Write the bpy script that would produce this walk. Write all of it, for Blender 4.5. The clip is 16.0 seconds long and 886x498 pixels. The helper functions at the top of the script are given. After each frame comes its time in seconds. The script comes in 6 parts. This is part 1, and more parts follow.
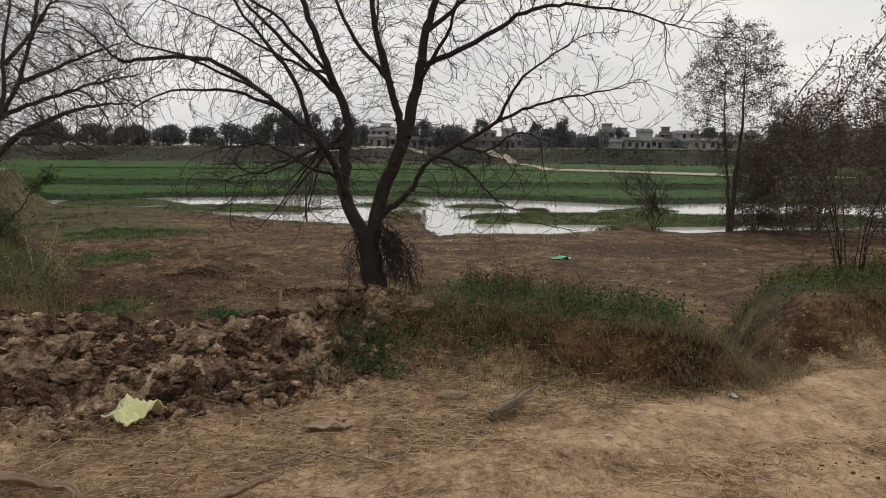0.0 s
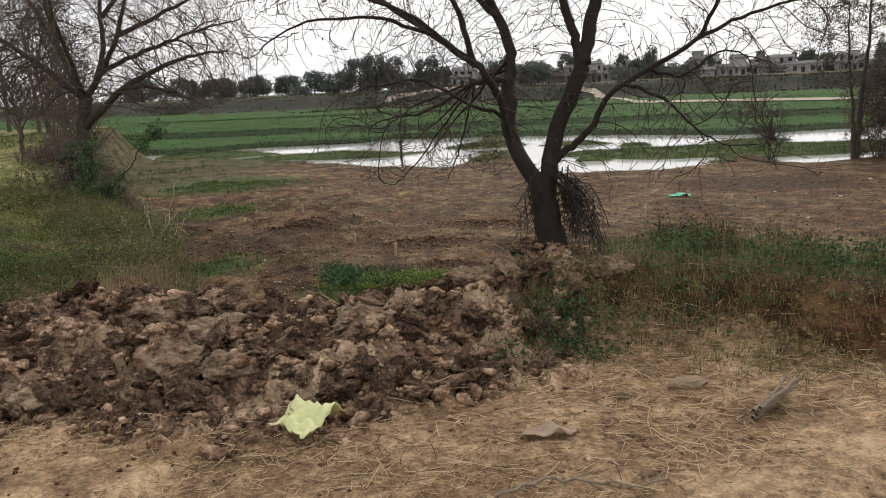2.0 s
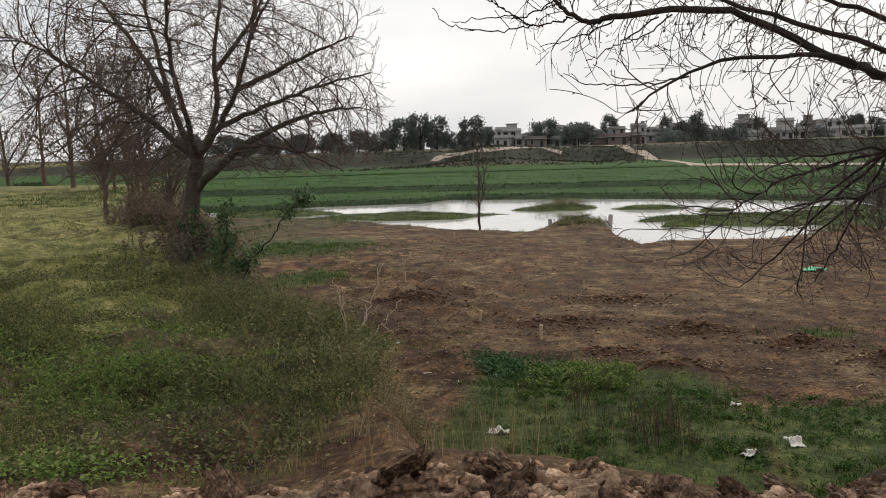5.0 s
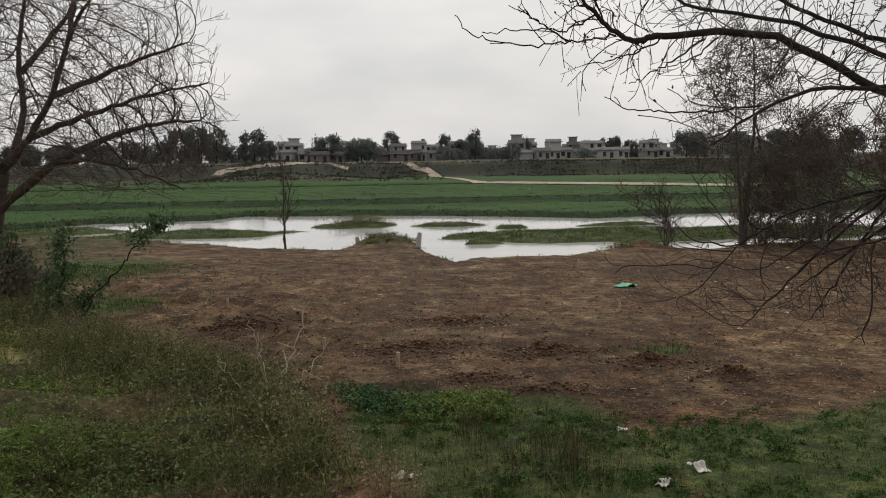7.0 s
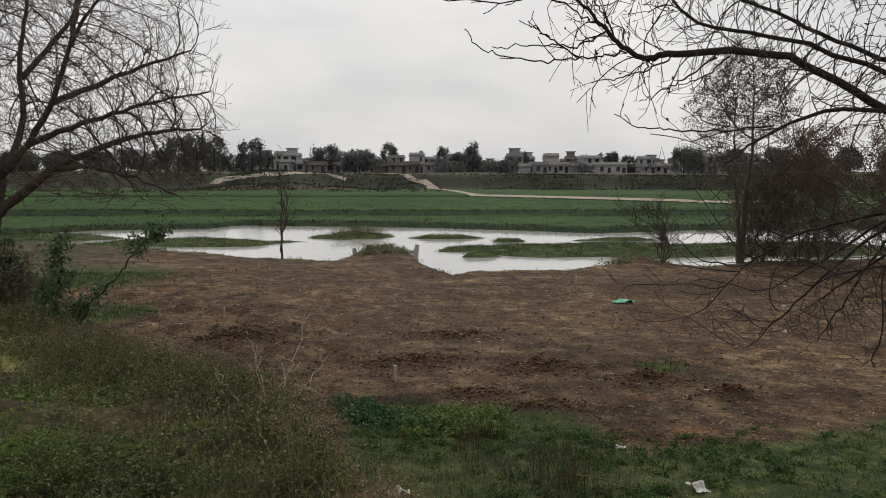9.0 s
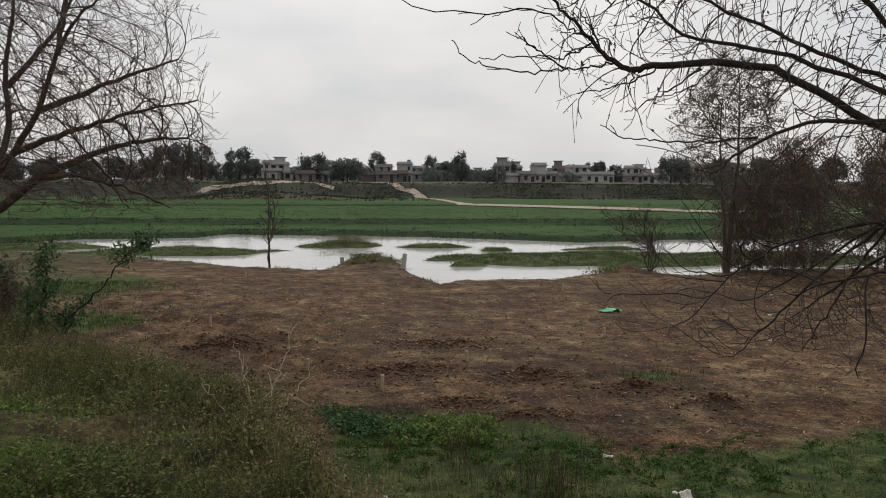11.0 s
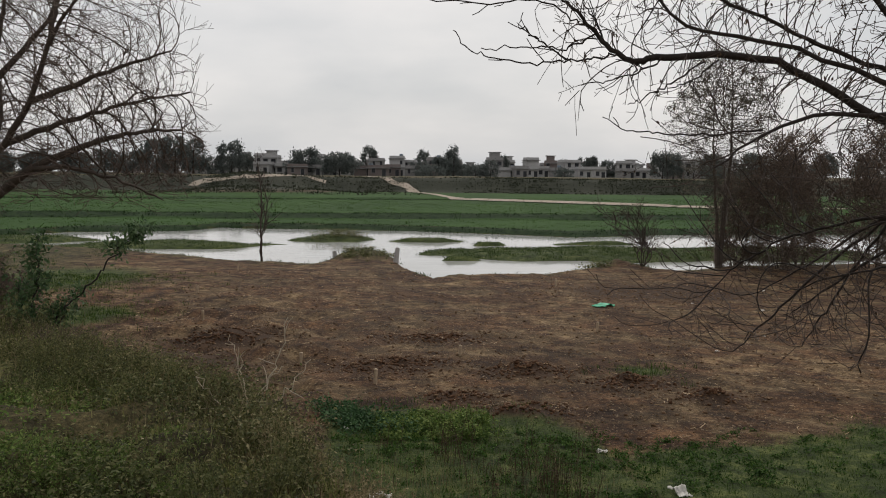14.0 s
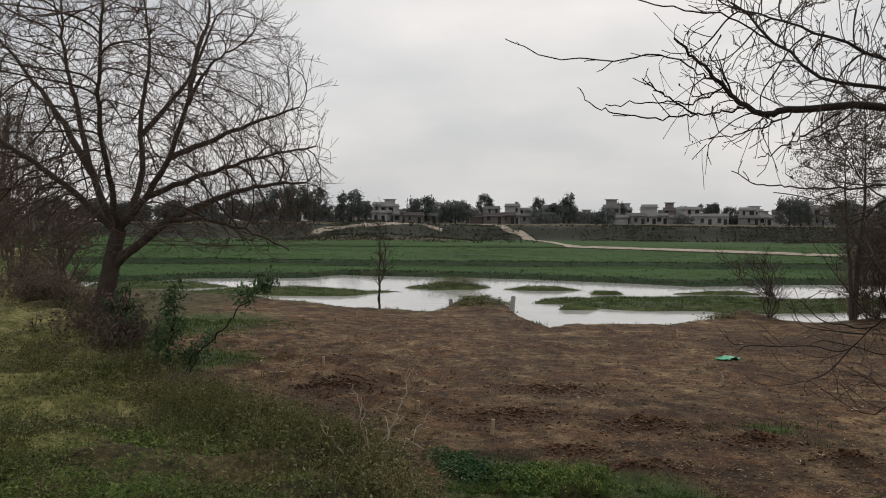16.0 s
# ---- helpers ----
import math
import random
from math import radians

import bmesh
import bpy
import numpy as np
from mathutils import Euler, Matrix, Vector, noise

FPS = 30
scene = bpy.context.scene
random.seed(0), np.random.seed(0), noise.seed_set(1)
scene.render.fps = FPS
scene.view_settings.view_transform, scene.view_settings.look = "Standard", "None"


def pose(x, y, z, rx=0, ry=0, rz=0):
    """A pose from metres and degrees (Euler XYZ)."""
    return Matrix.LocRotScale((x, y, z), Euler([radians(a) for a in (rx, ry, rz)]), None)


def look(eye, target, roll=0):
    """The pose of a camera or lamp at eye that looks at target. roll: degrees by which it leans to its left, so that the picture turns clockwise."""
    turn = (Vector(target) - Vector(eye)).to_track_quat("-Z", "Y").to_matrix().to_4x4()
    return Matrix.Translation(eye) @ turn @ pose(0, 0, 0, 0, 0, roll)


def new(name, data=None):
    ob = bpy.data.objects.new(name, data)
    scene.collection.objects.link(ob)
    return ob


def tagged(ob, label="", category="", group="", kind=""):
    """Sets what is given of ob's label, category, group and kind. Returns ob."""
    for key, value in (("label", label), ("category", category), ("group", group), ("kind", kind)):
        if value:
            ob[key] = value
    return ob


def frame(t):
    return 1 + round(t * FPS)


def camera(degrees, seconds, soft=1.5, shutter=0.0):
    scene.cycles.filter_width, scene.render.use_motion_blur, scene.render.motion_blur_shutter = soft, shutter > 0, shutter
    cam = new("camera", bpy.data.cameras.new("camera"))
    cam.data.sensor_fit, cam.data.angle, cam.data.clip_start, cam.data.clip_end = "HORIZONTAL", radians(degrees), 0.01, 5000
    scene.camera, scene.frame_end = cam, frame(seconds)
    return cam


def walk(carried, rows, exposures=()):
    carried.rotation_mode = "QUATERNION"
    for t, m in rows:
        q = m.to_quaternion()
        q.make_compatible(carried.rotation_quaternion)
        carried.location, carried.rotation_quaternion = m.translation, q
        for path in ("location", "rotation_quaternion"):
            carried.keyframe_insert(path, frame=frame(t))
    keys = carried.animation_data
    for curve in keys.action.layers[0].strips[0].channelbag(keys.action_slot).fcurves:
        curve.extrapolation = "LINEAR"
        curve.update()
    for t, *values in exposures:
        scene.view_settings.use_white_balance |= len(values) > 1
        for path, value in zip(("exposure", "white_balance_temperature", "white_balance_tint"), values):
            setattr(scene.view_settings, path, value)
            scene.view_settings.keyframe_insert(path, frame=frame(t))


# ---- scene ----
cam = camera(54.3, 16.0, 1.0)
PATH = [
    (0, (0.198, 0.474, 1.638), (0.102, 2.458, 1.402), 0.3),
    (0.5, (0.155, 0.631, 1.6), (0.02, 2.604, 1.305), -0.1),
    (1, (0.013, 0.86, 1.562), (-0.214, 2.823, 1.254), 0.2),
    (1.5, (-0.318, 1.167, 1.6), (-0.574, 3.124, 1.274), -0.8),
    (2, (-0.579, 1.542, 1.59), (-0.873, 3.486, 1.223), -2.6),
    (2.5, (-0.842, 1.915, 1.646), (-1.181, 3.86, 1.323), -2.1),
    (3, (-1.152, 2.22, 1.721), (-1.472, 4.177, 1.459), 0.1),
    (3.5, (-1.468, 2.504, 1.709), (-1.912, 4.441, 1.48), 1.3),
    (3.7, (-1.63, 2.633, 1.706), (-2.156, 4.55, 1.487), 1.0),
    (5.8, (-3.513, 3.496, 1.713), (-3.655, 5.476, 1.469), -2.9),
    (6, (-3.638, 3.592, 1.716), (-3.708, 5.576, 1.476), -2.4),
    (6.5, (-3.894, 3.76, 1.773), (-3.867, 5.748, 1.557), -1.4),
    (7, (-4.135, 3.824, 1.807), (-4.0, 5.809, 1.599), -0.9),
    (7.5, (-4.21, 3.89, 1.824), (-4.053, 5.873, 1.623), 0.2),
    (8, (-4.218, 3.902, 1.81), (-4.083, 5.889, 1.623), 0.3),
    (8.5, (-4.194, 3.88, 1.821), (-4.07, 5.867, 1.634), 0.2),
    (9, (-4.176, 3.883, 1.82), (-4.032, 5.869, 1.64), 0.1),
    (9.5, (-4.168, 3.896, 1.815), (-4.001, 5.882, 1.644), 0.1),
    (10, (-4.159, 3.867, 1.825), (-3.979, 5.852, 1.662), 0.1),
    (12.5, (-4.198, 3.893, 1.82), (-4.04, 5.881, 1.662), 0.4),
    (13, (-4.194, 3.897, 1.815), (-4.031, 5.883, 1.646), 0.5),
    (13.5, (-4.202, 3.921, 1.813), (-4.019, 5.905, 1.638), 0.6),
    (14, (-4.209, 3.923, 1.813), (-4.018, 5.907, 1.641), 0.5),
    (14.5, (-4.203, 3.9, 1.815), (-4.028, 5.886, 1.652), 0.4),
    (15, (-4.222, 3.914, 1.815), (-4.079, 5.904, 1.67), 0.4),
    (15.5, (-4.25, 3.882, 1.838), (-4.21, 5.879, 1.738), 0.5),
    (16, (-4.252, 3.895, 1.85), (-4.327, 5.893, 1.786), 0.3),
]
walk(cam, [(t, look(eye, target, roll)) for t, eye, target, roll in PATH],
     exposures=[(0, 0.11, 6600, 10), (1, 0.2, 6550, 10), (2, 0.6, 6450, 10), (2.5, 0.62, 6400, 10), (3.5, 0.56, 6450, 10), (6, 0.34, 6550, 10), (6.5, 0.28, 6550, 10), (7, 0.06, 6550, 10), (9, 0.04, 6480, 10), (13, 0.02, 6430, 10), (16, -0.06, 6430, 10)])

# ---- world, sun ----
world = bpy.data.worlds.new("sky")
scene.world = world
world.use_nodes = True
wn, wl = world.node_tree.nodes, world.node_tree.links
wn.clear()
SUN_UP, SUN_TURN = 38.0, 8.0
sky = wn.new("ShaderNodeTexSky")
sky.sky_type, sky.sun_disc = "NISHITA", False
sky.sun_elevation, sky.sun_rotation = radians(SUN_UP), radians(SUN_TURN)
sky.air_density, sky.dust_density = 1.0, 4.0
dim = wn.new("ShaderNodeVectorMath")
dim.operation = "SCALE"
dim.inputs["Scale"].default_value = 0.07
wl.new(sky.outputs["Color"], dim.inputs[0])
wtc, wmap = wn.new("ShaderNodeTexCoord"), wn.new("ShaderNodeMapping")
wmap.inputs["Scale"].default_value = (1.4, 1.4, 4.2)
wl.new(wtc.outputs["Generated"], wmap.inputs["Vector"])
wnoise = wn.new("ShaderNodeTexNoise")
wnoise.inputs["Scale"].default_value, wnoise.inputs["Detail"].default_value, wnoise.inputs["Roughness"].default_value = 1.7, 5.0, 0.5
wl.new(wmap.outputs["Vector"], wnoise.inputs["Vector"])
wramp = wn.new("ShaderNodeValToRGB")
wramp.color_ramp.elements[0].position, wramp.color_ramp.elements[0].color = 0.3, (0.54, 0.57, 0.6, 1)
wramp.color_ramp.elements[1].position, wramp.color_ramp.elements[1].color = 0.72, (0.92, 0.89, 0.87, 1)
wl.new(wnoise.outputs["Fac"], wramp.inputs["Fac"])
wmix = wn.new("ShaderNodeMixRGB")
wmix.inputs["Fac"].default_value = 0.88
wl.new(dim.outputs["Vector"], wmix.inputs["Color1"])
wl.new(wramp.outputs["Color"], wmix.inputs["Color2"])
wbg = wn.new("ShaderNodeBackground")
wl.new(wmix.outputs["Color"], wbg.inputs["Color"])
wl.new(wbg.outputs["Background"], wn.new("ShaderNodeOutputWorld").inputs["Surface"])

sun = new("sun", bpy.data.lights.new("sun", "SUN"))
sun.data.energy, sun.data.angle, sun.data.color = 1.15, radians(18), (1.0, 0.95, 0.88)
sun.matrix_world = look((0, 0, 30), (-math.sin(radians(SUN_TURN)) * 30, -math.cos(radians(SUN_TURN)) * 30, 30 - 30 * math.tan(radians(SUN_UP))))


# ---- materials ----
def ramp_node(nt, fac, stops):
    r = nt.nodes.new("ShaderNodeValToRGB")
    while len(r.color_ramp.elements) < len(stops):
        r.color_ramp.elements.new(0.5)
    for e, (p, c) in zip(r.color_ramp.elements, stops):
        e.position, e.color = p, (*c, 1)
    nt.links.new(fac, r.inputs["Fac"])
    return r.outputs["Color"]


def noise_node(nt, vec, scale, detail=5.0, rough=0.6):
    n = nt.nodes.new("ShaderNodeTexNoise")
    n.inputs["Scale"].default_value, n.inputs["Detail"].default_value, n.inputs["Roughness"].default_value = scale, detail, rough
    nt.links.new(vec, n.inputs["Vector"])
    return n.outputs["Fac"]


def mix_node(nt, fac, a, b, kind="MIX"):
    m = nt.nodes.new("ShaderNodeMixRGB")
    m.blend_type = kind
    for key, v in (("Fac", fac), ("Color1", a), ("Color2", b)):
        if isinstance(v, (int, float)):
            m.inputs[key].default_value = v
        elif isinstance(v, tuple):
            m.inputs[key].default_value = (*v, 1)
        else:
            nt.links.new(v, m.inputs[key])
    return m.outputs["Color"]


def calc(nt, op, a, b=0.0, c=None):
    m = nt.nodes.new("ShaderNodeMath")
    m.operation = op
    for i, v in enumerate((a, b) if c is None else (a, b, c)):
        if isinstance(v, (int, float)):
            m.inputs[i].default_value = v
        else:
            nt.links.new(v, m.inputs[i])
    return m.outputs[0]


def start_material(name, rough=0.85, spec=0.3):
    m = bpy.data.materials.new(name)
    m.use_nodes = True
    nt = m.node_tree
    b = nt.nodes["Principled BSDF"]
    b.inputs["Roughness"].default_value, b.inputs["Specular IOR Level"].default_value = rough, spec
    tc = nt.nodes.new("ShaderNodeTexCoord")
    return m, nt, b, tc.outputs["Object"]


def bump_to(nt, b, height, strength, distance):
    n = nt.nodes.new("ShaderNodeBump")
    n.inputs["Strength"].default_value, n.inputs["Distance"].default_value = strength, distance
    nt.links.new(height, n.inputs["Height"])
    nt.links.new(n.outputs["Normal"], b.inputs["Normal"])


def surface(name, dark, light, scale=6.0, rough=0.85, bump=0.4, distance=0.01, spec=0.3, fine=8.0):
    """Two scales of mottling between two colours, with relief."""
    m, nt, b, vec = start_material(name, rough, spec)
    big, small = noise_node(nt, vec, scale), noise_node(nt, vec, scale * fine, 6, 0.7)
    fac = calc(nt, "ADD", calc(nt, "MULTIPLY", big, 0.55), calc(nt, "MULTIPLY", small, 0.45))
    nt.links.new(ramp_node(nt, fac, [(0.3, dark), (0.7, light)]), b.inputs["Base Color"])
    bump_to(nt, b, fac, bump, distance)
    return m


def leafy(name, stops, rough=0.7, trans=0.25):
    """Leaves and blades: every piece takes its own tone."""
    m, nt, b, vec = start_material(name, rough, 0.1)
    geo = nt.nodes.new("ShaderNodeNewGeometry")
    patch = noise_node(nt, vec, 0.9, 3, 0.5)
    fac = calc(nt, "ADD", calc(nt, "MULTIPLY", geo.outputs["Random Per Island"], 0.6), calc(nt, "MULTIPLY", patch, 0.4))
    col = ramp_node(nt, fac, stops)
    nt.links.new(col, b.inputs["Base Color"])
    t = nt.nodes.new("ShaderNodeBsdfTranslucent")
    nt.links.new(col, t.inputs["Color"])
    mx = nt.nodes.new("ShaderNodeMixShader")
    mx.inputs["Fac"].default_value = trans
    nt.links.new(b.outputs[0], mx.inputs[1])
    nt.links.new(t.outputs[0], mx.inputs[2])
    nt.links.new(mx.outputs[0], nt.nodes["Material Output"].inputs["Surface"])
    return m


BARK = surface("bark_dark", (0.014, 0.011, 0.009), (0.045, 0.034, 0.028), 9, 0.9, 0.9, 0.02)
BARK_GREY = surface("bark_grey_brown", (0.035, 0.026, 0.02), (0.1, 0.075, 0.058), 7, 0.9, 0.8, 0.02)
TWIG = surface("twig", (0.035, 0.026, 0.022), (0.085, 0.062, 0.05), 5, 0.9, 0.2)
TWIG_RED = surface("twig_reddish", (0.06, 0.042, 0.033), (0.14, 0.1, 0.077), 3, 0.9, 0.2)
DEAD_LEAF = leafy("dead_leaf", [(0.1, (0.035, 0.024, 0.018)), (0.9, (0.12, 0.08, 0.05))])
BROWN_LEAF = leafy("brown_leaf", [(0.1, (0.06, 0.046, 0.035)), (0.55, (0.138, 0.103, 0.08)), (0.95, (0.255, 0.195, 0.153))], 0.7, 0.45)
GREY_LEAF = leafy("grey_brown_leaf", [(0.1, (0.05, 0.048, 0.036)), (0.55, (0.11, 0.1, 0.075)), (0.95, (0.21, 0.19, 0.145))], 0.7, 0.45)
GREEN_LEAF = leafy("green_leaf", [(0.1, (0.02, 0.045, 0.018)), (0.6, (0.05, 0.105, 0.038)), (0.95, (0.12, 0.19, 0.08))])
WEED_LEAF = leafy("weed_leaf", [(0.15, (0.022, 0.027, 0.01)), (0.45, (0.085, 0.094, 0.032)), (0.72, (0.19, 0.18, 0.074)), (0.92, (0.42, 0.35, 0.2))], 0.6, 0.3)
DARK_LEAF = leafy("dark_leaf", [(0.15, (0.028, 0.052, 0.022)), (0.5, (0.065, 0.11, 0.045)), (0.9, (0.16, 0.21, 0.1))], 0.5, 0.35)
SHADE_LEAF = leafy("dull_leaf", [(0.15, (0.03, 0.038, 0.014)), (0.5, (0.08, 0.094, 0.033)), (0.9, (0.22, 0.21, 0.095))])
# village tree leaves: distance haze is put into the colour, greyed and paled
HAZED_LEAF = leafy("hazed_tree_leaf", [(0.1, (0.085, 0.098, 0.09)), (0.9, (0.16, 0.172, 0.16))], 0.8, 0.45)
GRASS = leafy("grass_blade", [(0.18, (0.035, 0.045, 0.013)), (0.45, (0.11, 0.125, 0.036)), (0.7, (0.22, 0.22, 0.075)), (0.9, (0.42, 0.35, 0.18))])
CLOVER = leafy("clover_leaf", [(0.15, (0.04, 0.075, 0.016)), (0.5, (0.12, 0.18, 0.042)), (0.9, (0.28, 0.33, 0.1))])
CLOVER_DEEP = leafy("deep_clover_leaf", [(0.15, (0.016, 0.04, 0.008)), (0.5, (0.045, 0.095, 0.018)), (0.9, (0.13, 0.2, 0.05))])
LUSH = leafy("lush_grass_blade", [(0.2, (0.014, 0.03, 0.005)), (0.5, (0.045, 0.085, 0.014)), (0.85, (0.14, 0.19, 0.045))])
MARSH = leafy("marsh_grass_blade", [(0.15, (0.02, 0.038, 0.01)), (0.5, (0.05, 0.085, 0.02)), (0.9, (0.12, 0.15, 0.05))])
DRY = leafy("dry_grass_blade", [(0.1, (0.09, 0.07, 0.036)), (0.5, (0.21, 0.165, 0.088)), (0.95, (0.42, 0.34, 0.2))])
STRAW = leafy("straw", [(0.15, (0.05, 0.028, 0.014)), (0.42, (0.27, 0.17, 0.09)), (0.85, (0.66, 0.5, 0.31))], 0.6, 0.1)


def earthen(name, stops, source="Random Per Island"):
    """Broken earth: every lump has its own dampness."""
    m, nt, b, vec = start_material(name, 0.95, 0.15)
    if source == "Random":
        rnd = nt.nodes.new("ShaderNodeObjectInfo").outputs["Random"]
    else:
        rnd = nt.nodes.new("ShaderNodeNewGeometry").outputs["Random Per Island"]
    small, grit = noise_node(nt, vec, 1.6 if source == "Random" else 9, 6, 0.7), noise_node(nt, vec, 7 if source == "Random" else 45, 5, 0.7)
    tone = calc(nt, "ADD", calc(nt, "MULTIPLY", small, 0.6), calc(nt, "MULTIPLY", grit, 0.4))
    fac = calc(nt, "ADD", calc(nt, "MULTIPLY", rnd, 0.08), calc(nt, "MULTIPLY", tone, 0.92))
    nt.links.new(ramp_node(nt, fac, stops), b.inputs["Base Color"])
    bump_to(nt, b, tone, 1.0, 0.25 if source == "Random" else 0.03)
    return m


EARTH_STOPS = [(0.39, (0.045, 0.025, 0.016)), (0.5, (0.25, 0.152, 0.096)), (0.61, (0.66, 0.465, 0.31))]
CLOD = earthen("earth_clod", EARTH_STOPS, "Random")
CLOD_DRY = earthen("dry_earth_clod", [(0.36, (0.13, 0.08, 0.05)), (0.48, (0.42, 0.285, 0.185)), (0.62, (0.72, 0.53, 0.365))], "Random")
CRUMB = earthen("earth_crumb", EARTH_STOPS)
CRUMB_DARK = earthen("field_crumb", [(0.3, (0.032, 0.018, 0.01)), (0.5, (0.14, 0.083, 0.047)), (0.72, (0.36, 0.245, 0.145))])
HEAP = earthen("heap_earth", [(0.34, (0.036, 0.017, 0.009)), (0.5, (0.1, 0.05, 0.026)), (0.68, (0.2, 0.11, 0.06))])
SHEATH = surface("dry_leaf_sheath", (0.17, 0.105, 0.062), (0.42, 0.3, 0.2), 5, 0.7, 0.5, 0.01)
CRUMB_PALE = earthen("track_crumb", [(0.25, (0.14, 0.095, 0.06)), (0.75, (0.42, 0.31, 0.21))])
CROP = leafy("crop_blade", [(0.1, (0.016, 0.046, 0.004)), (0.6, (0.034, 0.08, 0.0065)), (0.95, (0.06, 0.115, 0.011))])
BUND = leafy("bund_grass_blade", [(0.1, (0.01, 0.024, 0.008)), (0.9, (0.032, 0.06, 0.018))])
SCRUB = leafy("scrub_blade", [(0.1, (0.03, 0.036, 0.023)), (0.6, (0.046, 0.052, 0.033)), (0.95, (0.078, 0.076, 0.052))], 0.8, 0.35)
STONE = surface("stone", (0.17, 0.115, 0.07), (0.38, 0.28, 0.185), 8, 0.9, 0.5)
PEG_WOOD = surface("peg_wood", (0.3, 0.21, 0.13), (0.55, 0.43, 0.3), 12, 0.85, 0.4)
OLD_WOOD = surface("grey_dead_wood", (0.12, 0.09, 0.065), (0.33, 0.26, 0.19), 10, 0.9, 0.6)
PALE_STEM = surface("pale_dry_stem", (0.3, 0.24, 0.17), (0.6, 0.5, 0.38), 12, 0.9, 0.4)
CONCRETE = surface("concrete", (0.27, 0.25, 0.23), (0.45, 0.42, 0.39), 6, 0.9, 0.4)
YELLOW_CLOTH = surface("pale_yellow_plastic", (0.55, 0.55, 0.24), (0.78, 0.76, 0.42), 7, 0.55, 0.3, 0.006, 0.4)
WHITE_LITTER = surface("white_plastic", (0.38, 0.35, 0.3), (0.74, 0.7, 0.63), 9, 0.5, 0.3)
GREEN_CLOTH = surface("green_plastic", (0.02, 0.3, 0.14), (0.05, 0.5, 0.27), 7, 0.5, 0.3)
TAN_RAG = surface("tan_rag", (0.26, 0.18, 0.12), (0.45, 0.34, 0.25), 9, 0.85, 0.3)
# grey and pale walls kept light, so their colour carries some distance haze
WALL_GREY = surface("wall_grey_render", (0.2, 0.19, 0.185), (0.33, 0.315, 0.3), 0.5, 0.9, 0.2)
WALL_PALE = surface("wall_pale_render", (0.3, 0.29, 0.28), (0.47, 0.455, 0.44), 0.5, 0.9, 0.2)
WALL_BRICK = surface("wall_dull_brick", (0.13, 0.11, 0.1), (0.23, 0.19, 0.175), 0.6, 0.9, 0.2)
ROOF_SLAB = surface("roof_slab", (0.2, 0.195, 0.19), (0.32, 0.31, 0.3), 0.7, 0.9, 0.2)
WINDOW_DARK = surface("dark_window", (0.02, 0.022, 0.025), (0.05, 0.05, 0.055), 2, 0.25, 0.0)
TANK_BLUE = surface("water_tank", (0.12, 0.15, 0.18), (0.2, 0.23, 0.26), 2, 0.5, 0.0)
PATH_EARTH = surface("pale_path_earth", (0.3, 0.245, 0.19), (0.48, 0.4, 0.32), 0.4, 0.95, 0.3, 0.02, 0.2)

# water: a dull river that mirrors the sky
WATER, nt, b, vec = start_material("river_water", 0.05, 0.5)
b.inputs["IOR"].default_value = 1.33
# base colour whitened to stand in for part of the mirrored sky
sky_sheen = noise_node(nt, vec, 0.15, 4)
nt.links.new(ramp_node(nt, sky_sheen, [(0.3, (0.46, 0.45, 0.42)), (0.7, (0.56, 0.55, 0.52))]), b.inputs["Base Color"])
wv = nt.nodes.new("ShaderNodeMapping")
wv.inputs["Scale"].default_value = (0.35, 1.6, 1)
nt.links.new(vec, wv.inputs["Vector"])
bump_to(nt, b, noise_node(nt, wv.outputs["Vector"], 1.4, 4, 0.55), 0.12, 0.05)

# ground: earth, road, grass and crop by zones that the sheet carries
GROUND, nt, b, vec = start_material("ground", 0.95, 0.15)


def zone(key):
    a = nt.nodes.new("ShaderNodeAttribute")
    a.attribute_name = key
    return a.outputs["Fac"]


n_big, n_mid, n_fine, n_grit = noise_node(nt, vec, 0.35, 4), noise_node(nt, vec, 2.2, 6, 0.65), noise_node(nt, vec, 14, 6, 0.7), noise_node(nt, vec, 60, 4, 0.7)
tone = calc(nt, "ADD", calc(nt, "ADD", calc(nt, "MULTIPLY", n_mid, 0.4), calc(nt, "MULTIPLY", n_fine, 0.35)), calc(nt, "MULTIPLY", n_grit, 0.25))
soil = ramp_node(nt, tone, [(0.41, (0.015, 0.0072, 0.0034)), (0.5, (0.062, 0.031, 0.0145)), (0.59, (0.185, 0.1, 0.048))])
patch = nt.nodes.new("ShaderNodeMapRange")
nt.links.new(noise_node(nt, vec, 0.6, 7, 0.72), patch.inputs[0])
patch.inputs[1].default_value, patch.inputs[2].default_value = 0.47, 0.57
soil = mix_node(nt, patch.outputs[0], soil, ramp_node(nt, tone, [(0.41, (0.03, 0.017, 0.0085)), (0.5, (0.115, 0.073, 0.036)), (0.59, (0.31, 0.212, 0.113))]))
chips = nt.nodes.new("ShaderNodeTexVoronoi")
chips.inputs["Scale"].default_value = 24
nt.links.new(vec, chips.inputs["Vector"])
chip_tone = nt.nodes.new("ShaderNodeSeparateColor")
nt.links.new(chips.outputs["Color"], chip_tone.inputs[0])
chip_pick = nt.nodes.new("ShaderNodeMapRange")
nt.links.new(chip_tone.outputs[0], chip_pick.inputs[0])
chip_pick.inputs[1].default_value, chip_pick.inputs[2].default_value = 0.72, 0.8
chip_core = nt.nodes.new("ShaderNodeMapRange")
nt.links.new(chips.outputs["Distance"], chip_core.inputs[0])
chip_core.inputs[1].default_value, chip_core.inputs[2].default_value = 0.42, 0.3
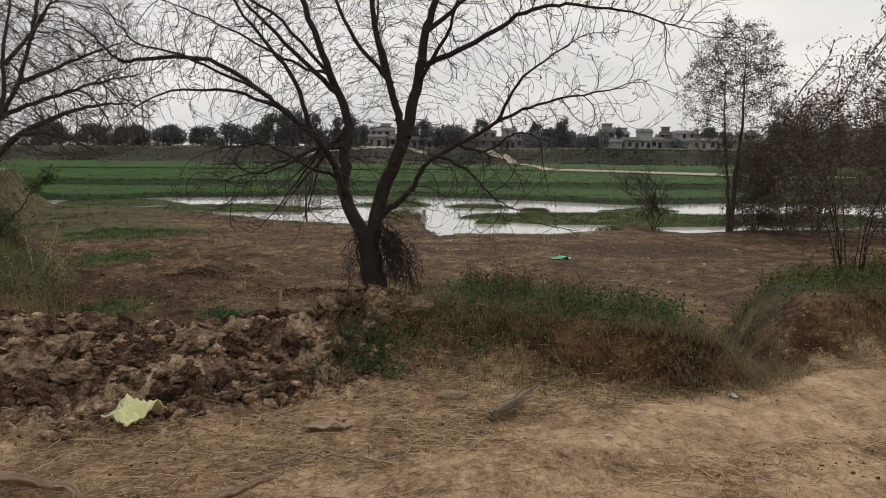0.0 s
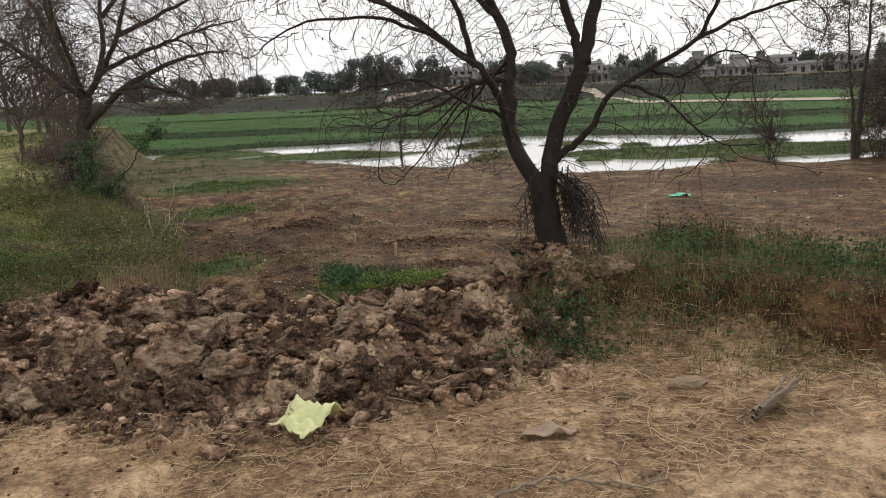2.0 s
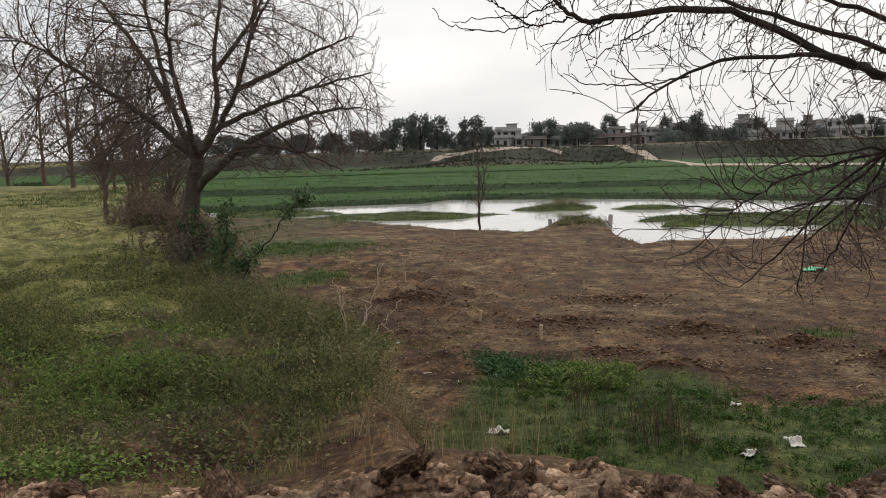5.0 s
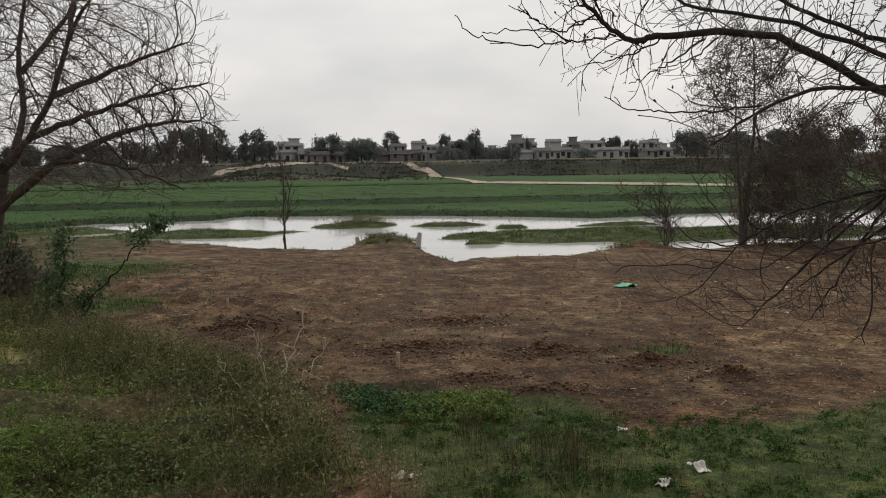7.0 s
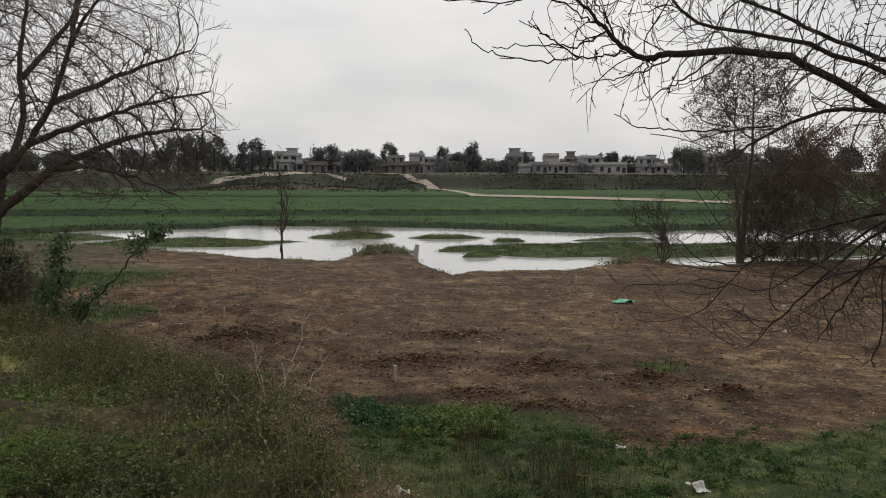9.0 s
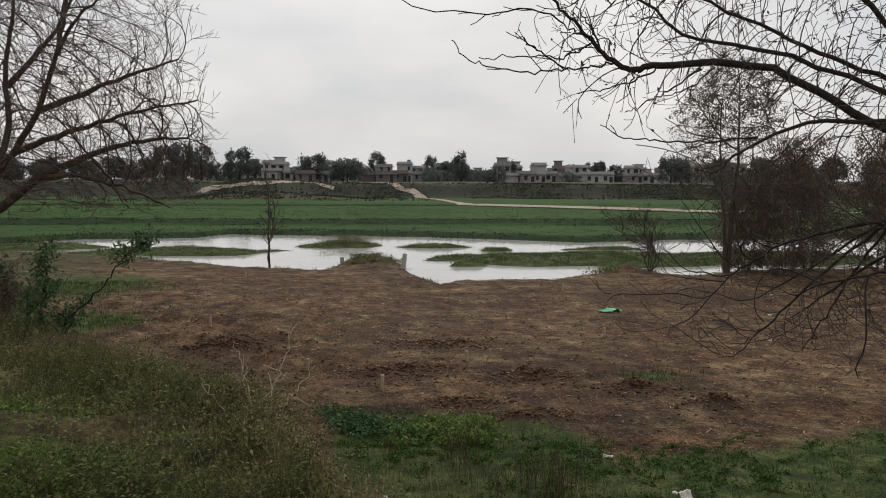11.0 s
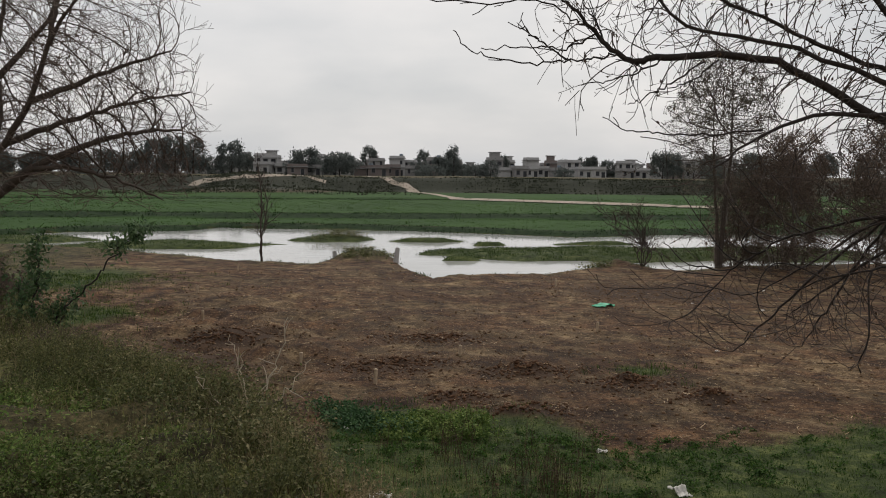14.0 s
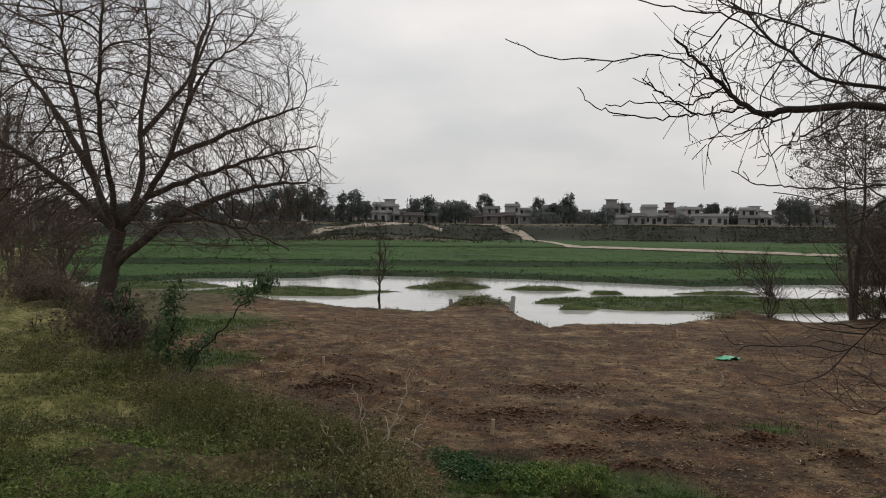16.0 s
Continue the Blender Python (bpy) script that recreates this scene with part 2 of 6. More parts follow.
soil = mix_node(nt, calc(nt, "MULTIPLY", calc(nt, "MULTIPLY", chip_pick.outputs[0], chip_core.outputs[0]), 0.55), soil, ramp_node(nt, chip_tone.outputs[1], [(0.2, (0.03, 0.018, 0.01)), (0.45, (0.16, 0.105, 0.06)), (0.9, (0.4, 0.3, 0.19))]))
damp = nt.nodes.new("ShaderNodeMapRange")
nt.links.new(noise_node(nt, vec, 0.28, 6, 0.7), damp.inputs[0])
damp.inputs[1].default_value, damp.inputs[2].default_value, damp.inputs[3].default_value, damp.inputs[4].default_value = 0.42, 0.58, 0.72, 1.15
damp_mul = nt.nodes.new("ShaderNodeVectorMath")
damp_mul.operation = "SCALE"
nt.links.new(soil, damp_mul.inputs[0])
nt.links.new(damp.outputs[0], damp_mul.inputs["Scale"])
soil = damp_mul.outputs["Vector"]
dark_soil = ramp_node(nt, tone, [(0.33, (0.022, 0.0135, 0.0085)), (0.65, (0.09, 0.053, 0.032))])
sand = ramp_node(nt, tone, [(0.36, (0.15, 0.093, 0.052)), (0.5, (0.42, 0.285, 0.168)), (0.63, (0.66, 0.48, 0.31))])
grass_col = ramp_node(nt, tone, [(0.4, (0.018, 0.014, 0.007)), (0.5, (0.06, 0.05, 0.021)), (0.61, (0.18, 0.14, 0.066))])
lush_col = ramp_node(nt, tone, [(0.4, (0.014, 0.02, 0.006)), (0.5, (0.046, 0.064, 0.017)), (0.6, (0.13, 0.14, 0.044))])
crop_noise = noise_node(nt, vec, 0.12, 5, 0.6)
crop_col = ramp_node(nt, calc(nt, "ADD", calc(nt, "MULTIPLY", crop_noise, 0.6), calc(nt, "MULTIPLY", n_mid, 0.4)), [(0.35, (0.014, 0.043, 0.0035)), (0.62, (0.032, 0.082, 0.0065))])
litter_col = ramp_node(nt, tone, [(0.39, (0.05, 0.03, 0.017)), (0.5, (0.29, 0.188, 0.105)), (0.61, (0.64, 0.445, 0.27))])


def edge(key, hard=3.0):
    """A zone's weight with a ragged rim."""
    z = calc(nt, "ADD", zone(key), calc(nt, "MULTIPLY", calc(nt, "SUBTRACT", tone, 0.5), 1.6))
    m = nt.nodes.new("ShaderNodeMath")
    m.operation, m.use_clamp = "MULTIPLY_ADD", True
    nt.links.new(z, m.inputs[0])
    m.inputs[1].default_value, m.inputs[2].default_value = hard, 0.5 - hard * 0.5
    return m.outputs[0]


col = mix_node(nt, edge("z_litter"), soil, litter_col)
col = mix_node(nt, edge("z_sand", 2.5), col, sand)
col = mix_node(nt, edge("z_grass", 2.0), col, grass_col)
meadow_col = ramp_node(nt, tone, [(0.4, (0.04, 0.04, 0.013)), (0.5, (0.15, 0.15, 0.048)), (0.6, (0.35, 0.31, 0.13))])
col = mix_node(nt, edge("z_meadow", 2.0), col, meadow_col)
col = mix_node(nt, edge("z_lush", 2.5), col, lush_col)
col = mix_node(nt, edge("z_crop", 6.0), col, crop_col)
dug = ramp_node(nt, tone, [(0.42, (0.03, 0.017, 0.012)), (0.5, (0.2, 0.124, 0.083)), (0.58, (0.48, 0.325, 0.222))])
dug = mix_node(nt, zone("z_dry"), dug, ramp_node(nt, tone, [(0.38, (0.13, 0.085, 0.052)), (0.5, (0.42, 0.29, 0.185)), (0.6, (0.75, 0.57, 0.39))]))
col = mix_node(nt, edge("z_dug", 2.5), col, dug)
col = mix_node(nt, edge("z_dark", 2.0), col, dark_soil)
bund_col = ramp_node(nt, n_mid, [(0.35, (0.01, 0.022, 0.007)), (0.65, (0.026, 0.05, 0.014))])
col = mix_node(nt, edge("z_bund", 2.5), col, bund_col)
scrub_col = ramp_node(nt, calc(nt, "ADD", calc(nt, "MULTIPLY", crop_noise, 0.5), calc(nt, "MULTIPLY", n_mid, 0.5)), [(0.35, (0.026, 0.03, 0.02)), (0.65, (0.057, 0.057, 0.04))])
col = mix_node(nt, edge("z_scrub", 2.5), col, scrub_col)
nt.links.new(col, b.inputs["Base Color"])
crumbs = nt.nodes.new("ShaderNodeTexVoronoi")
crumbs.inputs["Scale"].default_value = 34
nt.links.new(vec, crumbs.inputs["Vector"])
crumb_high = calc(nt, "MULTIPLY", calc(nt, "MULTIPLY", calc(nt, "SUBTRACT", 1.0, crumbs.outputs["Distance"]), zone("z_dug")), 0.6)
bump_to(nt, b, calc(nt, "ADD", tone, crumb_high), 0.9, 0.05)


# ---- building blocks ----
def mesh_of(name, verts, faces, material, smooth=False):
    me = bpy.data.meshes.new(name)
    if isinstance(faces, np.ndarray):
        n, k = faces.shape
        me.vertices.add(len(verts))
        me.vertices.foreach_set("co", np.asarray(verts, np.float32).ravel())
        me.loops.add(n * k)
        me.loops.foreach_set("vertex_index", faces.astype(np.int32).ravel())
        me.polygons.add(n)
        me.polygons.foreach_set("loop_start", np.arange(0, n * k, k, dtype=np.int32))
        me.update(calc_edges=True)
    else:
        me.from_pydata([tuple(v) for v in verts], [], faces)
        me.update()
    if smooth:
        me.polygons.foreach_set("use_smooth", np.ones(len(me.polygons), bool))
    me.materials.append(material)
    return me


def part(name, me, parent, label="", at=None):
    ob = new(name, me)
    ob.parent = parent
    if at is not None:
        ob.matrix_basis = at
    if label:
        ob["label"] = label
    return ob


def root(name, place, label, category, group="", turn=0.0):
    ob = new(name)
    ob.matrix_basis = pose(*place, 0, 0, turn)
    return tagged(ob, label, category, group)


def single(name, me, place, label, category, group="", turn=0.0, kind=""):
    ob = new(name, me)
    ob.matrix_basis = pose(*place, 0, 0, turn)
    return tagged(ob, label, category, group, kind)


def hash2(ix, iy, seed):
    h = (ix.astype(np.int64) * 374761393 + iy.astype(np.int64) * 668265263 + seed * 1442695041) & 0xFFFFFFFF
    h = ((h ^ (h >> 13)) * 1274126177) & 0xFFFFFFFF
    return ((h ^ (h >> 16)) & 0xFFFFFF) / float(0xFFFFFF)


def vnoise(x, y, scale, seed=0):
    """Smooth value noise, -1 to 1, with features of about 1/scale metres."""
    x, y = np.asarray(x, float) * scale, np.asarray(y, float) * scale
    ix, iy = np.floor(x), np.floor(y)
    fx, fy = x - ix, y - iy
    fx, fy = fx * fx * (3 - 2 * fx), fy * fy * (3 - 2 * fy)
    a, b2 = hash2(ix, iy, seed), hash2(ix + 1, iy, seed)
    c, d = hash2(ix, iy + 1, seed), hash2(ix + 1, iy + 1, seed)
    return ((a + (b2 - a) * fx) * (1 - fy) + (c + (d - c) * fx) * fy) * 2 - 1


def cells(x, y, scale, seed=0):
    """Distance to the nearest of scattered points, and that point's own number: lumpy ground."""
    x, y = np.asarray(x, float) * scale, np.asarray(y, float) * scale
    ix, iy = np.floor(x), np.floor(y)
    best, own = np.full(x.shape, 9.0), np.zeros(x.shape)
    for i in (-1, 0, 1):
        for j in (-1, 0, 1):
            cx, cy = ix + i, iy + j
            d = np.hypot(cx + hash2(cx, cy, seed) - x, cy + hash2(cx, cy, seed + 1) - y)
            near = d < best
            best = np.where(near, d, best)
            own = np.where(near, hash2(cx, cy, seed + 2), own)
    return best, own


def smooth(e0, e1, v):
    t = np.clip((v - e0) / (e1 - e0), 0, 1)
    return t * t * (3 - 2 * t)


def bell(x, y, cx, cy, rx, ry):
    return np.exp(-(((x - cx) / rx) ** 2 + ((y - cy) / ry) ** 2))


# ---- terrain ----
WATER_Z = -2.25
EDGE_X = [-120, -60, -33, -20, -14, -11.2, -9.6, -8.4, -7.4, -6.3, -5.5, -5.05, -4.7, -4.4, -3.8, -2.0, -1.2, 0.4, 1.4, 2.2, 3.0, 4.5, 9, 60]
EDGE_Y = [190, 100, 62, 33, 23, 19.4, 16.8, 14.6, 13.0, 11.7, 11.0, 10.3, 9.4, 8.6, 7.3, 6.55, 7.3, 8.0, 7.4, 6.9, 8.6, 10.0, 11.5, 16]
SHORE_X = [-90, -30, -20, -15.1, -11.7, -8.5, -6.2, -5.4, -4.6, -3.3, -2.7, -2.5, -1.6, -0.5, 3.1, 5.5, 7.0, 8.3, 9.2, 11.6, 16, 30, 90]
SHORE_Y = [66, 55, 51, 48.4, 45.2, 42.8, 42.0, 44.0, 46.2, 46.0, 43.0, 39.7, 36.0, 37.4, 38.2, 40.6, 41.8, 40.4, 39.5, 41.2, 42, 43, 46]
FAR_X = [-90, -30, -27, -23.5, -16, -14.8, -3.4, 4.4, 9.7, 13, 16, 30, 90]
FAR_Y = [70, 60, 60, 64.2, 65.5, 69, 66.8, 63.5, 60, 61, 62.3, 63, 65]


def crest_y(x):
    return np.interp(x, [-7, -5, -4.1, -3.3, -2.4, -1.6, -0.8, 0.0, 0.8, 1.5, 2.1, 2.8, 4, 8], [6.6, 6.1, 6.0, 6.45, 6.25, 6.45, 7.2, 7.3, 6.85, 6.6, 6.8, 7.7, 8.2, 9])


def crest_z(x):
    return np.interp(x, [-7.5, -6, -4.6, -3.6, -2.4, -1.4, -0.7, 0.1, 0.9, 1.65, 1.95, 2.1, 2.4, 2.65, 2.9, 4, 9], [0.0, 0.06, 0.21, 0.26, 0.23, 0.26, 0.42, 0.4, 0.39, 0.36, 0.22, -0.02, -0.02, 0.26, 0.4, 0.42, 0.4])


def clod_zone(x, y):
    w = smooth(-7.2, -5.6, x) * (1 - smooth(-0.9, -0.3, x))
    c = crest_y(x)
    return w * smooth(c - 1.45, c - 0.95, y) * (1 - smooth(c + 0.2, c + 0.5, y))


def islets(x, y):
    n = vnoise(x, y, 0.35, 41) * 0.22 + vnoise(x, y, 1.1, 42) * 0.13
    def blob(cx, cy, rx, ry):
        return 1 - np.sqrt(((x - cx) / rx) ** 2 + ((y - cy) / ry) ** 2) + n
    a = blob(-5.6, 57.4, 2.9, 2.8)
    b2 = blob(0.0, 56.0, 3.2, 1.0)
    c = np.minimum(blob(9.0, 47.3, 11.5, 4.6), 2.0)
    c2 = blob(17.5, 47.5, 8.0, 4.8)
    d = blob(-15.0, 53.0, 6.6, 2.6)
    e = blob(3.2, 53.2, 1.3, 0.6)
    f = blob(0.6, 44.4, 1.3, 0.35)
    g = blob(-24.0, 56.5, 5.5, 2.5)
    h = blob(9.5, 53.8, 3.5, 0.7)
    return np.maximum.reduce([a, b2, c, c2, d, e, f, g, h])


def bluff_y(x):
    return 150 + 6 * vnoise(x, 0 * x, 0.02, 51) + np.interp(x, [-200, -40, -28, -22, -8, -3, 30, 200], [20, 14, -6, -12, -8, 2, 0, -8])


def ground_z(x, y, fine=True):
    x, y = np.asarray(x, float), np.asarray(y, float)
    # the high side: road, verge, mound and the grassy bank
    up = 0.03 * vnoise(x, y, 0.5, 1) + 0.05 * smooth(-1.0, -3.0, x) * smooth(3, 5, y)
    up = up + 0.07 * smooth(-4.6, -5.6, x) * smooth(5.5, 8.0, y)
    c, cz = crest_y(x), crest_z(x)
    front = np.interp(x, [-6, -1.5, 0, 1.0, 2.4], [1.15, 1.05, 0.95, 0.6, 0.5])
    up = up + cz * smooth(c - front, c - 0.12, y) * np.where(y > c, 1 - 0.8 * smooth(c, c + 1.0, y) * smooth(-3.6, -5.0, x), 1)
    # ruts of the track
    r = (y - (5.2 + 0.62 * (x - 0.4)))
    up = up - 0.06 * np.exp(-((r + 0.75 + 0.06 * vnoise(x, y, 1.5, 33)) / 0.2) ** 2) - 0.045 * np.exp(-((r + 2.1) / 0.25) ** 2) + 0.025 * np.exp(-((r + 0.2) / 0.3) ** 2)
    track = (1 - smooth(-0.1, 0.6, r)) * (y > 1.5)
    up = up + track * (0.022 * vnoise(x + 0.5 * y, y - 0.55 * x, 1.3, 63) + 0.014 * vnoise(x, y, 3.3, 64) + 0.009 * vnoise(x, y, 8, 65))
    # the low side: field, falling gently to the river
    low = np.interp(y, [6, 9, 12.3, 15, 20, 28, 34, 42, 60], [-0.95, -1.2, -1.37, -1.5, -1.64, -1.8, -1.88, -1.98, -2.0])
    low = low - 0.012 * np.clip(x, -3, 6) - 0.03 + 0.035 * vnoise(x, y, 0.3, 2) + 0.02 * vnoise(x, y, 1.1, 3)
    ye = np.interp(x, EDGE_X, EDGE_Y)
    slope = np.interp(x, [-60, -12, -8, -5.6, -4.6, -3.8, -2.5, 1, 60], [0.5, 0.55, 0.6, 0.7, 0.6, 0.8, 0.95, 0.95, 0.98])
    d = (y - ye) * slope + 0.16 * vnoise(x, y, 0.8, 4) + 0.07 * vnoise(x, y, 2.6, 5)
    wide = np.interp(x, [-60, -9, -5.5, -4.4, -3.4, -1, 3, 9], [3.0, 1.5, 1.1, 1.2, 2.0, 2.7, 3.0, 3.5])
    k = smooth(-0.1, wide, d)
    z = up * (1 - k) + low * k
    # heaps of turned earth in the field
    for hx, hy, hr in ((-2.65, 22.1, 0.62), (-3.67, 19.1, 0.6), (-1.22, 18.6, 0.5), (0.27, 17.6, 0.42), (-7.1, 22.3, 0.62), (-2.7, 16.7, 0.35), (-1.86, 15.8, 0.4), (1.21, 16.7, 0.35)):
        q = bell(x, y, hx, hy, hr, hr * 0.8)
        z = z + q * (0.1 + 0.1 * vnoise(x, y, 3.0, 6) + 0.08 * vnoise(x, y, 7, 7))
    z = z + 0.3 * bell(x, y, -4.0, 43.4, 1.25, 2.0) + 0.3 * bell(x, y, 6.8, 40.6, 1.9, 0.8)
    if fine:
        cl = clod_zone(x, y)
        wx2, wy2 = x + 0.05 * vnoise(x, y, 9, 30), y + 0.05 * vnoise(x, y, 9, 31)
        d1, o1 = cells(wx2, wy2, 3.6, 32)
        d2, o2 = cells(wx2, wy2, 8.5, 35)
        d3, o3 = cells(wx2, wy2, 19, 38)
        def chunk(d, o, w):
            return (0.3 + 0.7 * o) * np.clip((0.66 - d) / w, 0, 1) ** 0.7
        rough = 0.13 * chunk(d1, o1, 0.4) + 0.1 * chunk(d2, o2, 0.3) + 0.055 * chunk(d3, o3, 0.4) + vnoise(x, y, 30, 10) * 0.008
        z = z + cl * (rough - 0.09)
        bankish = smooth(-4.0, -5.5, x) * smooth(6.8, 8.0, y) * (1 - smooth(20, 40, y))
        z = z + bankish * (0.12 * vnoise(x, y, 1.1, 25) + 0.09 * vnoise(x, y, 2.6, 26) + 0.03 * vnoise(x, y, 6, 27))
        near = 1 - smooth(14, 40, y)
        z = z + near * (0.008 * vnoise(x, y, 7, 11) + 0.005 * vnoise(x, y, 17, 12)) + k * 0.02 * vnoise(x, y, 4.5, 13)
    # river bed, islets
    ys, yf = np.interp(x, SHORE_X, SHORE_Y), np.interp(x, FAR_X, FAR_Y)
    wob = 0.5 * vnoise(x, y, 0.5, 14) + 0.25 * vnoise(x, y, 1.6, 15)
    into = np.minimum((y - ys) + wob * 0.5, (yf - y) + wob)
    bed = smooth(-1.4, 0.35, into)
    z = z * (1 - bed) + (WATER_Z - 0.1 + np.clip(islets(x, y), -1, 0.5) * 0.62) * bed
    # far side: bank, stepped fields, bluff
    f = y - yf - 0.5 * vnoise(x, y, 0.2, 16)
    far = WATER_Z + 0.32 * smooth(-0.2, 1.2, f) + 0.42 * smooth(10.5, 11.6, y - 65 + 0.02 * x + vnoise(x, y, 0.1, 17)) + 0.2 * smooth(0, 1.5, y - (118 - 0.0 * x) + 1.1 * (x - 8) * (x > 8) + vnoise(x, y, 0.08, 18))
    yb = bluff_y(x)
    far = far + 2.45 * smooth(yb - 3, yb + 5, y) + 0.35 * vnoise(x, y, 0.05, 19) * smooth(yb, yb + 10, y)
    far = far + 1.2 * bell(x, y, -20, 138, 11, 9)
    z = np.where(f > -0.6, np.maximum(far, np.where(f > 1, far, z)), z)
    return z


def gz(x, y):
    return float(ground_z(np.array([x]), np.array([y]))[0])


def steps(*runs):
    out = []
    for a, b2, s in runs:
        out.append(np.linspace(a, b2, max(1, round((b2 - a) / s)), endpoint=False))
    return np.concatenate(out + [np.array([runs[-1][1]])])


gx = steps((-3000, -400, 260), (-400, -60, 17), (-60, -24, 1.3), (-24, -14, 0.5), (-14, -9, 0.2), (-9, -6, 0.12), (-6, -5, 0.045), (-5, -0.2, 0.026), (-0.2, 3.8, 0.05), (3.8, 8, 0.12), (8, 26, 0.6), (26, 60, 1.4), (60, 400, 12), (400, 3000, 260))
gy = steps((-3000, -300, 270), (-300, -20, 20), (-20, 1, 1), (1, 2.6, 0.1), (2.6, 4.8, 0.05), (4.8, 7.3, 0.024), (7.3, 8.6, 0.05), (8.6, 20, 0.15), (20, 36, 0.3), (36, 68, 0.42), (68, 122, 1.0), (122, 172, 1.2), (172, 320, 7), (320, 3000, 200))
GX, GY = np.meshgrid(gx, gy)
GZ = ground_z(GX, GY)
nx, ny = len(gx), len(gy)
ids = np.arange(nx * ny).reshape(ny, nx)
quads = np.stack([ids[:-1, :-1], ids[:-1, 1:], ids[1:, 1:], ids[1:, :-1]], -1).reshape(-1, 4)
ground_me = mesh_of("ground", np.stack([GX, GY, GZ], -1).reshape(-1, 3), quads, GROUND, True)


def zones(x, y):
    """The share of sand, straw litter, grass, lush grass, crop and dark earth at a place."""
    c = crest_y(x)
    ye = np.interp(x, EDGE_X, EDGE_Y)
    d = y - ye
    wav = 0.5 * vnoise(x, y, 0.7, 21) + 0.3 * vnoise(x, y, 2.0, 22)
    r = y - (4.85 + 0.62 * (x + 0.3))
    sand_z = (1 - smooth(-0.25, 0.25, r + wav * 0.5)) * (1 - smooth(0.3, 1.2, d)) * smooth(-6.5, -4.5, x)
    sand_z = sand_z * np.clip(0.84 + 0.7 * vnoise(x + 0.4 * y, y - 0.5 * x, 0.9, 61) + 0.4 * vnoise(x, y, 2.9, 62), 0.1, 1)
    lit = (1 - smooth(c - 1.0 + 0.3 * smooth(-1.0, -0.3, x), c - 0.3 - 0.05 * smooth(-1.0, -0.3, x), y + 0.25 * wav)) * (1 - 0.45 * smooth(-2.5, -4.5, x))
    bank = smooth(-5.0, -6.2, x + wav) * smooth(6.2, 7.6, y + wav) * (1 - smooth(0.4 + 2.6 * smooth(-8, -11, x), 2.2 + 3.5 * smooth(-8, -11, x), d))
    bank = np.maximum(bank, smooth(-3.9, -5.0, x) * smooth(c + 0.2, c + 0.9, y) * (1 - smooth(1.0, 2.8, d)) * 0.9)
    bank = np.maximum(bank, smooth(-4.4, -5.6, x) * (1 - smooth(5.0, 6.0, y)) * 0.7)
    bank = bank * (1 - 0.6 * smooth(0.05, 0.5, vnoise(x, y, 0.8, 29)) * smooth(-9.5, -8.0, x))
    behind = smooth(-5.0, -4.2, x) * (1 - smooth(-1.7, -0.9, x)) * smooth(c + 0.3, c + 0.8, y) * (1 - smooth(14.5, 16.8, y - 0.35 * (-3 - x) + 1.2 * wav))
    right = smooth(-0.9, -0.1, x) * smooth(c - 0.1, c + 0.2, y + 0.3 * wav) * (1 - smooth(1.5, 3.8, d + wav)) * (1 - 0.8 * bell(x, y, 2.2, 7.2, 0.5, 1.5))
    strip = smooth(-1.9, -0.6, x) * smooth(9.5, 11.5, y) * (1 - smooth(13.0, 14.6, y - 0.25 * np.clip(x, -2, 8) + wav))
    lush = np.maximum(behind * smooth(0.3, 1.1, d + 0.4 * wav), strip) * (1.15 + 0.6 * wav)
    lush = np.maximum.reduce([lush, bell(x, y, -10.9, 25.8, 1.2, 1.5) * 1.1, bell(x, y, 0.8, 18.7, 0.6, 0.5) * 0.8, bell(x, y, -14.5, 35, 3, 4.5), 0.8 * bell(x, y, -7.2, 16.6, 1.2, 1.5)])
    ys, yf = np.interp(x, SHORE_X, SHORE_Y), np.interp(x, FAR_X, FAR_Y)
    shore = smooth(-3.0, -0.6, y - ys + 1.4 * wav) * (y < 60) * (0.85 + 0.2 * smooth(-6, -14, x))
    shore = np.maximum(shore, smooth(-12, -20, x) * smooth(30, 38, y) * (y < 60))
    isl = (y > ys) * (y < yf) * 1.0
    lush = np.maximum(lush, isl * 0.85)
    wet = smooth(38, 39, y) * (y < 64) * 1.3 * bell(x, y, -3.8, 44.0, 1.9, 2.6)
    gr = np.maximum.reduce([bank, right * 0.9, shore, wet])
    f = y - yf
    crop = smooth(0.8, 2.0, f)
    yb = bluff_y(x)
    crop = crop * (1 - smooth(yb - 4.5, yb - 2.5, y)) * (1 - bell(x, y, -20, 138, 13, 10) * 1.2)
    fargr = smooth(yb + 5, yb + 9, y)
    gr = np.maximum(gr, fargr * 0.8)
    bund = np.maximum(smooth(-0.6, 0.0, f) * (1 - smooth(0.9, 1.8, f)), 0.85 * smooth(9.8, 10.6, y - 65 + 0.02 * x + vnoise(x, y, 0.1, 17)) * (1 - smooth(11.6, 13.4, y - 65 + 0.02 * x + vnoise(x, y, 0.1, 17))))
    scrub = smooth(yb - 4.5, yb - 2.5, y) * (1 - smooth(yb + 4, yb + 8, y)) * (1.0 + 0.35 * vnoise(x, y, 0.06, 23))
    scrub = np.maximum(scrub, bell(x, y, -20, 138, 13, 10) * 0.9)
    bund = np.maximum(bund, 0.8 * bell(y - (117 - 1.1 * (x - 8) * (x > 8)), 0 * x, 0, 0, 1.6, 1) * (y > 80))
    dark = 0 * x
